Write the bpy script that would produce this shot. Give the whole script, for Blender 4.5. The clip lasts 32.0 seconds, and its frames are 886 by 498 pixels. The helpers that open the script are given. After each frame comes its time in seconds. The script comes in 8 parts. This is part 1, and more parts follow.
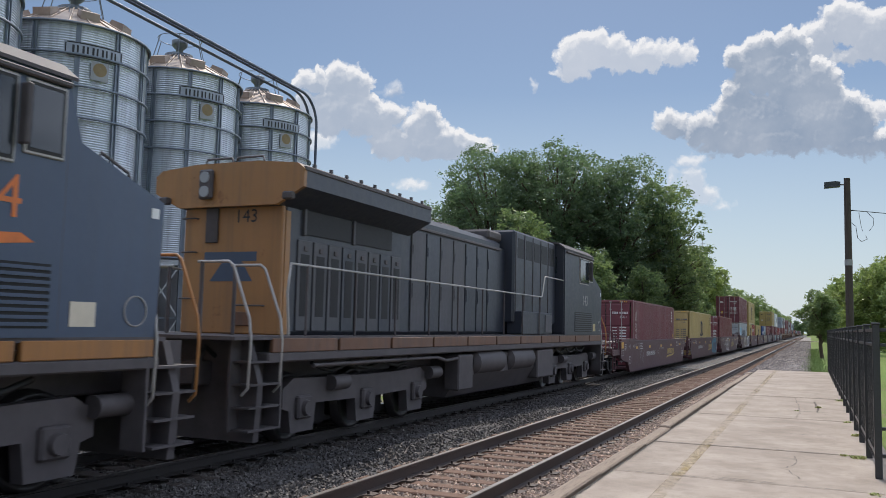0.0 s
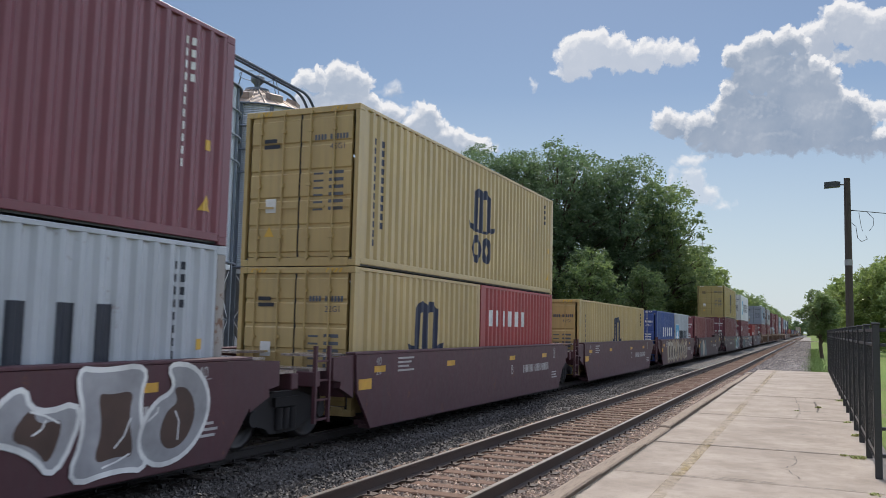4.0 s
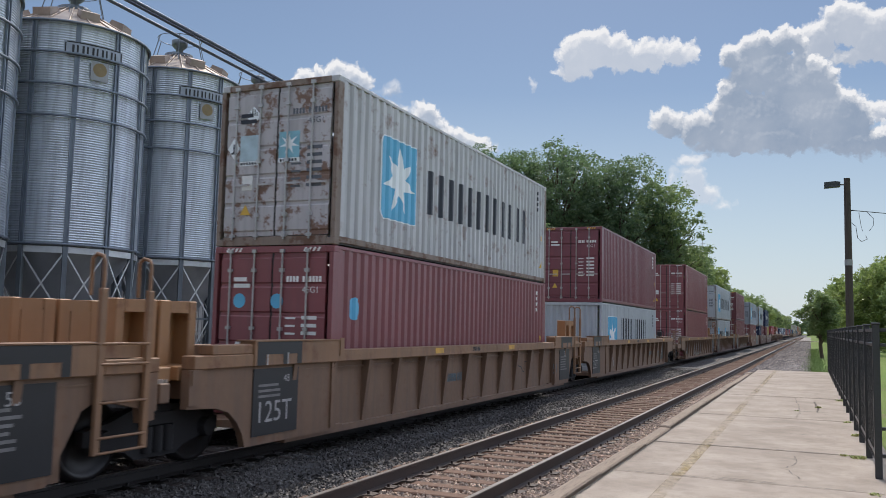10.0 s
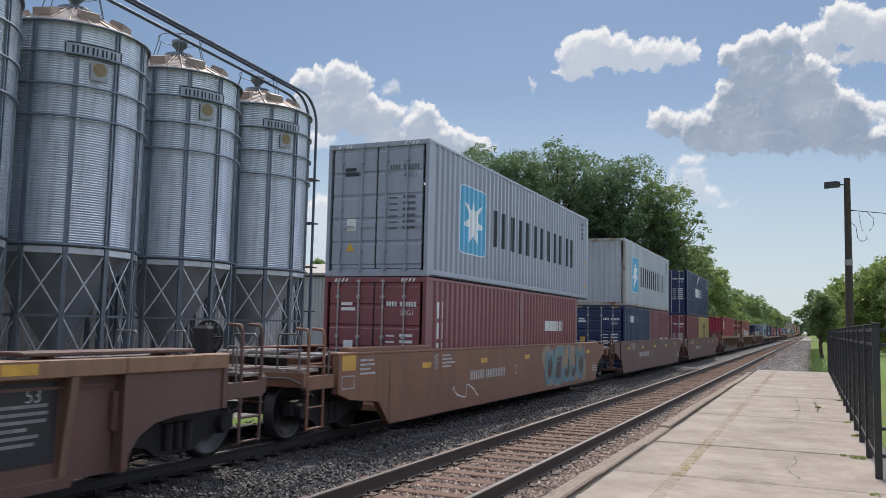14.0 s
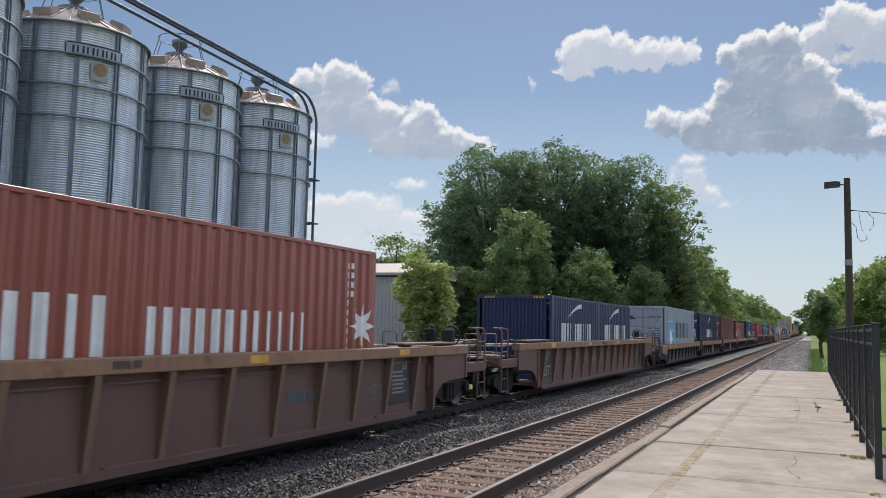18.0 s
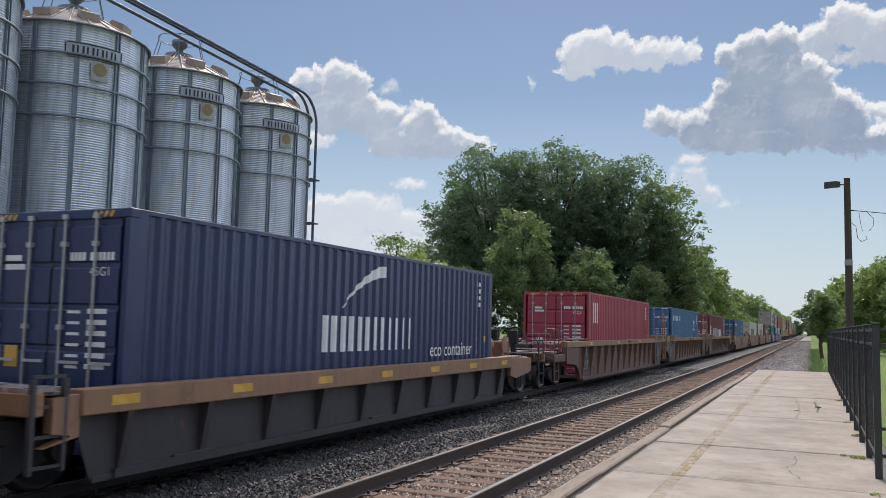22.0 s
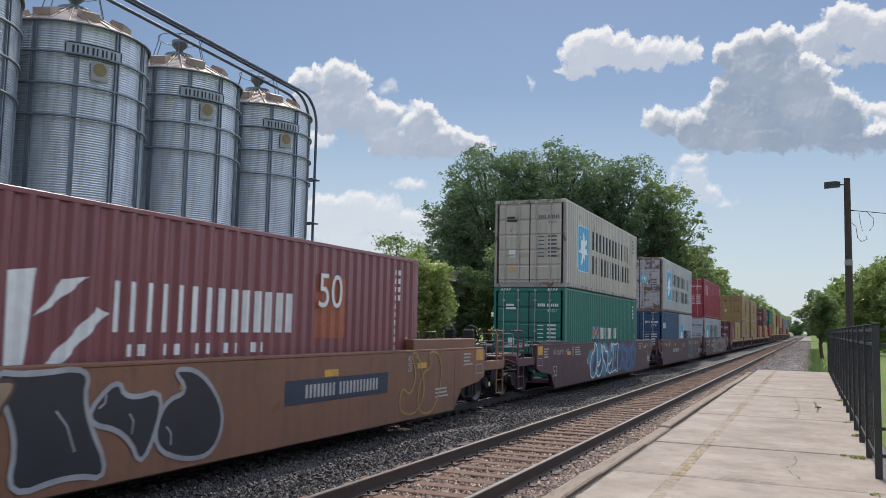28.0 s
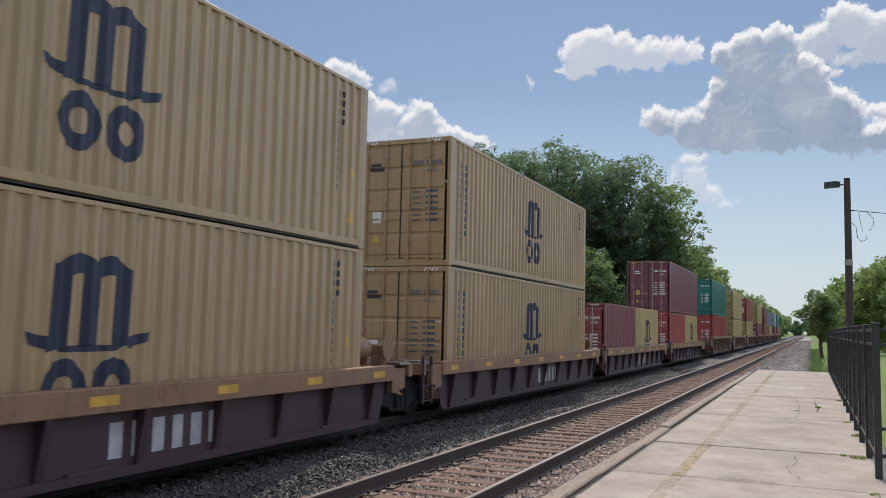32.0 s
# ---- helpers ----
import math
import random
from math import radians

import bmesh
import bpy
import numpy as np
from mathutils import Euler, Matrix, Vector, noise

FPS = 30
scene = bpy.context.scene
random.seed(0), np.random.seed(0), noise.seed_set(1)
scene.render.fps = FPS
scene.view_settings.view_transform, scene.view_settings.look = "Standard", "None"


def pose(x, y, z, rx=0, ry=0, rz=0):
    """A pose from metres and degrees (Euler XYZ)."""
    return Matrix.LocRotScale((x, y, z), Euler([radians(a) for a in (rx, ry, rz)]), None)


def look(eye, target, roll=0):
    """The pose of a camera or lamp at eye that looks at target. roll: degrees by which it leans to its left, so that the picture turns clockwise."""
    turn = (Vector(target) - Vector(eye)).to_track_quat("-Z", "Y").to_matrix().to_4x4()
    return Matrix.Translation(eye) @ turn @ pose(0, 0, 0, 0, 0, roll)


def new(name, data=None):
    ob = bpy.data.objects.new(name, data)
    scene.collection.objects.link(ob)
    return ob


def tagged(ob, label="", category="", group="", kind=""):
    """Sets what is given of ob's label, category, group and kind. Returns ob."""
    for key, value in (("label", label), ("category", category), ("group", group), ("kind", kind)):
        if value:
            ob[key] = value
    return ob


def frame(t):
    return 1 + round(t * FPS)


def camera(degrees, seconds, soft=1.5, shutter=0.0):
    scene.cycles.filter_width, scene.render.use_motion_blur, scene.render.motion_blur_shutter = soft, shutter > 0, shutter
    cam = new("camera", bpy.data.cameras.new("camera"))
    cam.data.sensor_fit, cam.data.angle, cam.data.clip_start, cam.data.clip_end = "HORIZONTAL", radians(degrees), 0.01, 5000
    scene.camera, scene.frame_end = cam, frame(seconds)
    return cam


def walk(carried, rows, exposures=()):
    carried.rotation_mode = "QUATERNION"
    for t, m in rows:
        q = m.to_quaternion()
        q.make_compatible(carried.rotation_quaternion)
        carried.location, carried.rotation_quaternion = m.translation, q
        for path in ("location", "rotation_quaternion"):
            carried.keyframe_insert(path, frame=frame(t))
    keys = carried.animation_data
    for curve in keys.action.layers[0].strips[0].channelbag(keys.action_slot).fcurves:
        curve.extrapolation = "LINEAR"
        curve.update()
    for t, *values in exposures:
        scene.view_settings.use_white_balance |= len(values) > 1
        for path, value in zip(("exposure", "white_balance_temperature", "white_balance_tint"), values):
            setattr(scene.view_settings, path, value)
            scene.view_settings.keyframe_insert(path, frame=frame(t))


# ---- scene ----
# ---------------------------------------------------------------- camera
# x: across the tracks (right +), y: along the tracks, z: up from the rail tops
cam = camera(55.57, 32.0, soft=0.4, shutter=0.05)
CAM = Matrix.Translation((0, 0, 1.863)) @ pose(0, 0, 0, 0, 0, 23.648) @ pose(0, 0, 0, 95.164, 0, 0) @ pose(0, 0, 0, 0, 0, 1.279)
walk(cam, [(0, CAM), (32, CAM)], [(0, 0.10, 6550, 11), (32, 0.10, 6550, 11)])

TRAIN_X, NEAR_X = -8.466, -4.202
TRAVEL = [(0, 0.0), (8, 203.453), (16, 407.035), (24, 611.154), (32, 815.555)]

# ---------------------------------------------------------------- light
SUN_EL, SUN_AZ = 52.0, 14.0        # azimuth to the left of +y
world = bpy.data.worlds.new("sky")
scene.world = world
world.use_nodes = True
wn = world.node_tree
sky = wn.nodes.new("ShaderNodeTexSky")
sky.sky_type, sky.sun_disc = "NISHITA", False
sky.sun_elevation, sky.sun_rotation = radians(SUN_EL), radians(-SUN_AZ)
sky.air_density, sky.dust_density, sky.ozone_density = 1.0, 0.4, 1.7
# unseen fair-weather clouds over the rest of the sky; the ones ahead are built one by one below
# these clouds are added as bluish fill for the train's shaded side
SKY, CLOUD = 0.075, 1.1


def wnode(kind, **kw):
    return wn.nodes.new("ShaderNode" + kind)


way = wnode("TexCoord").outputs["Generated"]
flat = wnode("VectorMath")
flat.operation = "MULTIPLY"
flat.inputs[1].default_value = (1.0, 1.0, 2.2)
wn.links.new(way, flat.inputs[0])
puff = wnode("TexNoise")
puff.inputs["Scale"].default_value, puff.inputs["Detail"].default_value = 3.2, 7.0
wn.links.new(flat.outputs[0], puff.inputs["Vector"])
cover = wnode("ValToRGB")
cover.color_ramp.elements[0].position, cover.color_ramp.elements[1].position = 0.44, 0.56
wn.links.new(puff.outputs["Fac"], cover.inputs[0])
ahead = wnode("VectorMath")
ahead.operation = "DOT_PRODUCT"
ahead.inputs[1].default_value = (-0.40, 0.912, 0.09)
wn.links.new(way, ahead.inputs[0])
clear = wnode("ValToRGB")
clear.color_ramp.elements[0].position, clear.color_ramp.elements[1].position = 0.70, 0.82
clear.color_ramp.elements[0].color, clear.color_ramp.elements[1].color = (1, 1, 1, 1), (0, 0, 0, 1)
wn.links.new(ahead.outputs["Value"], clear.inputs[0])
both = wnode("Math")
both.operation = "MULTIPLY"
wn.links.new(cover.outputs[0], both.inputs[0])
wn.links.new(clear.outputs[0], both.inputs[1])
wn.nodes["Background"].inputs[1].default_value = SKY
# pale haze low over the horizon
axes = wnode("SeparateXYZ")
wn.links.new(way, axes.inputs[0])
low = wnode("ValToRGB")
low.color_ramp.elements[0].position, low.color_ramp.elements[1].position = 0.0, 0.27
low.color_ramp.elements[0].color, low.color_ramp.elements[1].color = (0.8, 0.8, 0.8, 1), (0, 0, 0, 1)
wn.links.new(axes.outputs["Z"], low.inputs[0])
haze = wnode("Mix")
haze.data_type = "RGBA"
wn.links.new(low.outputs[0], haze.inputs[0])
wn.links.new(sky.outputs[0], haze.inputs[6])
haze.inputs[7].default_value = (7.4, 8.7, 10.0, 1)
wn.links.new(haze.outputs[2], wn.nodes["Background"].inputs[0])
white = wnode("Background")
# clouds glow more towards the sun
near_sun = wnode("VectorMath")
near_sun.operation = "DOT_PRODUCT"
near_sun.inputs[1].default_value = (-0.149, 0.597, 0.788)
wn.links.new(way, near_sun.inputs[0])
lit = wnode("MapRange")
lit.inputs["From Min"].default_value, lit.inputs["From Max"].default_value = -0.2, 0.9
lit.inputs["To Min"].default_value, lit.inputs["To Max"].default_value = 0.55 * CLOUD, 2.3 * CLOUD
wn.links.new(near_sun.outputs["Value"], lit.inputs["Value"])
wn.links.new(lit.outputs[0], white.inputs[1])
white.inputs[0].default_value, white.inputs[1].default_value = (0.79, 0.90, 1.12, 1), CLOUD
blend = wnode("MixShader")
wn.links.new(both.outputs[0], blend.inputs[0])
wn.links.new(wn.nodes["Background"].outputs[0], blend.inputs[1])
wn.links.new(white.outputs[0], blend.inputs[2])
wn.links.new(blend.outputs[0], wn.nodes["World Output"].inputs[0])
sun_data = bpy.data.lights.new("sun", "SUN")
sun_data.energy, sun_data.angle, sun_data.color = 3.0, radians(0.53), (1.0, 0.94, 0.84)
sun = new("sun", sun_data)
sd = Vector((-math.sin(radians(SUN_AZ)) * math.cos(radians(SUN_EL)), math.cos(radians(SUN_AZ)) * math.cos(radians(SUN_EL)), math.sin(radians(SUN_EL))))
sun.matrix_world = look(sd * 100, (0, 0, 0))


# ---------------------------------------------------------------- mesh helpers
class Geo:
    """Collects vertices and faces; part() makes one mesh object of them."""

    def __init__(self):
        self.v, self.f, self.smooth = [], [], []

    def add(self, verts, faces, smooth=False):
        n = len(self.v)
        self.v.extend(verts)
        for fc in faces:
            self.f.append(tuple(i + n for i in fc))
            self.smooth.append(smooth)
        return self

    def box(self, x0, x1, y0, y1, z0, z1):
        v = [(x, y, z) for z in (z0, z1) for y in (y0, y1) for x in (x0, x1)]
        return self.add(v, [(0, 2, 3, 1), (4, 5, 7, 6), (0, 1, 5, 4), (2, 6, 7, 3), (0, 4, 6, 2), (1, 3, 7, 5)])

    def bev(self, x0, x1, y0, y1, z0, z1, b=0.01):
        """A box with chamfered edges."""
        bm = bmesh.new()
        g = Geo().box(x0, x1, y0, y1, z0, z1)
        vs = [bm.verts.new(c) for c in g.v]
        for fc in g.f:
            bm.faces.new([vs[i] for i in fc])
        bmesh.ops.bevel(bm, geom=bm.edges[:], offset=b, segments=1, profile=0.5, affect="EDGES")
        bm.verts.index_update()
        self.add([tuple(v.co) for v in bm.verts], [[v.index for v in fc.verts] for fc in bm.faces])
        bm.free()
        return self

    def cyl(self, p0, p1, r0, r1=None, n=10, caps=True):
        r1 = r0 if r1 is None else r1
        a, b = Vector(p0), Vector(p1)
        d = (b - a).normalized()
        u = d.orthogonal().normalized()
        w = d.cross(u)
        ring = [u * math.cos(2 * math.pi * i / n) + w * math.sin(2 * math.pi * i / n) for i in range(n)]
        v = [tuple(a + c * r0) for c in ring] + [tuple(b + c * r1) for c in ring]
        self.add(v, [(i, (i + 1) % n, n + (i + 1) % n, n + i) for i in range(n)], True)
        if caps:
            self.add([tuple(a + c * r0) for c in ring], [tuple(reversed(range(n)))])
            self.add([tuple(b + c * r1) for c in ring], [tuple(range(n))])
        return self

    def tube(self, pts, r, n=8):
        """A round bar through points, one skin."""
        pts = [Vector(p) for p in pts]
        rings = []
        u = None
        for i, p in enumerate(pts):
            d = (pts[min(i + 1, len(pts) - 1)] - pts[max(i - 1, 0)]).normalized()
            u = d.orthogonal().normalized() if u is None else (u - d * u.dot(d)).normalized()
            w = d.cross(u)
            rings.append([tuple(p + (u * math.cos(2 * math.pi * k / n) + w * math.sin(2 * math.pi * k / n)) * r) for k in range(n)])
        v = [c for ring in rings for c in ring]
        f = [(i * n + k, i * n + (k + 1) % n, (i + 1) * n + (k + 1) % n, (i + 1) * n + k) for i in range(len(pts) - 1) for k in range(n)]
        self.add(v, f, True)
        return self.add(rings[0] + rings[-1], [tuple(reversed(range(n))), tuple(range(n, 2 * n))])

    def prism(self, prof, axis, a0, a1):
        """A closed outline (in the two other axes, in order) pushed along an axis."""
        n = len(prof)

        def at(c, a):
            return {"x": (a, c[0], c[1]), "y": (c[0], a, c[1]), "z": (c[0], c[1], a)}[axis]
        v = [at(c, a0) for c in prof] + [at(c, a1) for c in prof]
        return self.add(v, [(i, (i + 1) % n, n + (i + 1) % n, n + i) for i in range(n)] + [tuple(reversed(range(n))), tuple(range(n, 2 * n))])

    def lathe(self, prof, c=(0, 0, 0), n=32, a0=0.0, a1=2 * math.pi, smooth=True):
        """Turns (r, z) points round the z axis."""
        full = abs(a1 - a0 - 2 * math.pi) < 1e-6
        m = n if full else n + 1
        v = [(c[0] + r * math.cos(a0 + (a1 - a0) * k / n), c[1] + r * math.sin(a0 + (a1 - a0) * k / n), c[2] + z) for r, z in prof for k in range(m)]
        f = [(i * m + k, i * m + (k + 1) % m, (i + 1) * m + (k + 1) % m, (i + 1) * m + k) for i in range(len(prof) - 1) for k in range(n)]
        return self.add(v, f, smooth)

    def mesh(self, name):
        me = bpy.data.meshes.new(name)
        me.from_pydata(self.v, [], self.f)
        me.polygons.foreach_set("use_smooth", self.smooth)
        me.materials.append(None)
        me.update()
        return me


def put(name, me, material, parent=None, label="", at=None):
    """One object on a mesh (shared or not), with its own material."""
    ob = new(name, me)
    ob.material_slots[0].link = "OBJECT"
    ob.material_slots[0].material = material
    if parent is not None:
        ob.parent = parent
    if at is not None:
        ob.matrix_basis = at
    if label:
        tagged(ob, label)
    return ob


def part(name, geo, material, parent=None, label="", at=None):
    return put(name, geo.mesh(name), material, parent, label, at)


def empty(name, at=None, **tags):
    ob = new(name)
    ob.empty_display_size = 0.2
    if at is not None:
        ob.matrix_basis = at
    return tagged(ob, **tags)


MESHES = {}


def shared(key, build):
    if key not in MESHES:
        MESHES[key] = build().mesh(str(key[0]) if isinstance(key, tuple) else key)
    return MESHES[key]


# ---------------------------------------------------------------- materials
class Nodes:
    """A small wrapper round a material's node tree."""

    def __init__(self, name):
        self.mat = bpy.data.materials.new(name)
        self.mat.use_nodes = True
        self.t = self.mat.node_tree
        self.bsdf = self.t.nodes["Principled BSDF"]

    def n(self, kind, **kw):
        nd = self.t.nodes.new("ShaderNode" + kind)
        for k, val in kw.items():
            if isinstance(val, bpy.types.NodeSocket):
                self.t.links.new(val, nd.inputs[k])
            elif k in ("operation", "blend_type", "data_type", "feature", "noise_dimensions", "wave_type", "bands_direction", "clamp", "vector_type"):
                pass
            else:
                nd.inputs[k].default_value = val
        return nd

    def link(self, a, b):
        self.t.links.new(a, b)

    def coord(self, kind="Object"):
        return self.t.nodes.new("ShaderNodeTexCoord").outputs[kind]

    def scaled(self, vec, s):
        m = self.t.nodes.new("ShaderNodeMapping")
        m.inputs["Scale"].default_value = s if isinstance(s, tuple) else (s, s, s)
        self.link(vec, m.inputs["Vector"])
        return m.outputs[0]

    def noise(self, vec, scale, detail=4.0, rough=0.55):
        nd = self.t.nodes.new("ShaderNodeTexNoise")
        nd.inputs["Scale"].default_value, nd.inputs["Detail"].default_value, nd.inputs["Roughness"].default_value = scale, detail, rough
        self.link(vec, nd.inputs["Vector"])
        return nd.outputs["Fac"]

    def ramp(self, fac, stops):
        nd = self.t.nodes.new("ShaderNodeValToRGB")
        e = nd.color_ramp.elements
        while len(e) < len(stops):
            e.new(0.5)
        for el, (p, c) in zip(e, stops):
            el.position, el.color = p, (c, c, c, 1) if isinstance(c, (int, float)) else (*c, 1)
        self.link(fac, nd.inputs[0])
        return nd.outputs[0]

    def mix(self, fac, a, b, mode="MIX"):
        nd = self.t.nodes.new("ShaderNodeMix")
        nd.data_type, nd.blend_type = "RGBA", mode
        for sock, val in ((nd.inputs[0], fac), (nd.inputs[6], a), (nd.inputs[7], b)):
            if isinstance(val, bpy.types.NodeSocket):
                self.link(val, sock)
            elif isinstance(val, (int, float)):
                sock.default_value = val
            else:
                sock.default_value = (*val, 1)
        return nd.outputs[2]

    def math(self, op, a, b=0.0):
        nd = self.t.nodes.new("ShaderNodeMath")
        nd.operation = op
        for sock, val in ((nd.inputs[0], a), (nd.inputs[1], b)):
            if isinstance(val, bpy.types.NodeSocket):
                self.link(val, sock)
            else:
                sock.default_value = val
        return nd.outputs[0]

    def bump(self, height, strength=0.3, dist=0.01):
        nd = self.t.nodes.new("ShaderNodeBump")
        nd.inputs["Strength"].default_value, nd.inputs["Distance"].default_value = strength, dist
        self.link(height, nd.inputs["Height"])
        self.link(nd.outputs[0], self.bsdf.inputs["Normal"])

    def out(self, color=None, rough=None, metal=0.0, spec=None):
        b = self.bsdf
        for key, val in (("Base Color", color), ("Roughness", rough), ("Metallic", metal), ("Specular IOR Level", spec)):
            if val is None:
                continue
            if isinstance(val, bpy.types.NodeSocket):
                self.link(val, b.inputs[key])
            elif isinstance(val, (int, float)):
                b.inputs[key].default_value = val
            else:
                b.inputs[key].default_value = (*val, 1)
        return self.mat


MATS = {}


def paint(name, color, rough=0.5, rust=0.15, dirt=0.3, streak=True, rust_color=(0.16, 0.06, 0.025), bump=0.1):
    """Weathered paint on steel: dirt in streaks, rust in spots."""
    if name in MATS:
        return MATS[name]
    m = Nodes(name)
    co = m.coord()
    big = m.noise(co, 0.6, 3)
    fine = m.noise(co, 9.0, 5, 0.6)
    st = m.noise(m.scaled(co, (6.0, 6.0, 0.35)), 1.0, 4, 0.6)
    col = m.mix(m.ramp(big, [(0.3, 0.0), (0.75, 1.0)]), tuple(c * 0.86 for c in color), tuple(min(1, c * 1.1) for c in color))
    grime = tuple(0.45 * c + 0.03 for c in color)
    if streak:
        col = m.mix(m.math("MULTIPLY", m.ramp(st, [(0.45, 0.0), (0.75, 1.0)]), dirt), col, grime)
    spots = m.math("MULTIPLY", m.ramp(m.noise(co, 2.2, 8, 0.72), [(0.66 - 0.12 * rust, 0.0), (0.72 if rust < 1 else 0.60 - 0.03 * rust, 1.0)]), min(1.0, rust * 3))
    col = m.mix(spots, col, rust_color)
    col = m.mix(m.math("MULTIPLY", fine, 0.22), col, tuple(0.7 * c for c in color))
    m.bump(m.math("ADD", fine, m.math("MULTIPLY", m.noise(co, 1.7, 2), 2.5)), bump * 1.4, 0.012)
    MATS[name] = m.out(col, m.math("ADD", m.math("MULTIPLY", fine, 0.25), rough - 0.1), 0.0)
    return MATS[name]


def plain(name, color, rough=0.6, metal=0.0, vary=0.25, scale=6.0, bump=0.15):
    """A material with grain at two scales."""
    if name in MATS:
        return MATS[name]
    m = Nodes(name)
    co = m.coord()
    a, b = m.noise(co, scale, 5), m.noise(co, scale * 0.13, 3)
    f = m.math("ADD", m.math("MULTIPLY", a, 0.6), m.math("MULTIPLY", b, 0.4))
    col = m.mix(m.ramp(f, [(0.3, 0.0), (0.7, 1.0)]), tuple(c * (1 - vary) for c in color), tuple(min(1, c * (1 + vary)) for c in color))
    m.bump(a, bump, 0.006)
    MATS[name] = m.out(col, m.math("ADD", m.math("MULTIPLY", a, 0.2), rough - 0.1), metal)
    return MATS[name]


def mat_ground():
    m = Nodes("grass_and_soil")
    co = m.coord()
    a, b, c = m.noise(co, 0.35, 4), m.noise(co, 14.0, 6, 0.7), m.noise(co, 0.05, 3)
    grass = m.mix(b, (0.05, 0.10, 0.015), (0.17, 0.24, 0.05))
    grass = m.mix(m.ramp(c, [(0.4, 0.0), (0.7, 1.0)]), grass, (0.16, 0.20, 0.05))
    col = m.mix(m.ramp(a, [(0.56, 0.0), (0.68, 1.0)]), grass, (0.18, 0.14, 0.085))
    m.bump(b, 0.6, 0.04)
    return m.out(col, 0.9, spec=0.2)


def mat_ballast(name, c0, c1, scale=16.0):
    m = Nodes(name)
    co = m.coord()
    v = m.t.nodes.new("ShaderNodeTexVoronoi")
    v.inputs["Scale"].default_value = scale
    m.link(co, v.inputs["Vector"])
    big = m.noise(co, 0.7, 4)
    bw = m.t.nodes.new("ShaderNodeRGBToBW")
    m.link(v.outputs["Color"], bw.inputs[0])
    col = m.mix(bw.outputs[0], c0, c1)
    col = m.mix(m.math("MULTIPLY", m.ramp(big, [(0.4, 0.0), (0.7, 1.0)]), 0.5), col, (0.10, 0.065, 0.045))
    m.bump(v.outputs["Distance"], 1.0, 0.05)
    return m.out(col, 0.75)


def mat_stone(name, k, warm, tint=(1.0, 1.0, 1.0)):
    m = Nodes(name)
    r = m.t.nodes.new("ShaderNodeNewGeometry").outputs["Random Per Island"]
    f = m.noise(m.coord(), 30.0, 4)
    col = m.ramp(r, [(0.0, (0.05 * k, 0.047 * k, 0.047 * k)), (0.5, (0.11 * k, 0.10 * k, 0.098 * k)), (0.88, (0.16 * k, 0.145 * k, 0.135 * k)), (1.0, (0.36 * k, 0.33 * k, 0.30 * k))])
    col = m.mix(1.0, col, tint, "MULTIPLY")
    col = m.mix(m.math("MULTIPLY", f, warm), col, (0.10, 0.07, 0.05))
    return m.out(col, 0.65)


def mat_concrete():
    m = Nodes("old_concrete")
    co = m.coord()
    a, b, c = m.noise(co, 28.0, 6, 0.7), m.noise(co, 1.1, 5, 0.6), m.noise(co, 5.0, 5, 0.65)
    sp = m.noise(co, 90.0, 3, 0.8)
    col = m.mix(m.ramp(b, [(0.3, 0.0), (0.7, 1.0)]), (0.27, 0.218, 0.175), (0.415, 0.345, 0.283))
    col = m.mix(m.math("MULTIPLY", m.ramp(c, [(0.46, 0.0), (0.7, 1.0)]), 0.38), col, (0.18, 0.147, 0.12))
    col = m.mix(m.math("MULTIPLY", m.ramp(sp, [(0.55, 0.0), (0.7, 1.0)]), 0.5), col, (0.11, 0.093, 0.08))
    m.bump(m.math("ADD", a, sp), 0.35, 0.006)
    return m.out(col, 0.85, spec=0.25)


def mat_wood(name, c0, c1, axis=(1.0, 12.0, 12.0)):
    m = Nodes(name)
    co = m.coord()
    g = m.noise(m.scaled(co, axis), 3.0, 7, 0.65)
    rnd = m.t.nodes.new("ShaderNodeObjectInfo").outputs["Random"]
    col = m.mix(g, c0, c1)
    col = m.mix(m.math("MULTIPLY", rnd, 0.35), col, tuple(0.55 * c for c in c1))
    col = m.mix(m.math("MULTIPLY", m.ramp(g, [(0.28, 1.0), (0.4, 0.0)]), 0.8), col, tuple(0.25 * c for c in c0))
    m.bump(g, 0.6, 0.012)
    return m.out(col, 0.85, spec=0.25)


M_GROUND = mat_ground()
M_BALLAST = mat_ballast("dark_ballast", (0.027, 0.025, 0.027), (0.08, 0.074, 0.073))
M_GRAVEL = mat_ballast("pale_gravel", (0.10, 0.088, 0.08), (0.34, 0.30, 0.27), 14.0)
# dark stone, lowered further so its colour holds the shade beside the train
M_STONE = mat_stone("shade_dark_stone", 0.42, 0.2)
M_STONE2 = mat_stone("brown_crushed_stone", 2.6, 0.2, (1.12, 0.90, 0.72))
M_CONC = mat_concrete()
M_TIE = mat_wood("weathered_tie_wood", (0.085, 0.050, 0.036), (0.27, 0.165, 0.115))
# far-track tie colour, near black to carry the shade under the train
M_TIEDARK = mat_wood("shaded_tie_wood", (0.022, 0.017, 0.015), (0.065, 0.05, 0.043))
M_TIMBER = mat_wood("grey_timber", (0.12, 0.088, 0.065), (0.44, 0.345, 0.27), (14.0, 1.0, 12.0))
M_RAIL = plain("rusty_rail_steel", (0.058, 0.040, 0.034), 0.6, 0.3, 0.3, 12.0)
# far-track rail colour with the train's shade put in
M_RAILDARK = plain("shaded_rail_steel", (0.022, 0.018, 0.017), 0.6, 0.2, 0.3, 12.0)
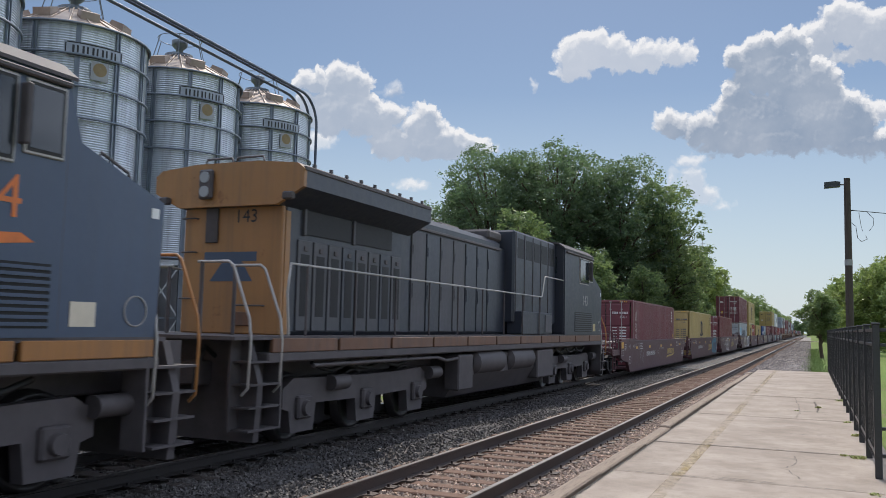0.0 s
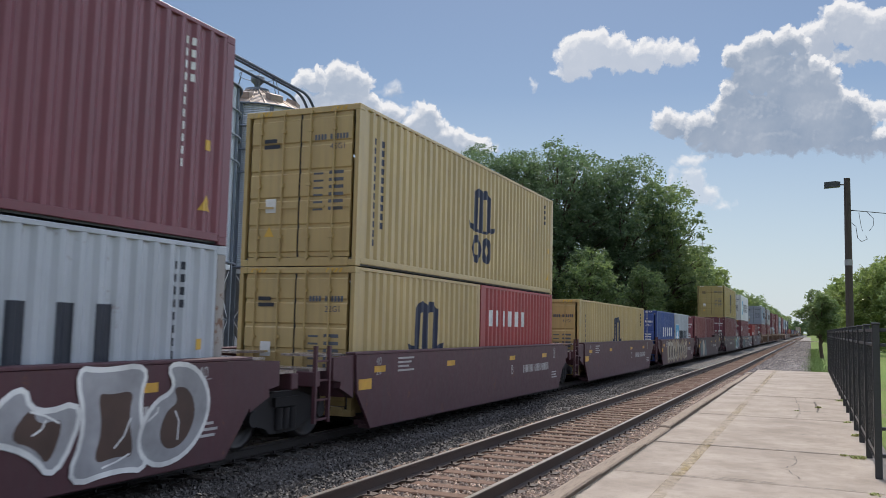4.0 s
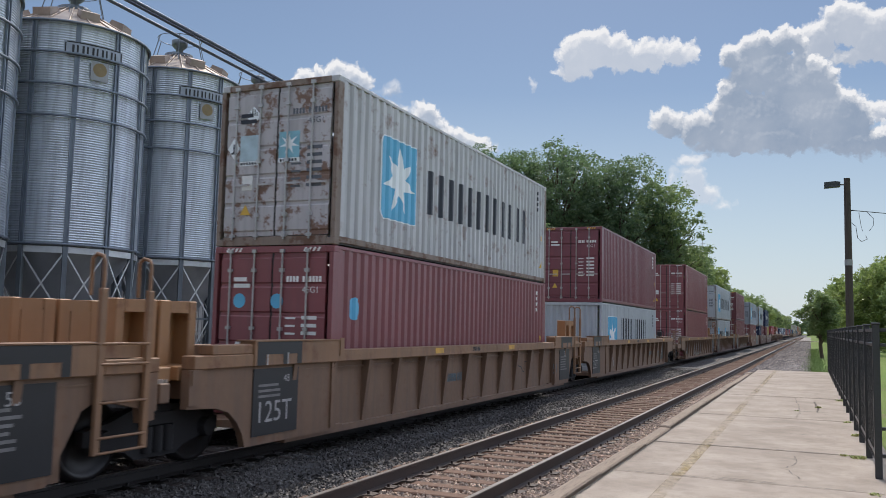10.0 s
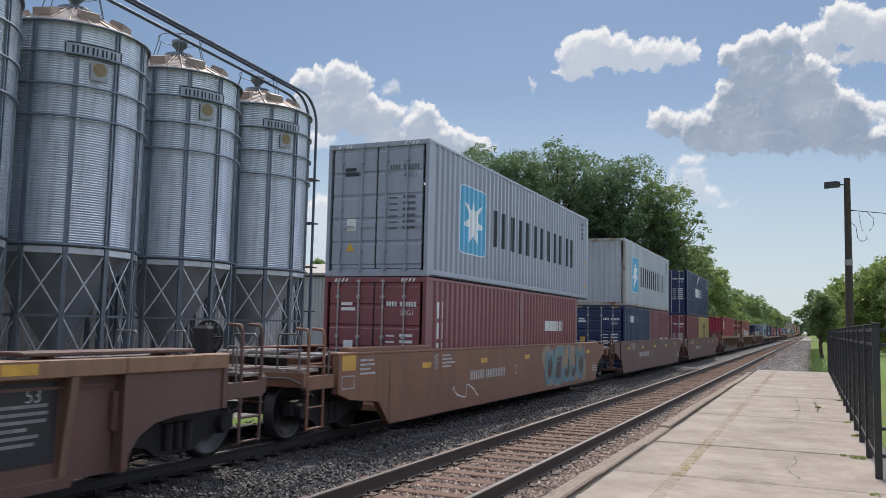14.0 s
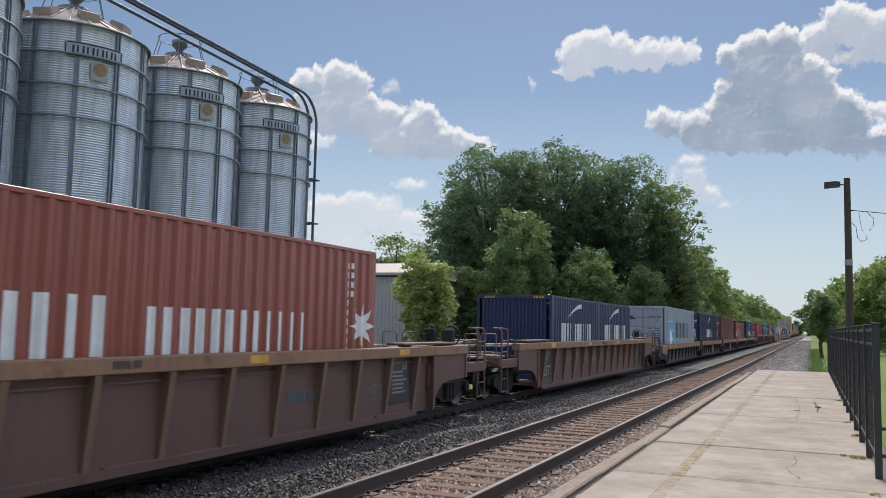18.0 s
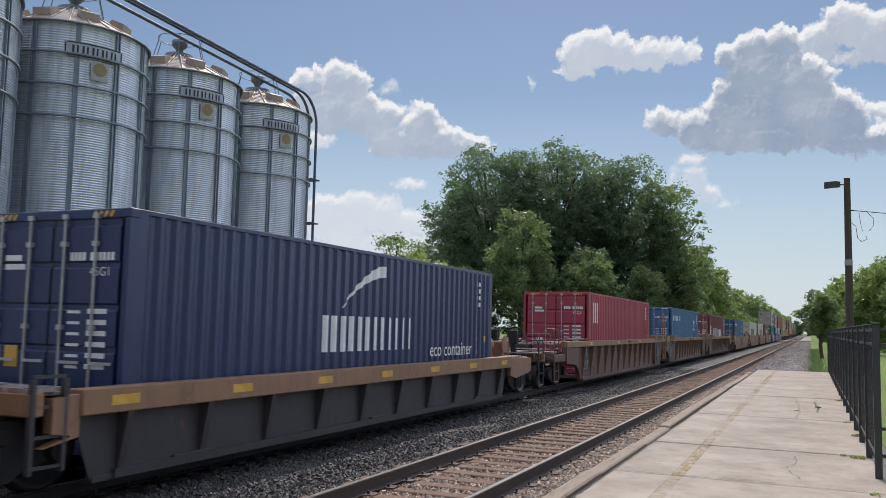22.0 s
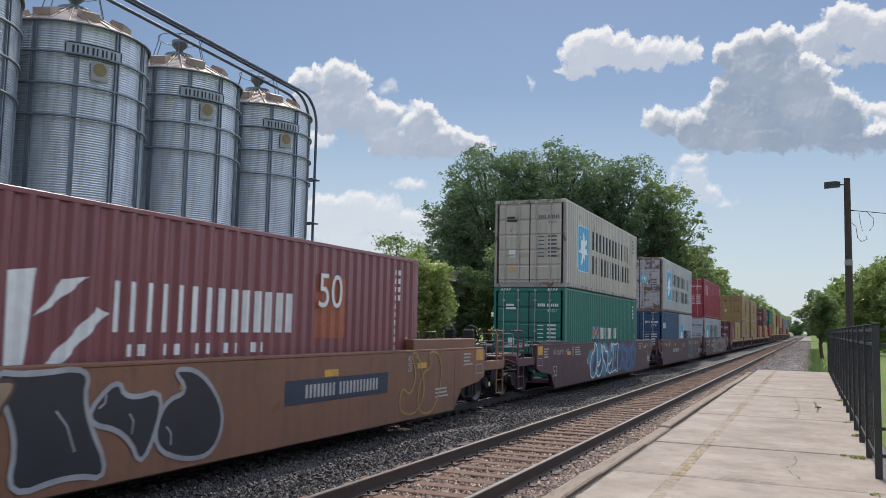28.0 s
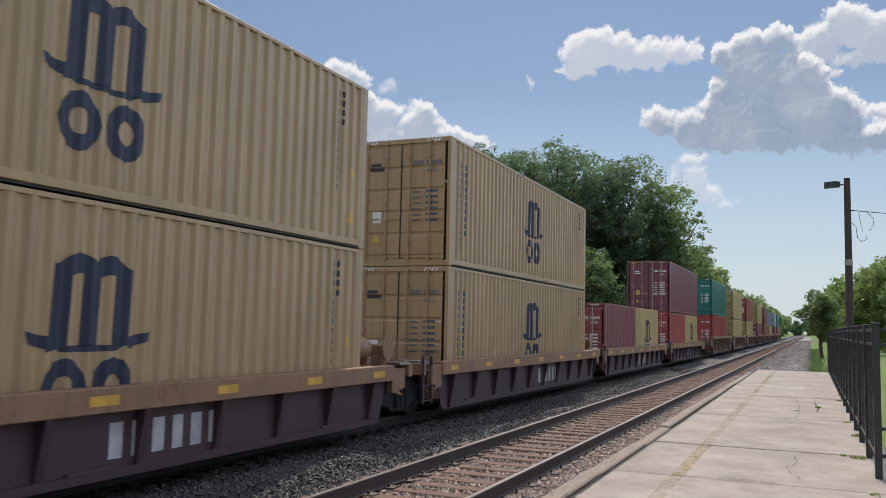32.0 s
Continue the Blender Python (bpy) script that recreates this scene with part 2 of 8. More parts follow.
M_RAILTOP = plain("worn_rail_head", (0.30, 0.28, 0.27), 0.34, 0.9, 0.15, 12.0, 0.03)
M_BLACK = plain("black_powder_coat", (0.035, 0.035, 0.038), 0.36, 0.0, 0.2, 30.0, 0.05)
M_POLE = mat_wood("creosoted_pole_wood", (0.045, 0.037, 0.033), (0.115, 0.093, 0.08), (12.0, 12.0, 0.8))
M_GALV = plain("galvanised_steel", (0.50, 0.53, 0.56), 0.38, 0.85, 0.18, 2.5, 0.05)
M_DARKSTEEL = plain("dark_painted_steel", (0.05, 0.055, 0.06), 0.5, 0.3, 0.3, 5.0)

# ---------------------------------------------------------------- ground, tracks, platform
g = Geo()
prof = [(-4500, -0.9), (-60, -0.75), (-14, -0.6), (-12.0, -0.55), (-2.4, -0.5), (-0.15, -0.16), (0.9, -0.02), (12, -0.05), (4500, -0.3)]
ys = [-600, -60, 0, 40, 120, 400, 1500, 4500]
g.add([(x, y, z) for y in ys for x, z in prof], [(j * 9 + i, j * 9 + i + 1, j * 9 + 10 + i, j * 9 + 9 + i) for j in range(7) for i in range(8)])
tagged(part("ground", g, M_GROUND), "mown green grass and bare soil beside the railway", "ground", kind="structure")


def ballast_strip(name, prof, y0, y1, step, mat, label, rough=0.025, seed=1):
    rng = random.Random(seed)
    n = int((y1 - y0) / step)
    g = Geo()
    k = len(prof)
    v = []
    for j in range(n + 1):
        for x, z in prof:
            v.append((x, y0 + j * step, z + rng.uniform(-rough, rough)))
    g.add(v, [(j * k + i, j * k + i + 1, j * k + k + i + 1, j * k + k + i) for j in range(n) for i in range(k - 1)], True)
    return tagged(part(name, g, mat), label, "ballast", kind="structure")


bed = [(-11.6, -0.62), (-10.9, -0.34)] + [(-10.6 + 0.3 * i, -0.235) for i in range(27)] + [(-2.45, -0.27), (-2.2, -0.55)]
ballast_strip("ballast", bed, -30, 900, 1.5, M_BALLAST, "dark crushed stone ballast under both tracks")
ballast_strip("gravel_shoulder", [(-3.2, -0.262), (-2.6, -0.19), (-1.8, -0.13), (-1.0, -0.11), (-0.4, -0.12), (0.0, -0.15), (0.25, -0.24)], 41.6, 420, 1.5, M_GRAVEL,
              "pale gravel beside the track past the platform", 0.02, 2)


def stones(name, zones, label, mat, seed=3):
    """Loose crushed stones, one mesh."""
    rng = random.Random(seed)
    base = [(-1, -0.7, -0.5), (0.9, -0.8, -0.4), (1.0, 0.7, -0.5), (-0.8, 0.9, -0.4), (-0.5, -0.4, 0.6), (0.6, -0.3, 0.5), (0.3, 0.5, 0.7), (-0.6, 0.4, 0.45)]
    faces = [(0, 1, 5, 4), (1, 2, 6, 5), (2, 3, 7, 6), (3, 0, 4, 7), (4, 5, 6, 7)]
    g = Geo()
    for x0, x1, y0, y1, z, count, size in zones:
        for _ in range(count):
            x = rng.uniform(x0, x1)
            u = rng.random()
            y = y0 + (y1 - y0) * u * u if y1 - y0 > 15 else y0 + (y1 - y0) * u
            s = size * rng.uniform(0.55, 1.3)
            rot = Euler((rng.uniform(-0.6, 0.6), rng.uniform(-0.6, 0.6), rng.uniform(0, 6.28))).to_matrix()
            sc = (s * rng.uniform(0.7, 1.2), s * rng.uniform(0.7, 1.2), s * rng.uniform(0.6, 1.0))
            g.add([tuple(rot @ Vector((p[0] * sc[0], p[1] * sc[1], p[2] * sc[2])) + Vector((x, y, z + rng.uniform(-0.3, 0.5) * s))) for p in base], faces)
    return tagged(part(name, g, mat), label, "gravel", kind="stuff")


stones("ballast_stones", [(-7.6, -5.05, 6, 48, -0.225, 19000, 0.032), (-10.8, -7.6, 6, 24, -0.225, 2500, 0.034)], "loose dark crushed stones lying between the tracks, darkened further for the shade beside the train", M_STONE)
stones("track_stones", [(-4.9, -3.5, 6, 40, -0.205, 17000, 0.026), (-3.42, -2.62, 6, 42, -0.19, 17000, 0.028), (-5.6, -5.02, 6, 40, -0.215, 2500, 0.026)], "loose brown crushed stones between the wooden ties", M_STONE2, 4)

stones("shoulder_stones", [(-2.9, -0.05, 41.7, 95, -0.125, 9000, 0.045), (-2.9, -0.05, 80, 240, -0.125, 6000, 0.075)], "loose pale crushed stones past the platform end", mat_stone("pale_crushed_stone", 2.1, 0.15, (1.05, 0.95, 0.88)), 6)

RAIL = [(-0.069, -0.17), (0.069, -0.17), (0.069, -0.158), (0.012, -0.14), (0.012, -0.045), (0.036, -0.032), (0.036, -0.004), (0.030, -0.001), (-0.030, -0.001), (-0.036, -0.004), (-0.036, -0.032), (-0.012, -0.045), (-0.012, -0.14), (-0.069, -0.158)]


def track(name, cx, y0, y1, y_single, label, rail_mat, tie_mat, sunk):
    top = empty(name, label=label, category="railway track", kind="structure")
    for s in (-1, 1):
        x = cx + s * 0.7525
        r = part("rail", Geo().prism([(x + a, z) for a, z in RAIL], "y", y0, 900), rail_mat, top)
        part("running_surface", Geo().box(x - 0.026, x + 0.026, y0, 900, -0.001, 0.0006), M_RAILTOP, r, "polished rail head")
    rng = random.Random(7)
    tm = [shared(("tie", k), lambda: Geo().bev(-1.3, 1.3, -0.115, 0.115, -0.35, -0.172, 0.014)) for k in range(2)]
    far, plates = Geo(), Geo()
    y, k = y0 + 0.3, 0
    while y < y1:
        sh = rng.uniform(-0.05, 0.05)
        if y < y_single:
            put("tie", tm[k % 2], tie_mat, top, at=pose(cx + sh, y, rng.uniform(-0.012, 0.006) - sunk, 0, 0, rng.uniform(-1.2, 1.2)))
        else:
            far.box(cx - 1.3 + sh, cx + 1.3 + sh, y - 0.11, y + 0.11, -0.35, -0.176 - sunk)
        if y < 70:
            for s in (-1, 1):
                x = cx + s * 0.7525
                plates.box(x - 0.19, x + 0.19, y - 0.09, y + 0.09, -0.172, -0.158)
                for q in (-0.1, 0.1):
                    plates.box(x + q - 0.012, x + q + 0.012, y - 0.05, y - 0.02, -0.158, -0.12)
        y += rng.uniform(0.49, 0.53)
        k += 1
    if far.v:
        tagged(part("far_ties", far, tie_mat, top, "row of distant wooden ties"), kind="stuff")
    tagged(part("tie_plates", plates, rail_mat, top, "rusty tie plates with spikes"), kind="stuff")
    return top


# ---------------------------------------------------------------- platform
PLAT = 0.15
plat = empty("platform", label="old concrete station platform with cracked slabs and a faded yellow line", category="platform", kind="structure")
JOINTS = [-14, -8, -2.5, 2.6, 5.4, 8.0, 10.42, 13.42, 18.45, 24.5, 30.1, 36.0, 41.4]
rng = random.Random(11)
for a, b in zip(JOINTS, JOINTS[1:]):
    gap = 0.028 if abs(a - 13.42) < 0.1 else 0.014
    part("slab", Geo().bev(-2.26, 1.0, a + gap, b - 0.012, -0.25, PLAT + rng.uniform(-0.006, 0.004), 0.012), M_CONC, plat)
part("slab_base", Geo().box(-2.24, 0.98, -14, 41.3, -0.6, 0.02), M_DARKSTEEL, plat, "dark soil in the joints")
y = -14.0
while y < 41.0:
    L = rng.uniform(2.2, 3.6)
    part("edge_timber", Geo().bev(-2.70, -2.49, y + 0.01, min(41.3, y + L) - 0.01, -0.25, 0.035 + rng.uniform(-0.03, 0.012), 0.02), M_TIMBER, plat, at=pose(rng.uniform(-0.015, 0.015), 0, 0))
    y += L


def mat_line():
    m = Nodes("faded_yellow_paint")
    co = m.coord()
    w = m.ramp(m.noise(co, 6.0, 6, 0.75), [(0.42, 0.0), (0.66, 0.7)])
    big = m.ramp(m.noise(co, 0.35, 3), [(0.35, 0.25), (0.65, 1.0)])
    m.out(m.mix(w, (0.36, 0.28, 0.16), (0.50, 0.35, 0.10)), 0.8, spec=0.2)
    m.link(m.math("MULTIPLY", w, big), m.bsdf.inputs["Alpha"])
    return m.mat


M_LINE = mat_line()
# near-black strip stands in for the shadowed line between slab and timber
part("edge_gap", Geo().box(-2.50, -2.262, -14, 41.2, -0.5, -0.12), plain("gap_shade_black", (0.02, 0.017, 0.015), 0.9, 0.0, 0.4, 20.0), plat, "near-black strip for the shade in the gap behind the edge timber")
for a, b in zip(JOINTS, JOINTS[1:]):
    part("yellow_line", Geo().box(-1.55, -1.41, a + 0.03, b - 0.03, PLAT - 0.004, PLAT + 0.006), M_LINE, plat, "worn yellow painted line")

# ---------------------------------------------------------------- fence and gate
FX, FZ = 0.72, 1.98
fence = empty("fence", label="black metal picket fence along the platform edge", category="fence")
post_me = shared("fence_post", lambda: Geo().bev(-0.04, 0.04, -0.04, 0.04, PLAT, FZ, 0.006).bev(-0.05, 0.05, -0.05, 0.05, FZ, FZ + 0.03, 0.01))
picket_me = shared("fence_picket", lambda: Geo().box(-0.009, 0.009, -0.009, 0.009, 0.30, 1.93))
fy = [11.5 + 1.83 * i for i in range(18)]
for i, y in enumerate(fy):
    put("post", post_me, M_BLACK, fence, at=pose(FX, y, 0))
    if i + 1 < len(fy):
        for z in (0.38, 1.72, 1.90):
            part("fence_rail", Geo().bev(FX - 0.018, FX + 0.018, y + 0.04, y + 1.79, z, z + 0.04, 0.004), M_BLACK, fence)
        for k in range(1, 15):
            put("picket", picket_me, M_BLACK, fence, at=pose(FX, y + 1.83 * k / 15, 0))
side = empty("fence_return", label="black metal picket fence panel across the platform end", category="fence")
for x in (3.1, 5.5):
    put("post", post_me, M_BLACK, side, at=pose(x, 11.5, 0))
for z in (0.40, 0.72, 1.72, 1.90):
    part("fence_rail", Geo().bev(FX + 0.04, 5.46, 11.482, 11.518, z, z + 0.04, 0.004), M_BLACK, side)
for k in range(1, 33):
    put("picket", picket_me, M_BLACK, side, at=pose(FX + 0.145 * k, 11.5, 0))

# ---------------------------------------------------------------- lamp pole
PX, PY = 1.5, 39.0
lp = empty("lamp_pole", pose(PX, PY, -0.03), label="dark wooden utility pole with a box-shaped area lamp", category="utility pole")
part("pole", Geo().cyl((0, 0, -0.3), (0, 0, 8.45), 0.17, 0.125, 14), M_POLE, lp)
part("lamp_arm", Geo().cyl((-0.1, 0, 8.18), (-0.35, 0, 8.2), 0.03, None, 8), M_DARKSTEEL, lp)
part("lamp_head", Geo().prism([(-0.88, 8.06), (-0.26, 8.10), (-0.26, 8.30), (-0.5, 8.33), (-0.88, 8.30)], "y", -0.16, 0.16), M_DARKSTEEL, lp)
part("pole_band", Geo().cyl((0, 0, 4.75), (0, 0, 5.0), 0.16, 0.158, 14), plain("weathered_zinc_band", (0.30, 0.30, 0.30), 0.6, 0.3, 0.2, 5.0), lp, "dull metal band")
part("wire_bracket", Geo().box(0.1, 0.22, -0.02, 0.02, 7.05, 7.1), M_DARKSTEEL, lp)
part("hanging_cable", Geo().tube([(0.14, 0, 6.55), (0.3, 0.02, 6.4), (0.36, 0.0, 5.9), (0.5, 0, 5.75), (0.72, 0, 5.85), (0.66, 0, 6.0)], 0.012, 6).tube([(0.42, 0, 7.0), (0.5, 0, 6.4), (0.55, 0, 6.2)], 0.01, 6).tube([(0.72, 0, 7.0), (0.98, 0.05, 6.7), (0.95, 0, 6.4), (0.8, 0, 6.2)], 0.01, 6), M_BLACK, lp)
wire = part("overhead_wire", Geo().tube([(PX + 0.15 + 30 * t, PY + 14 * t, 7.05 - 2.2 * t + 1.6 * t * t) for t in [i / 12 for i in range(13)]], 0.016, 6), M_BLACK)
tagged(wire, "thin black overhead wire tied to the wooden pole", "wire")

# ragged dark seams along the joints, cracks and weeds
M_SEAM = plain("damp_dark_seam", (0.055, 0.045, 0.038), 0.9, 0.0, 0.4, 20.0)


def seam(pts, w, rng, jag=0.02):
    """A thin ragged dark line through points on the slabs."""
    g, v = Geo(), []
    path = []
    for (a, b), (c, d) in zip(pts, pts[1:]):
        n = max(2, int(math.hypot(c - a, d - b) / 0.06))
        path += [(a + (c - a) * i / n + rng.uniform(-jag, jag) * 0.5, b + (d - b) * i / n + rng.uniform(-jag, jag)) for i in range(n)]
    path.append(pts[-1])
    for i, (x, y) in enumerate(path):
        q, p = path[min(i + 1, len(path) - 1)], path[max(i - 1, 0)]
        nx, ny = -(q[1] - p[1]), q[0] - p[0]
        k = w * rng.uniform(0.15, 0.8) / 3.2 / max(1e-6, math.hypot(nx, ny))
        v += [(x + nx * k, y + ny * k, PLAT + 0.0085), (x - nx * k, y - ny * k, PLAT + 0.0085)]
    g.add(v, [(2 * i, 2 * i + 1, 2 * i + 3, 2 * i + 2) for i in range(len(path) - 1)])
    return part("crack", g, M_SEAM, plat, "ragged dark crack")


rng = random.Random(17)
for y, w in ((41.2, 0.08), (36.0, 0.05), (30.1, 0.06), (24.5, 0.12), (18.45, 0.05), (13.42, 0.05), (10.42, 0.035), (8.0, 0.03)):
    seam([(-2.24, y), (-0.8, y + 0.02), (0.98, y - 0.02)], w, rng)
seam([(-2.2, 21.2), (-1.3, 21.3)], 0.05, rng)
seam([(-0.6, 20.4), (-0.31, 20.3), (0.1, 20.2), (0.7, 20.3)], 0.06, rng, 0.05)
seam([(0.05, 23.2), (0.13, 21.5), (0.1, 20.2)], 0.07, rng, 0.06)
seam([(-0.25, 12.9), (-0.2, 12.2), (-0.35, 11.7), (-0.24, 11.3), (-0.12, 10.9)], 0.03, rng, 0.05)
seam([(-0.3, 18.6), (-0.24, 20.2), (-0.4, 24.4)], 0.035, rng, 0.06)
seam([(-1.1, 10.55), (-0.4, 10.48)], 0.05, rng)
seam([(0.3, 15.6), (-0.5, 15.7)], 0.035, rng, 0.04)
seam([(-2.235, -5), (-2.235, 41.2)], 0.06, rng, 0.02)


def mat_weed():
    m = Nodes("weed_blades")
    r = m.t.nodes.new("ShaderNodeNewGeometry").outputs["Random Per Island"]
    return m.out(m.ramp(r, [(0.0, (0.24, 0.28, 0.08)), (0.6, (0.42, 0.45, 0.15)), (1.0, (0.60, 0.55, 0.28))]), 0.7)


M_WEED = mat_weed()


def weed(x, y, z, r, h, n, seed):
    rng = random.Random(seed)
    g = Geo()
    for _ in range(n):
        a, q = rng.uniform(0, 6.28), r * math.sqrt(rng.random())
        bx, by, t = x + q * math.cos(a), y + q * math.sin(a), rng.uniform(0, 6.28)
        hh, lean, w = h * rng.uniform(0.4, 1.0), rng.uniform(0.2, 0.9) * h, 0.006 + 0.008 * rng.random()
        c, s = math.cos(t), math.sin(t)
        g.add([(bx - s * w, by + c * w, z), (bx + s * w, by - c * w, z), (bx + c * lean * 0.5 + s * w, by + s * lean * 0.5 - c * w, z + hh * 0.75), (bx + c * lean, by + s * lean, z + hh), (bx + c * lean * 0.5 - s * w, by + s * lean * 0.5 + c * w, z + hh * 0.75)], [(0, 1, 2, 3, 4)])
    tagged(part("weed_tuft", g, M_WEED), "small tuft of yellow-green weeds growing in a joint", "weed")


rng = random.Random(23)
g = Geo()
for _ in range(5200):
    bx, by = rng.gauss(0.25, 0.32), 41.6 + 70 * rng.random() ** 1.6
    hh, t, lean = rng.uniform(0.06, 0.24), rng.uniform(0, 6.28), rng.uniform(0.02, 0.12)
    c, s, w = math.cos(t), math.sin(t), 0.012
    z = -0.16 + 0.13 * max(0.0, min(1.0, bx + 0.15))
    g.add([(bx - s * w, by + c * w, z), (bx + s * w, by - c * w, z), (bx + c * lean, by + s * lean, z + hh)], [(0, 1, 2)])
tagged(part("verge_grass", g, plain("verge_grass_blades", (0.16, 0.23, 0.06), 0.6, 0.0, 0.4, 3.0)), "uneven tufts of green grass along the gravel", "grass", kind="stuff")
for k, (x, y, z, r, h, n) in enumerate([(0.58, 13.2, 0.15, 0.16, 0.09, 160), (0.42, 13.35, 0.15, 0.1, 0.06, 60), (0.13, 21.5, 0.15, 0.12, 0.10, 90), (-0.31, 20.3, 0.15, 0.08, 0.07, 50), (0.62, 18.3, 0.15, 0.1, 0.08, 60), (0.66, 16.0, 0.15, 0.1, 0.1, 80), (0.66, 24.0, 0.15, 0.15, 0.12, 90), (0.6, 10.3, 0.15, 0.1, 0.06, 60)]):
    weed(x, y, z, r * 0.65, h * 0.45, n // 2, 900 + k)
part("crossing_panel", Geo().bev(-11.5, 8, 213, 218, -0.3, 0.012, 0.02), M_CONC, plat, "pale level crossing far down the line")

# ---------------------------------------------------------------- silos
SILO_X, SILO_R, SILO_Z0, SILO_Z1 = -26.0, 2.743, 4.35, 12.36
SILO_Y = [17.32, 23.22, 29.14, 35.02]


def mat_corrugated():
    m = Nodes("corrugated_galvanised_sheet")
    co = m.coord()
    a, b = m.noise(co, 0.5, 4), m.noise(m.scaled(co, (2.0, 2.0, 0.2)), 2.0, 4)
    col = m.mix(a, (0.43, 0.47, 0.52), (0.66, 0.70, 0.74))
    col = m.mix(m.math("MULTIPLY", m.ramp(b, [(0.45, 0.0), (0.7, 1.0)]), 0.45), col, (0.24, 0.25, 0.28))
    return m.out(col, m.math("ADD", m.math("MULTIPLY", b, 0.2), 0.36), 0.85)


M_CORR = mat_corrugated()
M_ROOF = plain("weathered_roof_sheet", (0.36, 0.285, 0.235), 0.55, 0.3, 0.4, 1.8)
M_LEG = plain("dark_galvanised_column", (0.16, 0.18, 0.20), 0.5, 0.6, 0.25, 2.0)
M_COLUMN = plain("grey_galvanised_column", (0.20, 0.23, 0.27), 0.5, 0.6, 0.2, 2.0)
M_PIPE = plain("blue_grey_pipe", (0.09, 0.11, 0.15), 0.45, 0.3, 0.2, 2.0)
M_BRACE = plain("bright_brace_angle", (0.60, 0.62, 0.63), 0.45, 0.6, 0.15, 3.0)
M_HOPPER = plain("dull_hopper_sheet", (0.36, 0.39, 0.43), 0.5, 0.7, 0.25, 0.8)
M_WHITE = plain("white_paint", (0.78, 0.78, 0.76), 0.5, 0.0, 0.06, 5.0)
M_NAME = plain("dull_zinc_panel", (0.34, 0.37, 0.41), 0.5, 0.5, 0.15, 3.0)
M_SIGNW = plain("dirty_white_board", (0.30, 0.31, 0.32), 0.6, 0.0, 0.15, 5.0)
M_BLACKP = plain("black_paint", (0.02, 0.02, 0.022), 0.5, 0.0, 0.2, 5.0)
M_SIGNY = plain("ochre_paint", (0.24, 0.17, 0.075), 0.5, 0.0, 0.12, 5.0)


def silo(y, turn):
    top = empty("grain_silo", pose(SILO_X, y, 0), label="round corrugated steel grain silo on a braced leg frame", category="silo", group="grain silos")
    H = SILO_Z1 - SILO_Z0

    def wall():
        g = Geo()
        n = 7 * 13
        pr = []
        for i in range(n * 6 + 1):
            z = SILO_Z0 + H * i / (n * 6)
            pr.append((SILO_R + 0.010 * math.sin(2 * math.pi * i / 6.0), z))
        return g.lathe(pr, n=60)
    put("wall_sheet", shared("silo_wall", wall), M_CORR, top)
    q = SILO_R
    col = shared("silo_column", lambda: Geo().prism([(q + 0.005, -0.085), (q + 0.075, -0.085), (q + 0.075, -0.045), (q + 0.03, -0.045), (q + 0.03, 0.045), (q + 0.075, 0.045), (q + 0.075, 0.085), (q + 0.005, 0.085)], "z", SILO_Z0, SILO_Z1))
    leg = shared("silo_leg", lambda: Geo().bev(SILO_R - 0.1, SILO_R + 0.08, -0.085, 0.085, -0.65, SILO_Z0 + 0.02, 0.01))
    chord = 2 * SILO_R * math.sin(math.pi / 12)

    def brace():
        h = chord / 2 - 0.08
        g = Geo()
        for s in (-1, 1):
            for z0, z1 in ((SILO_Z0 - 0.35, 2.0), (1.8, -0.5)):
                g.add([(0, -s * h, z0 - 0.05), (0, -s * h, z0 + 0.05), (0, s * h, z1 + 0.05), (0, s * h, z1 - 0.05), (0.02, -s * h, z0 - 0.05), (0.02, -s * h, z0 + 0.05), (0.02, s * h, z1 + 0.05), (0.02, s * h, z1 - 0.05)],
                      [(0, 1, 2, 3), (7, 6, 5, 4), (0, 4, 5, 1), (2, 6, 7, 3), (1, 5, 6, 2), (0, 3, 7, 4)])
        return g
    bm_ = shared("silo_brace", brace)
    beam = shared("silo_beam", lambda: Geo().box(-0.02, 0.06, -chord / 2 + 0.09, chord / 2 - 0.09, SILO_Z0 - 0.28, SILO_Z0 - 0.06))
    strut = shared("silo_strut", lambda: Geo().box(-0.02, 0.03, -chord / 2 + 0.09, chord / 2 - 0.09, 1.85, 1.93))
    for k in range(12):
        a = 30 * k + 22
        put("column", col, M_COLUMN, top, at=pose(0, 0, 0, 0, 0, a))
        put("leg", leg, M_LEG, top, at=pose(0, 0, 0, 0, 0, a))
        am = radians(a + 15)
        r = SILO_R * math.cos(math.pi / 12)
        at = pose(r * math.cos(am), r * math.sin(am), 0, 0, 0, a + 15)
        put("brace", bm_, M_BRACE, top, at=at)
        put("ring_beam", beam, M_BRACE, top, at=at)
        put("strut", strut, M_LEG, top, at=at)
    ring = shared("silo_ring", lambda: Geo().lathe([(SILO_R + 0.075, -0.04), (SILO_R + 0.14, -0.035), (SILO_R + 0.14, 0.035), (SILO_R + 0.075, 0.04)], n=48))
    for i in (0, 4, 5, 6, 7):
        put("wind_ring", ring, M_COLUMN, top, at=pose(0, 0, SILO_Z0 + 0.02 + (H - 0.06) * i / 7))
    put("hopper", shared("silo_hopper", lambda: Geo().lathe([(SILO_R - 0.06, SILO_Z0), (0.35, 0.75), (0.3, 0.5)], n=36)), M_HOPPER, top)
    RZ = SILO_Z1 + 1.24

    def roof():
        return Geo().lathe([(SILO_R + 0.12, SILO_Z1 - 0.07), (SILO_R + 0.1, SILO_Z1 - 0.04), (0.55, RZ)], n=24, smooth=False)
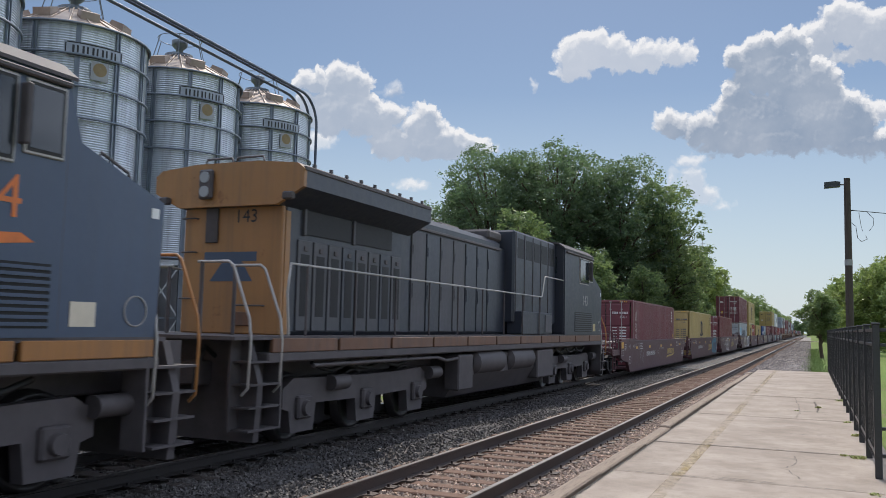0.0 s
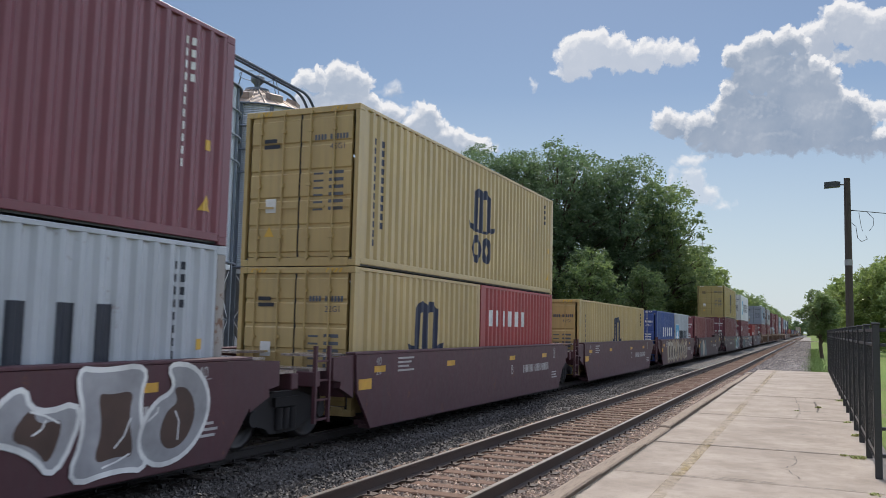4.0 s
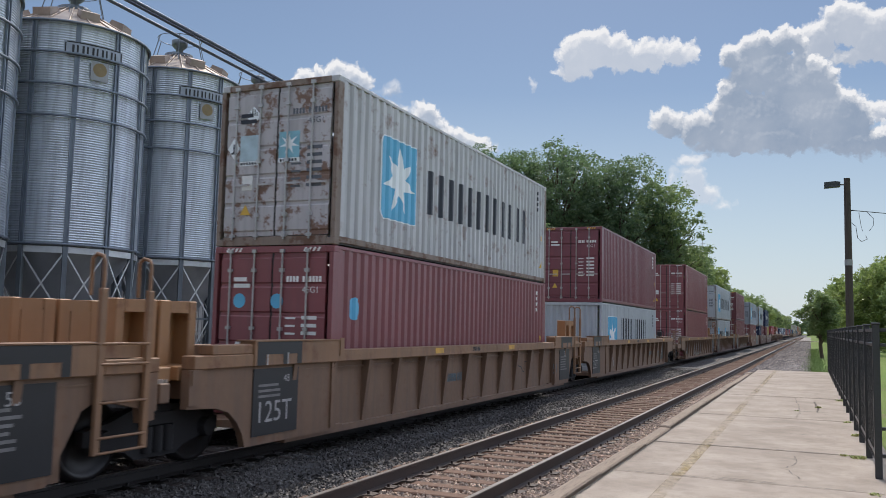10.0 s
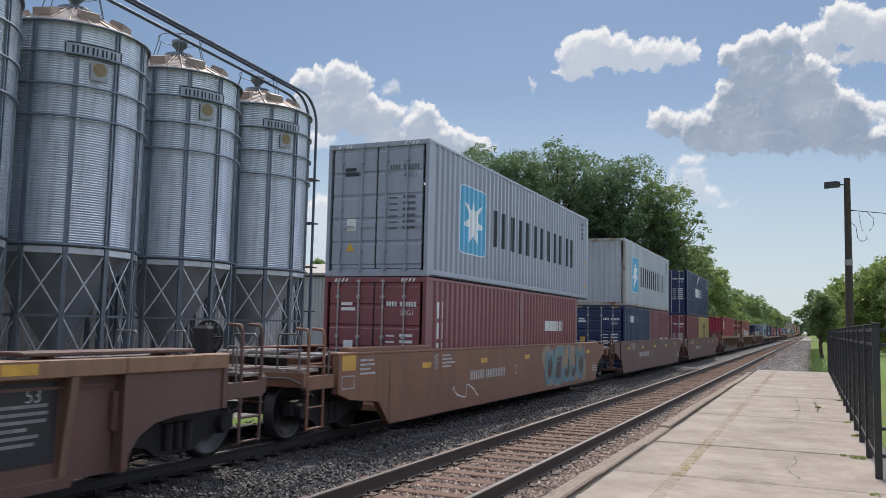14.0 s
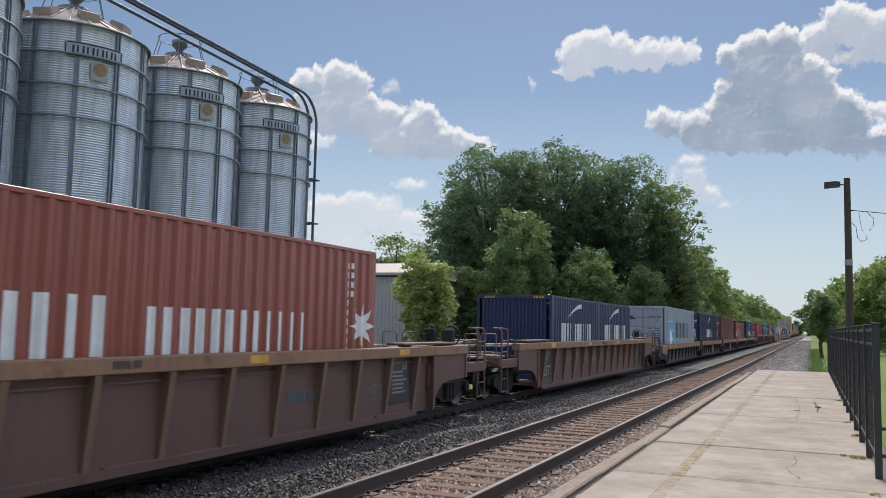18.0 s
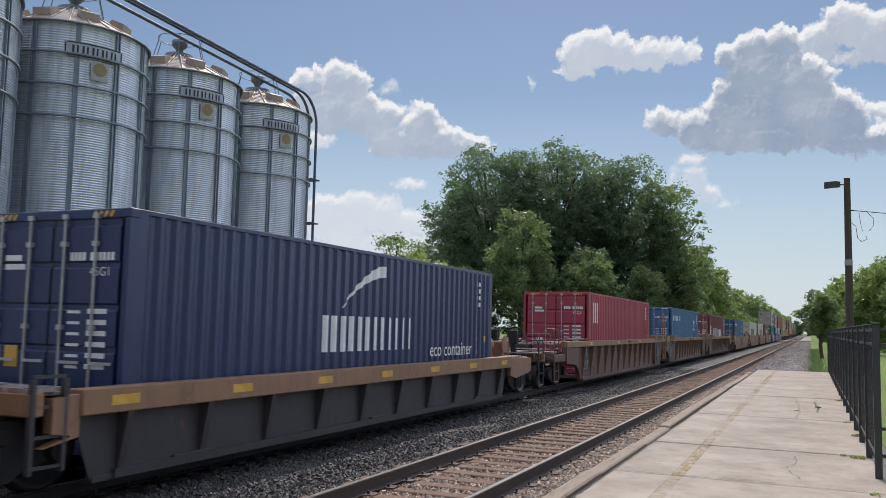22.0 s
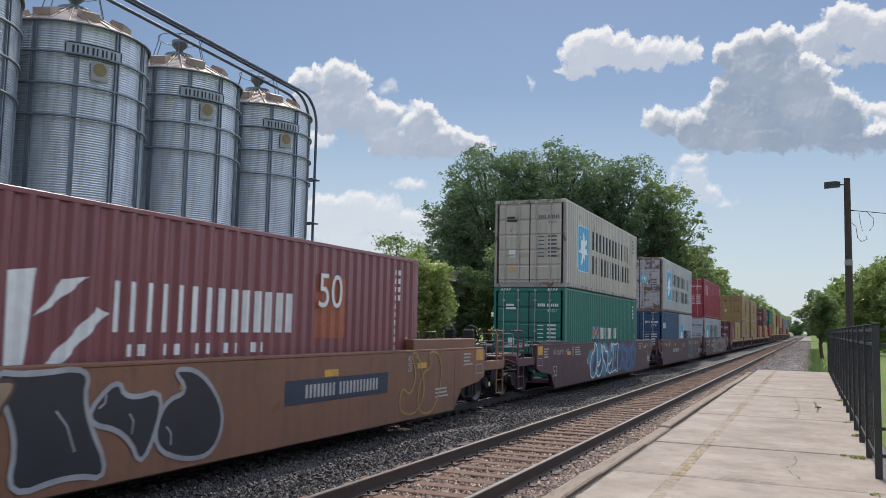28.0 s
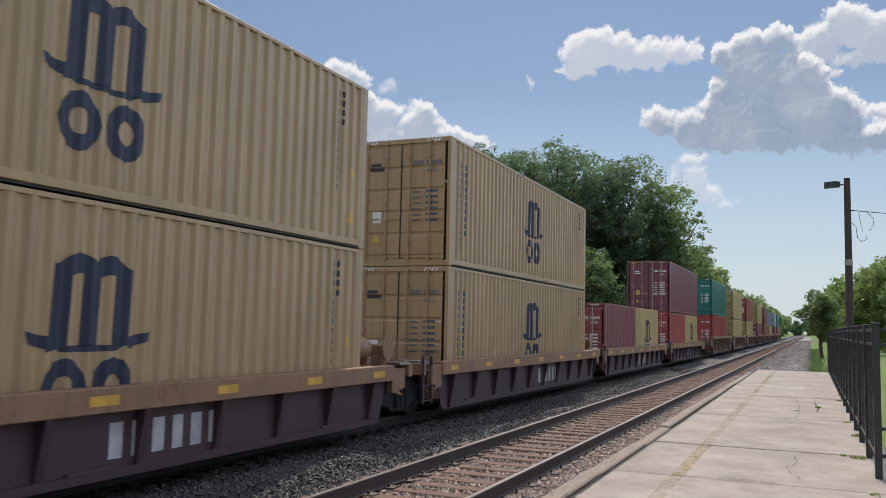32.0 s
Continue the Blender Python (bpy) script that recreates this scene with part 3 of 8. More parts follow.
    put("roof", shared("silo_roof", roof), M_ROOF, top)

    def ribs():
        g = Geo()
        for k in range(24):
            a = 2 * math.pi * k / 24
            c, s = math.cos(a), math.sin(a)
            g.tube([((SILO_R + 0.1) * c, (SILO_R + 0.1) * s, SILO_Z1 - 0.03), (0.55 * c, 0.55 * s, RZ + 0.03)], 0.035, 5)
        return g
    put("roof_ribs", shared("silo_ribs", ribs), M_ROOF, top, "raised roof seams")
    put("collar", shared("silo_collar", lambda: Geo().lathe([(0.6, RZ - 0.05), (0.62, RZ + 0.12), (0.5, RZ + 0.16), (0.0, RZ + 0.2)], n=24)), M_LEG, top)
    put("fill_cap", shared("silo_cap", lambda: Geo().lathe([(0.14, RZ + 0.15), (0.16, RZ + 0.38), (0.34, RZ + 0.55), (0.36, RZ + 0.78), (0.2, RZ + 0.86), (0, RZ + 0.88)], n=16)), M_LEG, top)
    hood = shared("silo_vent", lambda: Geo().prism([(1.55, 0.56), (2.15, 0.30), (2.2, 0.62), (1.7, 0.82)], "y", -0.33, 0.33))
    for k in range(8):
        put("roof_vent", hood, M_ROOF, top, at=pose(0, 0, SILO_Z1 + 0.02, 0, 0, 45 * k + 18))
    # railing round the cap
    for k in range(6):
        a = radians(60 * k + 10)
        c, s = math.cos(a), math.sin(a)
        part("railing_post", Geo().tube([(1.3 * c, 1.3 * s, SILO_Z1 + 0.8), (0.95 * c, 0.95 * s, RZ + 0.85)], 0.02, 5), M_LEG, top)
    put("railing_hoop", shared("silo_hoop", lambda: Geo().tube([(0.95 * math.cos(a), 0.95 * math.sin(a), RZ + 0.85) for a in [radians(15 * i) for i in range(25)]], 0.018, 5)), M_LEG, top)
    # name panel and sign, turned towards the tracks
    ang = radians(turn)
    rr = SILO_R + 0.09

    def arc(u, z, off=0.0):
        a = ang + u / rr
        return ((rr + off) * math.cos(a), (rr + off) * math.sin(a), z)

    def patch(g, u0, u1, z0, z1, off=0.0, n=6):
        v = [arc(u0 + (u1 - u0) * i / n, z, off) for i in range(n + 1) for z in (z0, z1)]
        g.add(v, [(2 * i, 2 * i + 2, 2 * i + 3, 2 * i + 1) for i in range(n)])
    zc = SILO_Z1 - 1.0
    g = Geo()
    patch(g, -1.05, 1.05, zc - 0.26, zc + 0.26)
    panel = part("name_panel", g, M_NAME, top, "grey panel with a dark border")
    g = Geo()
    for z in (zc - 0.25, zc + 0.21):
        patch(g, -0.95, 0.95, z, z + 0.045, 0.006)
    for u in (-1.02, 0.975):
        patch(g, u, u + 0.045, zc - 0.2, zc + 0.2, 0.006, 1)
    for i in range(5):
        u = -0.78 + 0.335 * i
        patch(g, u, u + 0.075, zc - 0.14, zc + 0.14, 0.006, 1)
        patch(g, u + 0.15, u + 0.215, zc - 0.14, zc + 0.14, 0.006, 1)
    part("painted_name", g, M_BLACKP, panel, "dark plain bars")
    g = Geo()
    patch(g, -0.12, 0.52, zc - 1.02, zc - 0.34)
    sign = part("sign", g, M_SIGNW, top, "white board with a plain yellow disc")
    g = Geo()
    dv = [arc(0.2 + 0.25 * math.cos(2 * math.pi * i / 20), zc - 0.62 + 0.25 * math.sin(2 * math.pi * i / 20), 0.006) for i in range(20)]
    g.add(dv, [tuple(range(20))])
    part("disc", g, M_SIGNY, sign)
    return top


for y, turn in zip(SILO_Y, (-26, -26, -26, -26)):
    silo(y, turn)

# fill pipes that run over the silos and turn down beside the last one
pipes = empty("fill_pipes", label="bundle of three grey grain conveying pipes over the silos", category="pipe")
for i, (dx, dz) in enumerate(((0.0, 0.0), (0.28, 0.12), (0.56, 0.0))):
    x = SILO_X + 0.6 + dx
    ye, zt = SILO_Y[-1] + 3.35 + 0.28 * i, SILO_Z1 + 1.62 + dz + 0.1 * i
    pts = [(x, 5.0, zt + 1.2), (x, ye - 1.6, zt)]
    pts += [(x, ye - 1.6 + 1.6 * math.sin(radians(a)), zt - 1.6 + 1.6 * math.cos(radians(a))) for a in range(10, 91, 10)]
    pts += [(x, ye, -0.6)]
    part("pipe", Geo().tube(pts, 0.075, 10), M_PIPE, pipes)
for z in (9.6, 7.2, 4.8, 2.4):
    part("pipe_clamp", Geo().box(SILO_X + 0.5, SILO_X + 1.3, SILO_Y[-1] + 3.45, SILO_Y[-1] + 4.25, z, z + 0.06), M_DARKSTEEL, pipes)

# gravel yard under and round the silos, widened unseen to cut green bounce
yard = ballast_strip("yard", [(-52, -0.74), (-40, -0.66), (-31, -0.58), (-24, -0.565), (-16, -0.56), (-14.0, -0.53), (-13.2, -0.6)], -40, 59, 3.0, mat_ballast("brown_yard_gravel", (0.10, 0.09, 0.08), (0.20, 0.18, 0.155), 9.0), "brown gravel yard under the grain silos, widened unseen against green bounce light", 0.015, 9)

# ---------------------------------------------------------------- shed
def mat_siding():
    m = Nodes("ribbed_metal_siding")
    co = m.coord()
    a = m.noise(m.scaled(co, (1.5, 1.5, 0.2)), 1.5, 4)
    return m.out(m.mix(a, (0.33, 0.325, 0.325), (0.44, 0.43, 0.425)), 0.55, 0.1)


M_SIDING = mat_siding()
M_SHEDROOF = plain("pale_roof_sheet", (0.40, 0.35, 0.31), 0.6, 0.1, 0.15, 1.0)
shed = empty("storage_shed", pose(0, 60, 0), label="long grey metal-clad farm shed with a pale low roof", category="shed")
g = Geo()
pf, x = [], -48.0
while x < -29.9:
    pf += [(x, 0.0), (x + 0.22, 0.0), (x + 0.25, -0.045), (x + 0.30, -0.045), (x + 0.33, 0.0)]
    x += 0.33
v = [(a, b, z) for a, b in pf for z in (-0.7, 5.75)]
g.add(v, [(2 * i, 2 * i + 2, 2 * i + 3, 2 * i + 1) for i in range(len(pf) - 1)])
g.box(-48.0, -29.6, 0.02, 16, -0.7, 5.7)
part("wall", g, M_SIDING, shed)
part("roof", Geo().prism([(-0.3, 5.75), (16.3, 5.75), (7.0, 7.25), (-0.3, 5.95)], "x", -48.3, -29.3), M_SHEDROOF, shed)
part("downpipe", Geo().box(-34.15, -34.0, -0.14, -0.02, -0.6, 5.72), M_DARKSTEEL, shed)
lampb = part("wall_light", Geo().bev(-33.35, -32.95, -0.28, -0.02, 4.35, 4.6, 0.03), M_DARKSTEEL, shed)
part("lens", Geo().box(-33.3, -33.0, -0.25, -0.05, 4.33, 4.35), M_WHITE, lampb)
part("eave_trim", Geo().box(-48.2, -29.4, -0.16, -0.05, 5.6, 5.76), M_DARKSTEEL, shed)

lean = empty("lean_to", pose(-31.5, 4, 0), label="low grey metal-clad store behind the grain silos", category="shed")
g = Geo()
pf, y = [], 0.0
while y < 41.9:
    pf += [(0.0, y), (0.0, y + 0.22), (0.045, y + 0.25), (0.045, y + 0.30), (0.0, y + 0.33)]
    y += 0.33
v = [(a, b, z) for a, b in pf for z in (-0.7, 4.2)]
g.add(v, [(2 * i, 2 * i + 2, 2 * i + 3, 2 * i + 1) for i in range(len(pf) - 1)])
g.box(-6.0, -0.02, 0.0, 41.9, -0.7, 4.2)
part("wall", g, M_SIDING, lean)
part("roof", Geo().prism([(-6.2, 4.2), (0.3, 4.2), (0.3, 4.3), (-6.2, 4.9)], "y", -0.2, 42.1), M_SHEDROOF, lean)

# ---------------------------------------------------------------- trees
def mat_leaf(name, c0, c1, c2):
    m = Nodes(name)
    r = m.t.nodes.new("ShaderNodeNewGeometry").outputs["Random Per Island"]
    col = m.ramp(r, [(0.0, c0), (0.55, c1), (1.0, c2)])
    m.out(col, 0.42, spec=0.6)
    tr = m.t.nodes.new("ShaderNodeBsdfTranslucent")
    m.link(m.mix(0.4, col, (0.215, 0.33, 0.09)), tr.inputs[0])
    mx = m.t.nodes.new("ShaderNodeMixShader")
    mx.inputs[0].default_value = 0.58
    m.link(m.bsdf.outputs[0], mx.inputs[1])
    m.link(tr.outputs[0], mx.inputs[2])
    m.link(mx.outputs[0], m.t.nodes["Material Output"].inputs[0])
    return m.mat


M_LEAF_DARK = mat_leaf("dark_green_leaves", (0.055, 0.098, 0.068), (0.100, 0.155, 0.100), (0.175, 0.24, 0.135))
M_LEAF_MID = mat_leaf("mid_green_leaves", (0.10, 0.15, 0.075), (0.18, 0.24, 0.105), (0.30, 0.36, 0.145))
M_LEAF_BRIGHT = mat_leaf("yellow_green_leaves", (0.14, 0.19, 0.065), (0.25, 0.31, 0.09), (0.38, 0.43, 0.13))
M_BARK = mat_wood("grey_brown_bark", (0.06, 0.045, 0.035), (0.15, 0.115, 0.085), (6.0, 6.0, 0.8))


def leaves(rng, clumps, count, size):
    """Leaf quads in tufts on uneven clumps: (centre, radii)."""
    vols = np.array([(r[0] * r[1] * r[2]) ** 0.67 for _, r in clumps])
    tufts = max(60, count // 26)
    own = rng.choice(len(clumps), tufts, p=vols / vols.sum())
    c = np.array([k[0] for k in clumps])[own]
    r = np.array([k[1] for k in clumps])[own]
    d = rng.normal(size=(tufts, 3))
    d[:, 2] += 0.25
    d /= np.linalg.norm(d, axis=1)[:, None]
    rad = rng.uniform(0.25, 1.0, tufts) ** 0.5 * rng.uniform(0.85, 1.18, tufts)
    tc = c + d * r * rad[:, None]
    tr = (0.10 * np.mean(r, axis=1) + size * 1.1) * rng.uniform(0.6, 1.5, tufts)
    pick = rng.integers(0, tufts, count)
    off = rng.normal(size=(count, 3))
    off[:, 2] = off[:, 2] * 0.62 - 0.22 * np.abs(off[:, 0])
    p = tc[pick] + off * tr[pick][:, None] * 0.72
    a = rng.normal(size=(count, 3))
    a[:, 2] = a[:, 2] * 0.5 - 0.3
    a /= np.linalg.norm(a, axis=1)[:, None]
    b = np.cross(a, rng.normal(size=(count, 3)))
    b /= np.linalg.norm(b, axis=1)[:, None]
    s = size * rng.uniform(0.6, 1.35, count)[:, None]
    v = np.stack([p - a * s, p + b * s * 0.42 + a * s * 0.1, p + a * s, p - b * s * 0.42 + a * s * 0.1], 1).reshape(-1, 3)
    return v


def leaf_mesh(name, v):
    n = len(v) // 4
    me = bpy.data.meshes.new(name)
    me.vertices.add(4 * n)
    me.vertices.foreach_set("co", v.astype(np.float32).ravel())
    me.loops.add(4 * n)
    me.loops.foreach_set("vertex_index", np.arange(4 * n, dtype=np.int32))
    me.polygons.add(n)
    me.polygons.foreach_set("loop_start", np.arange(0, 4 * n, 4, dtype=np.int32))
    me.materials.append(None)
    me.update(calc_edges=True)
    me.validate()
    return me


def tree(name, x, y, h, w, mat, label, seed, count=16000, size=0.26, low=0.12, clumps=22, lean=0.0, z=-0.6, depth=None):
    rng = np.random.default_rng(seed)
    top = empty(name, pose(x, y, z), label=label, category="tree" if h > 3.2 else "bush")
    depth = depth or w
    cl = []
    # a dome of clumps round the middle of the crown, and a few inside it
    z_mid, z_half = h * (low + 1.0) / 2, h * (1.0 - low) / 2
    for k in range(clumps):
        up = 1 - 2 * (k + 0.5) / clumps
        ang = k * 2.4 + rng.uniform(-0.4, 0.4)
        ring = math.sqrt(1 - up * up) * (1.0 if up > 0 else 0.92)
        reach = rng.uniform(0.62, 0.80) if k % 4 else rng.uniform(0.15, 0.5)
        cr = rng.uniform(0.16, 0.25)
        zz = z_mid + up * z_half * (reach + 0.06)
        cl.append(((reach * ring * w / 2 * math.cos(ang) + lean * zz, reach * ring * depth / 2 * math.sin(ang), zz), (cr * w * 0.72, cr * depth * 0.72, cr * z_half * 1.05 + 0.15)))
    g = Geo()
    trunk_r = 0.02 * h + 0.03
    hh = h * 0.42
    g.tube([(0, 0, 0), (0.02 * h * rng.uniform(-1, 1), 0.02 * h * rng.uniform(-1, 1), hh * 0.5), (lean * hh, 0, hh)], trunk_r, 8)
    g.cyl((0, 0, -0.2), (0, 0, h * 0.06), trunk_r * 1.5, trunk_r, 10)
    part("trunk", g, M_BARK, top)
    g = Geo()
    for (c, r) in cl:
        z0 = min(hh, max(h * 0.1, c[2] * 0.55))
        mid = (c[0] * 0.45, c[1] * 0.45, z0 + (c[2] - z0) * 0.6)
        g.tube([(lean * z0, 0, z0), mid, (c[0], c[1], c[2] - 0.4 * r[2])], trunk_r * 0.22, 5)
        for _ in range(2):
            q = (c[0] + r[0] * rng.uniform(-0.8, 0.8), c[1] + r[1] * rng.uniform(-0.8, 0.8), c[2] + r[2] * rng.uniform(-0.4, 0.3))
            g.tube([mid, ((mid[0] + q[0]) / 2, (mid[1] + q[1]) / 2, (mid[2] + q[2]) / 2 + 0.2), q], trunk_r * 0.09, 4)
    part("branching", g, M_BARK, top)
    put("crown", leaf_mesh("crown", leaves(rng, cl, count, size)), mat, top)
    return top


BIG = "tall broad-leaved tree with a dense dark green crown"
for i, (x, y, h, w, n, low, mt) in enumerate([(-36.0, 86, 17.2, 10, 26000, 0.12, M_LEAF_DARK), (-31.0, 83, 21.9, 15, 52000, 0.16, M_LEAF_DARK), (-24.0, 84, 22.4, 15.5, 56000, 0.10, M_LEAF_DARK),
                                              (-18.0, 86, 21.0, 13.5, 46000, 0.06, M_LEAF_DARK), (-14.0, 88, 18.6, 10.5, 32000, 0.05, M_LEAF_MID), (-12.8, 92, 12.0, 6.0, 12000, 0.03, M_LEAF_MID)]):
    tree("broadleaf_tree", x, y, h, w, mt, BIG, 40 + i, n, 0.165, low, 44)
UNDER = "young tree with lighter green leaves in front of taller trees"
for i, (x, y, h, w, n, mt) in enumerate([(-23.5, 71, 13.2, 7.5, 20000, M_LEAF_MID), (-18.0, 73, 10.0, 7.0, 16000, M_LEAF_MID), (-14.2, 79, 8.6, 5.5, 11000, M_LEAF_MID), (-28.5, 72, 8.6, 7.0, 12000, M_LEAF_MID), (-12.6, 90, 8.0, 4.5, 9000, M_LEAF_BRIGHT)]):
    tree("young_tree", x, y, h, w, mt, UNDER, 60 + i, n, 0.15, 0.03, 26)
M_LEAF_SHRUB = mat_leaf("pale_yellow_green_leaves", (0.20, 0.24, 0.08), (0.34, 0.39, 0.12), (0.50, 0.52, 0.18))
tree("shrub_tree", -25.6, 55.5, 8.1, 5.4, M_LEAF_SHRUB, "bushy yellow-green tree beside the grey shed", 70, 17000, 0.15, 0.04, 24)
for i, (x, y, h, w) in enumerate([(-58, 115, 17.0, 13), (-66, 118, 13.5, 9), (-76, 122, 14.5, 8), (-50, 112, 13.0, 8)]):
    tree("distant_tree", x, y, h, w, M_LEAF_MID, "distant green tree behind the shed", 75 + i, 9000, 0.26, 0.1, 20)
# tree belt along the left of the line
rg = random.Random(5)
y, i = 112.0, 0
while y < 640:
    far = y > 260
    tree("line_tree", -15.0 - rg.uniform(0, 4), y, rg.uniform(12.0, 15.5), rg.uniform(9, 12), M_LEAF_MID if i % 3 else M_LEAF_BRIGHT,
         "green tree in the belt along the track", 100 + i, 3000 if far else 11000, 0.5 if far else 0.27, 0.03, 20)
    if y < 240:
        tree("line_bush", -12.6 - rg.uniform(0, 1), y + 4, rg.uniform(4.5, 7), rg.uniform(5, 7), M_LEAF_BRIGHT if i % 2 else M_LEAF_MID, "bright green bush beside the track", 200 + i, 5000, 0.24, 0.03, 14)
    y += rg.uniform(9, 12) * (1 + (y - 100) / 300)
    i += 1
# right of the line
tree("small_tree", 0.75, 71, 5.2, 3.4, M_LEAF_MID, "small round-headed green tree on the grass", 300, 12000, 0.10, 0.22, 20, z=-0.05)
for i, (x, y, h, w, n) in enumerate([(5.6, 88, 8.9, 7, 14000), (9.5, 80, 8.6, 8, 12000), (8.0, 104, 11, 9, 10000), (4.4, 118, 9.8, 7, 9000), (4.2, 150, 10.5, 8, 8000), (7.0, 170, 12, 9, 6000), (4.6, 205, 11.5, 9, 5000), (4.8, 250, 12, 10, 4000), (5, 320, 12.5, 11, 3000), (5.5, 420, 13, 12, 2500), (6, 540, 13, 14, 2000), (14, 76, 9.5, 9, 9000)]):
    tree("verge_tree", x, y, h, w, M_LEAF_MID if i % 3 == 1 else M_LEAF_BRIGHT, "green tree on the grass verge", 310 + i, int(n * 2.0), 0.14 if y < 130 else 0.30, 0.02, 26, z=-0.05)
for i, x in enumerate((-26, -12, 0, 12, 26, 40)):
    tree("far_tree", x, 720 + 12 * i, 13, 20, M_LEAF_DARK, "hazy dark tree at the end of the line", 340 + i, 2500, 0.9, 0.02, 14, z=-0.4)
tw = empty("radio_mast", pose(-45, 400, -0.5), label="thin pale radio mast far behind the trees", category="mast")
part("mast", Geo().cyl((0, 0, 0), (0, 0, 44.5), 0.22, 0.16, 6).box(-1.1, 1.1, -0.1, 0.1, 42.0, 42.3), M_GALV, tw)

# ---------------------------------------------------------------- containers
def P(name, c, rough=0.38, rust=0.12, dirt=0.35):
    return paint("paint_" + name, c, rough, rust, dirt)


COL = {
    "maroon": P("maroon", (0.19, 0.050, 0.066)), "brownred": P("brown_red", (0.23, 0.066, 0.074)), "red": P("red", (0.36, 0.050, 0.050)),
    "crimson": P("crimson", (0.35, 0.036, 0.062)), "orange": P("brick_red", (0.30, 0.070, 0.045)), "yellow": P("sand_yellow", (0.50, 0.365, 0.155)), "sand": P("warm_sand", (0.415, 0.275, 0.14), rust=0.2, dirt=0.5),
    "olive": P("dull_yellow", (0.44, 0.33, 0.12)), "grey": P("blue_grey", (0.34, 0.37, 0.44)), "ltgrey": P("light_grey", (0.45, 0.48, 0.52), rust=0.3),
    "rusty": P("rust_streaked_grey", (0.50, 0.50, 0.51), rust=0.95, dirt=0.7), "rustdoor": paint("heavily_rusted_door", (0.50, 0.475, 0.49), 0.6, 1.25, 0.7, True, (0.17, 0.085, 0.05)), "cream": P("stained_cream", (0.52, 0.47, 0.40), rust=0.6, dirt=0.6),
    "white": P("clean_white", (0.74, 0.75, 0.76), rust=0.05, dirt=0.15), "offwhite": P("off_white", (0.62, 0.58, 0.48), rust=0.4),
    "navy": P("navy_blue", (0.013, 0.026, 0.092)), "blue": P("strong_blue", (0.035, 0.075, 0.26)), "steel": P("steel_blue", (0.045, 0.135, 0.27)),
    "rustpost": paint("rusted_brown_post", (0.25, 0.19, 0.155), 0.65, 1.3, 0.8, True, (0.13, 0.065, 0.04)),
    "post": paint("rusted_grey_post", (0.36, 0.33, 0.30), 0.6, 1.0, 0.7, True, (0.17, 0.08, 0.045)),
    "teal": P("dark_blue", (0.025, 0.075, 0.17)), "green": P("sea_green", (0.012, 0.165, 0.125)),
}
WORDS = {"maroon": "maroon", "brownred": "brownish red", "red": "bright red", "crimson": "crimson red", "orange": "brick red", "yellow": "sand yellow", "sand": "dusty warm sand-coloured", "olive": "dull yellow", "grey": "blue-grey", "ltgrey": "light grey", "rusty": "rust-streaked grey", "cream": "stained cream", "white": "clean white", "offwhite": "off-white", "navy": "navy blue", "blue": "strong blue", "steel": "steel blue", "teal": "dark blue", "green": "sea green"}
M_INKG = plain("faded_dark_print", (0.10, 0.11, 0.13), 0.55, 0.0, 0.3, 8.0)
M_INKW = plain("white_marking", (0.72, 0.72, 0.70), 0.55, 0.0, 0.12, 8.0)
M_INKK = plain("dark_marking", (0.018, 0.022, 0.035), 0.55, 0.0, 0.2, 8.0)
M_INKB = plain("navy_marking", (0.015, 0.02, 0.05), 0.55, 0.0, 0.2, 8.0)
M_SKY = plain("sky_blue_marking", (0.10, 0.40, 0.62), 0.5, 0.0, 0.12, 3.0)
M_SKYF = plain("faded_sky_placard", (0.22, 0.46, 0.56), 0.6, 0.0, 0.3, 4.0)
M_SKYP = plain("bleached_sky_placard", (0.40, 0.52, 0.58), 0.6, 0.0, 0.35, 4.0)
M_SKYW = plain("sky_white_marking", (0.80, 0.84, 0.86), 0.5, 0.0, 0.06, 3.0)
M_TAN = plain("tan_marking", (0.50, 0.40, 0.20), 0.55, 0.0, 0.15, 8.0)
M_INKY = plain("yellow_marking", (0.60, 0.36, 0.05), 0.5, 0.0, 0.12, 8.0)
M_INKO = plain("orange_marking", (0.62, 0.16, 0.03), 0.5, 0.0, 0.2, 8.0)
M_BAR = plain("worn_steel_bar", (0.42, 0.41, 0.40), 0.45, 0.5, 0.25, 8.0)
M_RUBBER = plain("black_rubber", (0.018, 0.018, 0.018), 0.7, 0.0, 0.2, 8.0)
CW, PITCH, DEEP = 1.219, 0.2775, 0.040


def side_profile(L):
    """(y, x) of the corrugated side between the corner posts."""
    pr, y, y1 = [(0.17, CW - 0.004)], 0.23, L - 0.23
    n = int((y1 - y) / PITCH)
    p = (y1 - y) / n
    for i in range(n):
        b = y + i * p
        pr += [(b, CW - 0.004), (b + 0.26 * p, CW - 0.004), (b + 0.5 * p, CW - 0.004 - DEEP), (b + 0.76 * p, CW - 0.004 - DEEP)]
    return pr + [(y1, CW - 0.004), (L - 0.17, CW - 0.004)]


def prof_x(pr, y):
    for (a, xa), (b, xb) in zip(pr, pr[1:]):
        if a <= y <= b:
            return xa + (xb - xa) * (y - a) / max(1e-9, b - a)
    return CW - 0.004


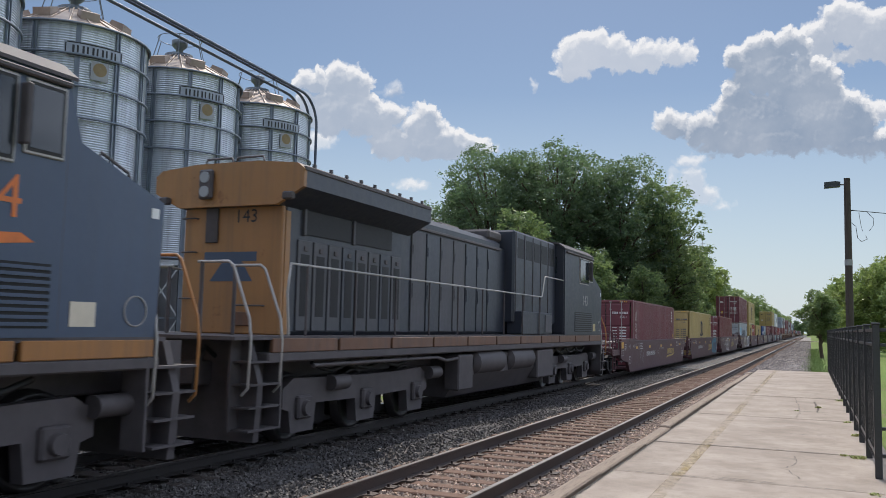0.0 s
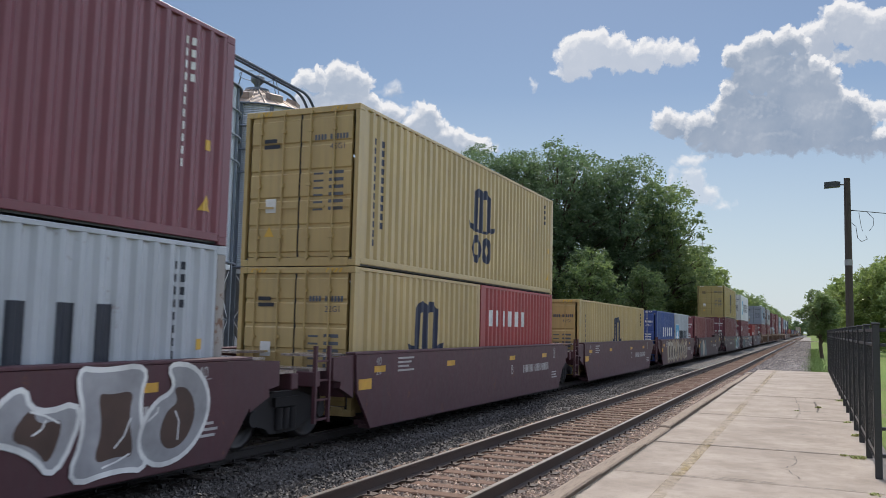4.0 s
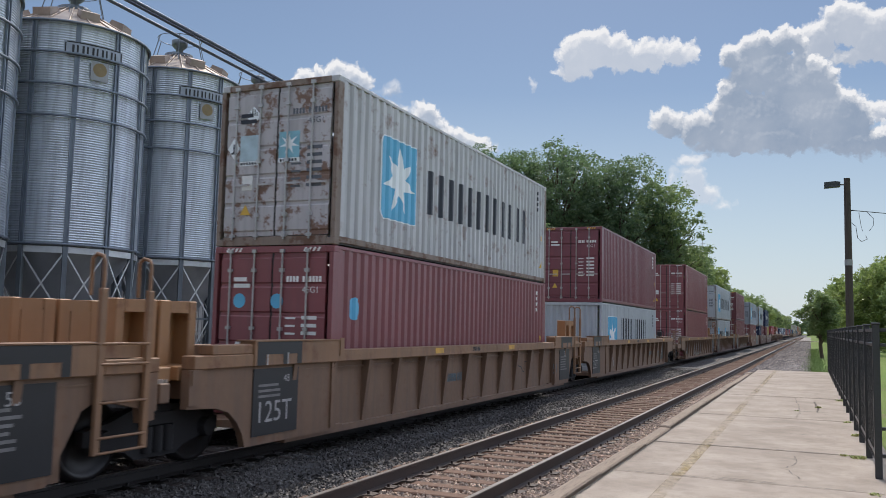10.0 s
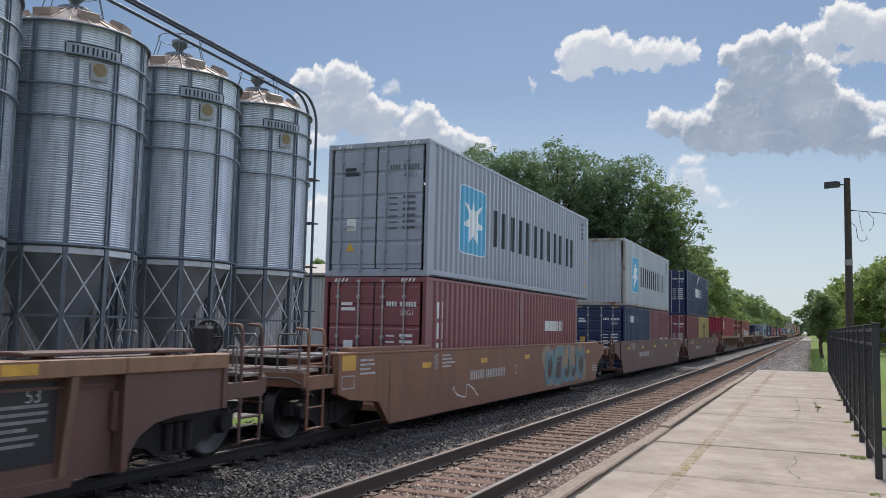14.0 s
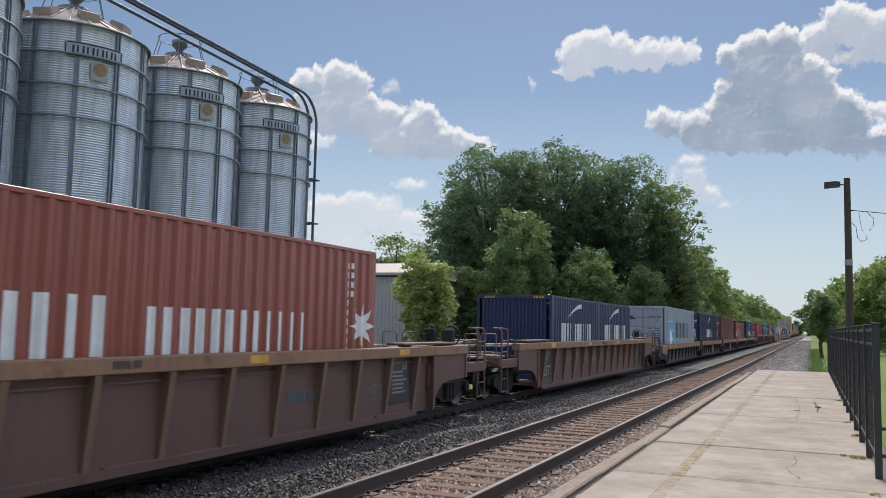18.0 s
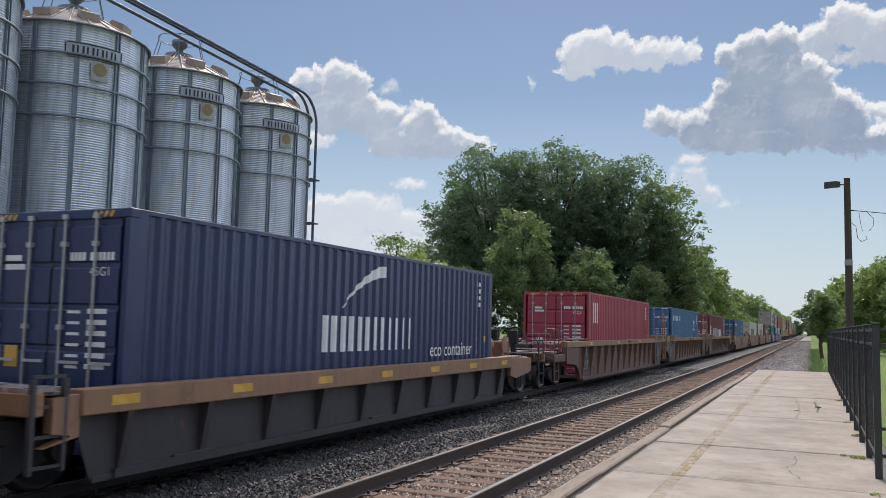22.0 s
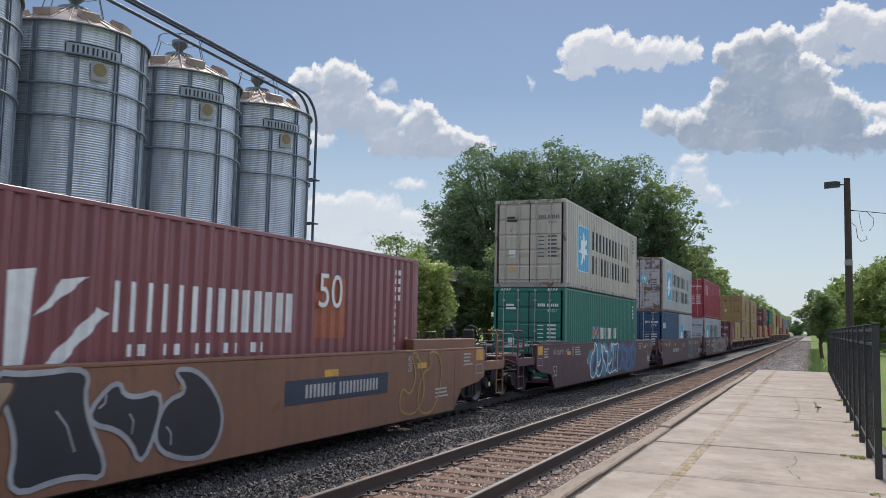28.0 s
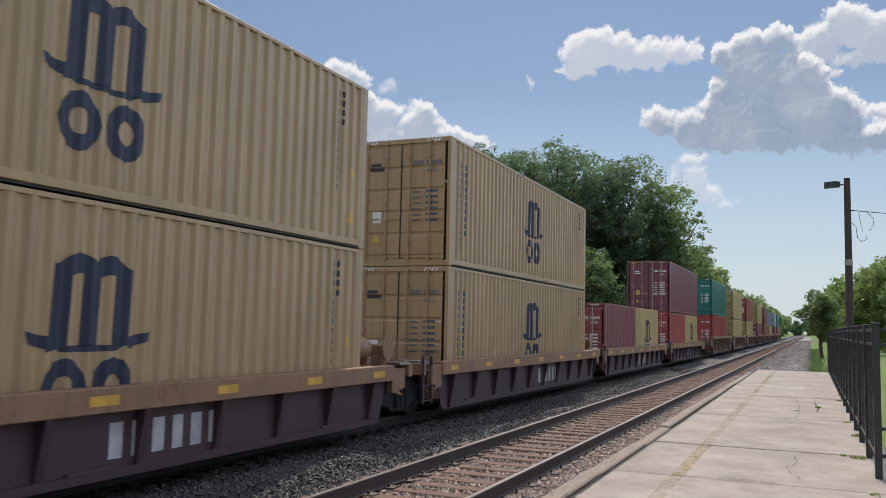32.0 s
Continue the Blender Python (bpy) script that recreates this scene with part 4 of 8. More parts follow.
def decal(g, poly, pr, off=0.006):
    """A convex painted shape in (y, z), laid on the corrugated side."""
    cuts = sorted({p[0] for p in poly} | {a for a, _ in pr if min(p[0] for p in poly) < a < max(p[0] for p in poly)})
    n = len(poly)

    def span(y):
        zs = []
        for i in range(n):
            (a, za), (b, zb) = poly[i], poly[(i + 1) % n]
            if min(a, b) - 1e-9 <= y <= max(a, b) + 1e-9:
                if abs(a - b) < 1e-9:
                    zs += [za, zb]
                else:
                    zs.append(za + (zb - za) * (y - a) / (b - a))
        return min(zs), max(zs)
    v = []
    for y in cuts:
        lo, hi = span(y)
        x = prof_x(pr, y) + off
        v += [(x, y, lo), (x, y, hi)]
    g.add(v, [(2 * i, 2 * i + 2, 2 * i + 3, 2 * i + 1) for i in range(len(cuts) - 1)])


def rect(y0, y1, z0, z1):
    return [(y0, z0), (y1, z0), (y1, z1), (y0, z1)]


def soft_rect(y0, y1, z0, z1, r):
    """A rectangle with rounded corners."""
    out = []
    for k, (cy, cz) in enumerate(((y0 + r, z0 + r), (y1 - r, z0 + r), (y1 - r, z1 - r), (y0 + r, z1 - r))):
        out += [(cy + r * math.cos(math.pi * (1 + k / 2 + i / 6)), cz + r * math.sin(math.pi * (1 + k / 2 + i / 6))) for i in range(4)]
    return out


def word_bars(g, pr, y0, y1, z0, z1, n, fill=0.72):
    """A word drawn as plain upright bars, two to each letter."""
    p = (y1 - y0) / n
    for i in range(n):
        a, w = y0 + i * p, p * fill
        decal(g, rect(a, a + 0.30 * w, z0, z1), pr)
        decal(g, rect(a + 0.66 * w, a + 0.96 * w, z0, z1), pr)


def star(g, pr, cy, cz, r, n=7):
    for k in range(n):
        a = 2 * math.pi * k / n + math.pi / 2
        tip = (cy + r * math.cos(a), cz + r * math.sin(a))
        w = math.pi / n
        b1 = (cy + 0.42 * r * math.cos(a + w), cz + 0.42 * r * math.sin(a + w))
        b2 = (cy + 0.42 * r * math.cos(a - w), cz + 0.42 * r * math.sin(a - w))
        for tri in ([(cy, cz), b1, tip], [(cy, cz), tip, b2]):
            decal(g, tri, pr, 0.010)


def side_wall(L, H):
    g, pr = Geo(), side_profile(L)
    v = [(x, y, z) for y, x in pr for z in (0.15, H - 0.06)]
    return g.add(v, [(2 * i, 2 * i + 2, 2 * i + 3, 2 * i + 1) for i in range(len(pr) - 1)])


def end_wall(H):
    """Corrugated front wall at y = 0."""
    g, pr = Geo(), [(-1.06, 0.0)]
    p = 2.12 / 9
    for i in range(9):
        b = -1.06 + i * p
        pr += [(b + 0.02, 0.012), (b + 0.35 * p, 0.012), (b + 0.5 * p, 0.055), (b + 0.85 * p, 0.055)]
    pr += [(1.06, 0.012)]
    v = [(x, y, z) for x, y in pr for z in (0.15, H - 0.1)]
    return g.add(v, [(2 * i, 2 * i + 2, 2 * i + 3, 2 * i + 1) for i in range(len(pr) - 1)])


def roof_sheet(L, H):
    g, pr = Geo(), []
    n = int(L / 0.21)
    for i in range(n):
        b = 0.05 + (L - 0.1) * i / n
        pr += [(b, H - 0.03), (b + 0.08, H - 0.03), (b + 0.105, H - 0.012), (b + 0.185, H - 0.012)]
    v = [(x, y, z) for y, z in pr for x in (-CW + 0.06, CW - 0.06)]
    return g.add(v, [(2 * i, 2 * i + 1, 2 * i + 3, 2 * i + 2) for i in range(len(pr) - 1)])


def door_leaf(H, s):
    """One door leaf at y = 0 with shallow pressed panels; s: -1 left, 1 right."""
    g = Geo()
    x0, x1 = (0.02, 1.07) if s > 0 else (-1.07, -0.02)
    z0, z1 = 0.17, H - 0.12
    n, pr = 5, [(0.07, z1), (0.07, z0), (0.03, z0)]
    for i in range(n):
        a, b = z0 + 0.05 + (z1 - z0 - 0.1) * i / n, z0 + 0.05 + (z1 - z0 - 0.1) * (i + 1) / n
        pr += [(0.03, a + 0.025), (0.010, a + 0.05), (0.010, b - 0.05), (0.03, b - 0.025)]
    return g.prism(pr + [(0.03, z1)], "x", x0, x1)


def lock_bar(H):
    g = Geo().cyl((0, -0.022, 0.1), (0, -0.022, H - 0.07), 0.017, None, 7)
    for z in (0.14, 0.5, H * 0.5, H - 0.45, H - 0.12):
        g.box(-0.04, 0.04, -0.045, 0.014, z, z + 0.06)
    g.box(0.0, 0.34, -0.04, -0.022, 1.05, 1.085)
    return g


def frame_parts(L, H):
    k = (round(L, 2), round(H, 2))
    return {
        "side": shared(("side_wall",) + k, lambda: side_wall(L, H)), "end": shared(("front_wall", H), lambda: end_wall(H)), "roof": shared(("roof",) + k, lambda: roof_sheet(L, H)),
        "floor": shared(("floor", k[0]), lambda: Geo().box(-CW + 0.05, CW - 0.05, 0.05, L - 0.05, 0.02, 0.15)),
        "post": shared(("corner_post", H), lambda: Geo().prism([(-0.08, 0.0), (0.0, 0.0), (0.0, 0.17), (-0.03, 0.17), (-0.08, 0.09)], "z", 0.115, H - 0.115)),
        "fit": shared("corner_fitting", lambda: Geo().bev(-0.16, 0.003, -0.003, 0.175, 0, 0.118, 0.012).box(-0.12, -0.05, -0.0045, 0.0, 0.03, 0.09).box(0.0, 0.0045, 0.05, 0.12, 0.03, 0.09)),
        "rail": shared(("bottom_rail", k[0]), lambda: Geo().bev(-0.10, -0.001, 0.17, L - 0.17, 0.045, 0.155, 0.008)), "trail": shared(("top_rail", k[0]), lambda: Geo().bev(-0.06, -0.001, 0.17, L - 0.17, -0.065, -0.002, 0.008)),
        "head": shared("header", lambda: Geo().bev(-1.06, 1.06, 0.0, 0.09, -0.118, -0.004, 0.008)), "sill": shared("sill", lambda: Geo().bev(-1.06, 1.06, 0.0, 0.09, 0.0, 0.155, 0.008)),
        "dr": shared(("door_r", H), lambda: door_leaf(H, 1)), "dl": shared(("door_l", H), lambda: door_leaf(H, -1)), "bar": shared(("bar", H), lambda: lock_bar(H)),
    }


MOVING = []


def container(s, base, L, H, color, logo="", door=True, smooth=False, near=True):
    """A freight container; s: place of its leading end along the train."""
    kind = {6.06: "twenty-foot", 12.19: "forty-foot", 13.72: "forty-five-foot"}[round(L, 2)]
    look_word = "smooth insulated" if smooth else "corrugated"
    label = WORDS[color] + " " + look_word + " " + kind + (" container, doors leading" if door else " container, plain end leading")
    c = empty("freight_container", label=label, category="container", group="containers on the train")
    MOVING.append((c, s, base))
    m = COL[color]
    edge = COL["rustpost"] if color == "rusty" else COL["post"] if color in ("rusty", "cream", "ltgrey", "offwhite") and near and int(s) % 3 != 0 else m
    f = frame_parts(L, H)
    flip = pose(0, 0, 0, 0, 0, 180)
    if smooth:
        w = shared(("plain_side", L, H), lambda: Geo().box(CW - 0.05, CW - 0.004, 0.03, L - 0.03, 0.14, H - 0.05).box(CW - 0.004, CW + 0.008, 0.05, L - 0.05, 0.16, 0.2).box(CW - 0.004, CW + 0.008, 0.05, L - 0.05, 0.24, 0.27))
        side = put("side_wall", w, m, c)
    else:
        side = put("side_wall", f["side"], m, c)
    put("side_wall", f["side"], m, c, at=Matrix.Translation((0, L, 0)) @ flip)
    put("roof", f["roof"] if not smooth else shared(("plain_roof", L, H), lambda: Geo().box(-CW + 0.01, CW - 0.01, 0.02, L - 0.02, H - 0.05, H - 0.008)), m, c)
    put("floor", f["floor"], M_DARKSTEEL, c)
    for y, r in ((0, 0), (L, 180)):
        for sx in (1, -1):
            # posts and fittings are mirrored by turning, so each sits in its own corner
            at = Matrix.Translation((sx * CW, y, 0)) @ pose(0, 0, 0, 0, 0, {(1, 0): 0, (-1, 180): 180, (-1, 0): 90, (1, 180): 270}[(sx, r)])
            if (sx, r) in ((-1, 0), (1, 180)):
                at = Matrix.Translation((sx * CW, y, 0)) @ pose(0, 0, 0, 0, 0, 0 if sx > 0 else 180) @ Matrix.Diagonal((1, -1, 1, 1))
            if (sx, r) == (-1, 180):
                continue
            put("corner_post", f["post"], edge, c, at=at)
            if not near:
                continue
            put("corner_fitting", f["fit"], edge, c, at=at)
            put("corner_fitting", f["fit"], m, c, at=Matrix.Translation((0, 0, H - 0.118)) @ at)
    put("bottom_rail", f["rail"], edge, c, at=pose(CW, 0, 0))
    put("top_rail", f["trail"], m, c, at=pose(CW, 0, H))
    put("header", f["head"], edge, c, at=pose(0, 0, H))
    put("sill", f["sill"], edge, c)
    put("front_wall", f["end"], m, c, at=(Matrix.Translation((0, L, 0)) @ flip) if door else None)
    if door:
        for key, xs in (("dl", (-0.86, -0.36)), ("dr", (0.22, 0.72))):
            d = put("door", f[key], COL["rustdoor"] if color == "rusty" else m, c)
            for x in xs if near else ():
                put("locking_bar", f["bar"], M_BAR if color not in ("grey", "ltgrey", "rusty", "cream", "yellow", "olive", "sand") else m, d, at=pose(x, 0, 0))
        put("door_gasket", shared(("gasket", H), lambda: Geo().box(-0.019, 0.019, 0.026, 0.05, 0.17, H - 0.12)), M_RUBBER, c)
        light = color in ("grey", "ltgrey", "rusty", "cream", "yellow", "olive", "sand", "white", "offwhite")
        if near:
            put("type_code", text_mesh("45G1" if H > 2.7 else ("42G1" if L > 7 else "22G1"), 0.15), M_INKG if light else M_INKW, c, "", pose(0.62, 0.0055, H - 0.80, 90, 0, 0))
        tagged(put("painted_data", shared(("door_marks", H), lambda: door_marks(H)), M_INKG if light else M_INKW, c), "small plain bars of lettering", kind="stuff")
    if color not in ("rusty", "cream", "ltgrey", "white", "offwhite"):
        tagged(put("hazard_marking", shared("hazard", hazard), M_INKY if color in ("teal", "navy", "crimson", "red", "yellow", "maroon") else M_INKW, c, at=pose(0, 0, H)), "slanted warning stripes", kind="stuff")
    if near and not smooth:
        stickers(c, L, H, door, color)
    emblem(c, side, L, H, color, logo, smooth)
    return c


def triangle(y, z, r, x):
    return [(x, y - r, z), (x, y + r, z), (x, y, z + 1.75 * r)]


def stickers(c, L, H, door, color):
    """Yellow warning triangles and small data labels."""
    pr = side_profile(L)
    light = color in ("grey", "ltgrey", "rusty", "cream", "yellow", "olive", "sand")

    def side_tri():
        g = Geo()
        decal(g, [(L - 0.58, 0.42), (L - 0.34, 0.42), (L - 0.46, 0.63)], pr, 0.008)
        return g
    put("warning_triangle", shared(("side_triangle", round(L, 2)), side_tri), M_INKY, c, "yellow warning triangle")

    def side_lab():
        g = Geo()
        decal(g, rect(L - 0.52, L - 0.40, 1.22, 1.36), pr, 0.008)
        return g
    if L > 7:
        put("data_label", shared(("side_label", round(L, 2)), side_lab), M_INKY, c, "small yellow label")
    if door:
        tri = shared("door_triangle", lambda: Geo().add([(-0.11, 0.004, 0.42), (0.11, 0.004, 0.42), (0.0, 0.004, 0.61)], [(0, 1, 2)]))
        put("warning_triangle", tri, M_INKY, c, "yellow warning triangle", pose(-0.62, 0, 0.12))
        lab = shared("door_label", lambda: Geo().box(-0.11, 0.11, 0.002, 0.0115, 0, 0.26))
        put("door_placard", lab, M_INKY if color in ("maroon", "navy", "teal") else M_INKW, c, "small printed placard", pose(-0.60, 0, 0.98))
        put("door_placard", shared("door_name", lambda: Geo().box(-0.17, 0.17, 0.002, 0.0115, 0, 0.07).box(-0.17, 0.1, 0.002, 0.0115, 0.11, 0.18)), M_INKK if light else M_INKW, c, "two short plain bars", pose(-0.62, 0, H - 0.72))


def hazard():
    g = Geo()
    for x0 in (-0.98, 0.62):
        for i in range(4):
            x = x0 + 0.09 * i
            g.add([(x, -0.005, -0.10), (x + 0.045, -0.005, -0.10), (x + 0.085, -0.005, -0.03), (x + 0.04, -0.005, -0.03)], [(0, 1, 2, 3)])
    return g


def door_marks(H):
    g = Geo()

    def row(x, z, n, w, h, gap):
        for i in range(n):
            g.box(x + i * (w + gap), x + i * (w + gap) + w, 0.006, 0.0125, z, z + h)
    row(0.30, H - 0.62, 4, 0.045, 0.10, 0.02)
    row(0.62, H - 0.62, 6, 0.045, 0.10, 0.02)
    for k in range(6):
        row(0.30, H - 1.25 - 0.13 * k, 1, 0.2, 0.035, 0)
        row(0.62, H - 1.25 - 0.13 * k, 1, 0.3, 0.06, 0)
    return g


TEXTS = {}


def text_mesh(body, size):
    key = (body, size)
    if key not in TEXTS:
        cu = bpy.data.curves.new("lettering", "FONT")
        cu.body, cu.size, cu.resolution_u = body, size, 3
        ob = new("lettering", cu)
        bpy.context.view_layer.update()
        me = bpy.data.meshes.new_from_object(ob.evaluated_get(bpy.context.evaluated_depsgraph_get()))
        bpy.data.objects.remove(ob)
        me.materials.clear()
        me.materials.append(None)
        TEXTS[key] = me
    return TEXTS[key]


def strip_bars():
    g = Geo()
    for k in range(6):
        g.box(0.07 + 0.06 * k, 0.11 + 0.06 * k, 0.0, 0.003, 1.455, 1.5).box(-0.76 + 0.06 * k, -0.72 + 0.06 * k, 0.0, 0.003, 1.435, 1.48)
    return g


def emblem(c, side, L, H, color, logo, smooth):
    pr = [(0.0, CW - 0.002), (L, CW - 0.002)] if smooth else side_profile(L)
    if not logo:
        return
    kind, *arg = logo.split(":")

    def mk(name, mat, fill, label=""):
        key = (name, logo, round(L, 2), round(H, 2), smooth)

        def b():
            g = Geo()
            fill(g)
            return g
        ob = put(name, shared(key, b), mat, c, label)
        if name in ("painted_number", "painted_column"):
            tagged(ob, label, kind="stuff")

    ink = M_INKK if color in ("grey", "ltgrey", "rusty", "cream", "white", "offwhite", "yellow", "olive", "sand") else M_INKW
    # small number bars high at the trailing end
    if L > 7:
        mk("painted_number", ink, lambda g: [decal(g, rect(L - 0.95 + 0.11 * j, L - 0.95 + 0.11 * j + 0.05, H - 0.36 - 0.16 * i, H - 0.26 - 0.16 * i), pr) for j in range(2) for i in range((11, 4)[j])], "small plain number bars")
    if kind == "star":
        # sky-blue square with a white star and a dark word
        k = L / 12.19
        sz = 1.55 if L > 7 else 1.25
        y0, zc = (1.62 * k if L > 7 else 0.55), H * 0.50
        if color == "rusty":
            y0 -= 0.45
            # worn placards on the doors
            put("placard", shared("door_star_card", lambda: Geo().box(0.04, 0.46, 0.003, 0.011, 1.52, 1.98)), M_SKYF, c, "faded pale blue placard")
            put("placard", shared("door_card", lambda: Geo().box(-0.78, -0.38, 0.003, 0.011, 1.5, 1.96)), M_SKYP, c, "bleached pale blue placard")
            put("star_mark", shared("door_star", lambda: Geo().add([(0.25 + (0.2 if k % 2 == 0 else 0.07) * math.sin(math.pi * k / 7), 0.001, 1.76 + (0.2 if k % 2 == 0 else 0.07) * math.cos(math.pi * k / 7)) for k in range(14)] + [(0.25, 0.001, 1.76)], [(k, (k + 1) % 14, 14) for k in range(14)])), M_SKYW, c, "white pointed star")
            put("word_strip", shared("door_strips", lambda: Geo().box(0.04, 0.46, 0.003, 0.011, 1.44, 1.515).box(-0.78, -0.38, 0.003, 0.011, 1.42, 1.495)), M_SKYW, c, "white strip")
            put("plain_bars", shared("door_strip_bars", strip_bars), M_INKK, c)
            put("diamond_placard", shared("door_diamonds", lambda: Geo().prism([(-0.91, 1.55), (-0.79, 1.74), (-0.91, 1.93), (-1.05, 1.74)], "y", 0.003, 0.011).prism([(-0.52, 2.14), (-0.36, 2.31), (-0.52, 2.48), (-0.68, 2.31)], "y", 0.003, 0.011)), M_SKYW, c, "white diamond placards")
            put("placard_marks", shared("door_diamond_marks", lambda: Geo().box(-0.93, -0.89, 0.0, 0.003, 1.66, 1.82).box(-0.97, -0.85, 0.0, 0.003, 1.64, 1.67).box(-0.60, -0.585, 0.0, 0.003, 2.31, 2.39).box(-0.55, -0.53, 0.0, 0.003, 2.31, 2.44).box(-0.50, -0.48, 0.0, 0.003, 2.31, 2.43).box(-0.455, -0.44, 0.0, 0.003, 2.31, 2.38)), M_INKK, c)
        if arg and arg[0] == "low":
            zc, sz, y0 = 1.2, 1.75, 1.1
        mk("panel_edge", M_SKYW, lambda g: decal(g, soft_rect(y0 - 0.022, y0 + sz + 0.022, zc - sz / 2 - 0.022, zc + sz / 2 + 0.022, 0.14), pr, 0.004), "thin white outline")
        mk("blue_panel", M_SKY, lambda g: decal(g, soft_rect(y0, y0 + sz, zc - sz / 2, zc + sz / 2, 0.12), pr, 0.007), "sky-blue painted square with rounded corners")
        mk("white_star", M_SKYW, lambda g: star(g, pr, y0 + sz / 2, zc, sz * 0.43), "white seven-pointed star")
        w0 = y0 + sz + (0.55 if L > 7 else 0.35)
        w1 = (L - 1.6 if L > 7 else L - 0.5)
        if arg and arg[0] == "low":
            w0, w1, zc = 3.58, L - 2.5, 1.6
        if arg and arg[0] == "two":
            mk("painted_word", M_INKK, lambda g: (word_bars(g, pr, w0, w1, zc + 0.1, zc + 0.78, 6), word_bars(g, pr, w0, w1, zc - 0.78, zc - 0.12, 7)), "two rows of dark plain bars")
        else:
            hh = 0.46 if L > 7 else 0.30
            mk("painted_word", M_INKK, lambda g: word_bars(g, pr, w0, w1, zc - hh, zc + hh, 6), "row of dark plain bars")
    elif kind == "m":
        yc = 0.504 * L
        z1 = H * 0.79 if H > 2.7 else 2.07
        mat = M_INKB if ink is M_INKK else M_TAN

        def arches(g):
            # three uprights, two round shoulders, splayed feet
            for i in range(3):
                a = yc - 0.56 + 0.435 * i
                decal(g, [(a - 0.03, z1 - 1.0), (a + 0.22, z1 - 1.0), (a + 0.25, z1 - 0.12), (a, z1 - 0.12)], pr)
            for i in range(2):
                a = yc - 0.56 + 0.435 * i
                for k in range(5):
                    u0, u1 = k / 5, (k + 1) / 5
                    hi = [z1 - 0.34 + 0.36 * math.sin(math.pi * (0.22 + 0.60 * q)) for q in (u0, u1)]
                    lo = [z1 - 0.46 + 0.26 * math.sin(math.pi * (0.15 + 0.70 * q)) for q in (u0, u1)]
                    ya, yb = a + 0.10 + 0.56 * u0, a + 0.10 + 0.56 * u1
                    decal(g, [(ya, lo[0]), (yb, lo[1]), (yb, hi[1]), (ya, hi[0])], pr, 0.007)
            decal(g, [(yc - 0.62, z1 - 1.06), (yc - 0.34, z1 - 1.0), (yc - 0.56, z1 - 0.82)], pr, 0.008)
            decal(g, [(yc - 0.88, z1 - 0.84), (yc - 0.84, z1 - 0.96), (yc - 0.56, z1 - 1.04), (yc - 0.54, z1 - 0.90)], pr)
            decal(g, [(yc + 0.52, z1 - 0.90), (yc + 0.54, z1 - 1.04), (yc + 0.84, z1 - 0.96), (yc + 0.88, z1 - 0.84)], pr)
            decal(g, [(yc - 0.4, z1 - 1.06), (yc + 0.4, z1 - 1.06), (yc + 0.5, z1 - 0.99), (yc - 0.5, z1 - 0.99)], pr)

        def ring_at(g, cy, cz, a0, a1):
            n = 12
            for k in range(n):
                a, b = a0 + (a1 - a0) * k / n, a0 + (a1 - a0) * (k + 1) / n
                q = [(cy + ry * math.cos(t), cz + rz * math.sin(t)) for ry, rz, t in ((0.30, 0.34, a), (0.30, 0.34, b), (0.13, 0.15, b), (0.13, 0.15, a))]
                decal(g, q, pr)
        mk("block_emblem", mat, arches, "dark double-arched emblem")
        mk("emblem_ring", mat, lambda g: ring_at(g, yc - 0.34, z1 - 1.46, 0.0, 2 * math.pi), "dark plain ring")
        mk("emblem_ring_far", mat, lambda g: ring_at(g, yc + 0.34, z1 - 1.46, 0.0, 2 * math.pi), "dark plain ring")
        if L > 7:
            mk("painted_column", M_INKB, lambda g: [decal(g, rect(0.60 + 0.31 * j, 0.71 + 0.31 * j, H - 0.62 - 0.17 * i, H - 0.50 - 0.17 * i), pr) for j in range(2) for i in range(12 - 2 * j)], "two columns of small dark bars")
    elif kind == "col":
        # a column of pale bars near the leading end
        n = int(arg[0]) if arg else 3
        h = (H - 0.7) / max(n, 5) * (1.0 if n > 4 else 1.15)
        mk("painted_column", M_INKW, lambda g: [(decal(g, rect(0.62, 0.74, H - 0.5 - h * (i + 0.8), H - 0.5 - h * i), pr), decal(g, rect(0.84, 0.96, H - 0.5 - h * (i + 0.8), H - 0.5 - h * i), pr)) for i in range(n)], "column of white plain bars")
    elif kind == "wave":
        # pale word low on the side under a swept stroke
        y0, y1 = (0.357 * L, 0.64 * L) if L > 7 else (0.2 * L, 0.86 * L)
        zb = 0.77 if H > 2.7 and len(arg) == 0 else (0.80 if L < 7 else 0.95)
        mk("painted_word", M_INKW, lambda g: word_bars(g, pr, y0, y1, zb + 0.35, zb + 0.95, 6), "row of white plain bars")
        ya, yb, zs = y0 + 0.17 * (y1 - y0), y0 + 0.64 * (y1 - y0), zb + 1.08
        lo = [(ya + (yb - ya) * t, zs + (0.62 if L > 7 else 0.40) * math.sin(1.5 * t) ** 0.8) for t in (0.0, 0.2, 0.4, 0.6, 0.8, 1.0)]
        hi = [(y, z + 0.02 + (0.24 if L > 7 else 0.16) * i / 5 * (1.0 if i < 5 else 0.75)) for i, (y, z) in enumerate(lo)]
        mk("swept_stroke", M_INKW, lambda g: [decal(g, [lo[i], lo[i + 1], hi[i + 1], hi[i]], pr) for i in range(5)], "white swept stroke")
    elif kind == "word":
        # one row of bars: start, end (shares of the length), base, height, letters
        a, b, z0, h, n = [float(q) for q in arg[:5]]
        mat = {"w": M_INKW, "k": M_INKK, "b": M_INKB, "t": M_TAN}[arg[5] if len(arg) > 5 else "w"]
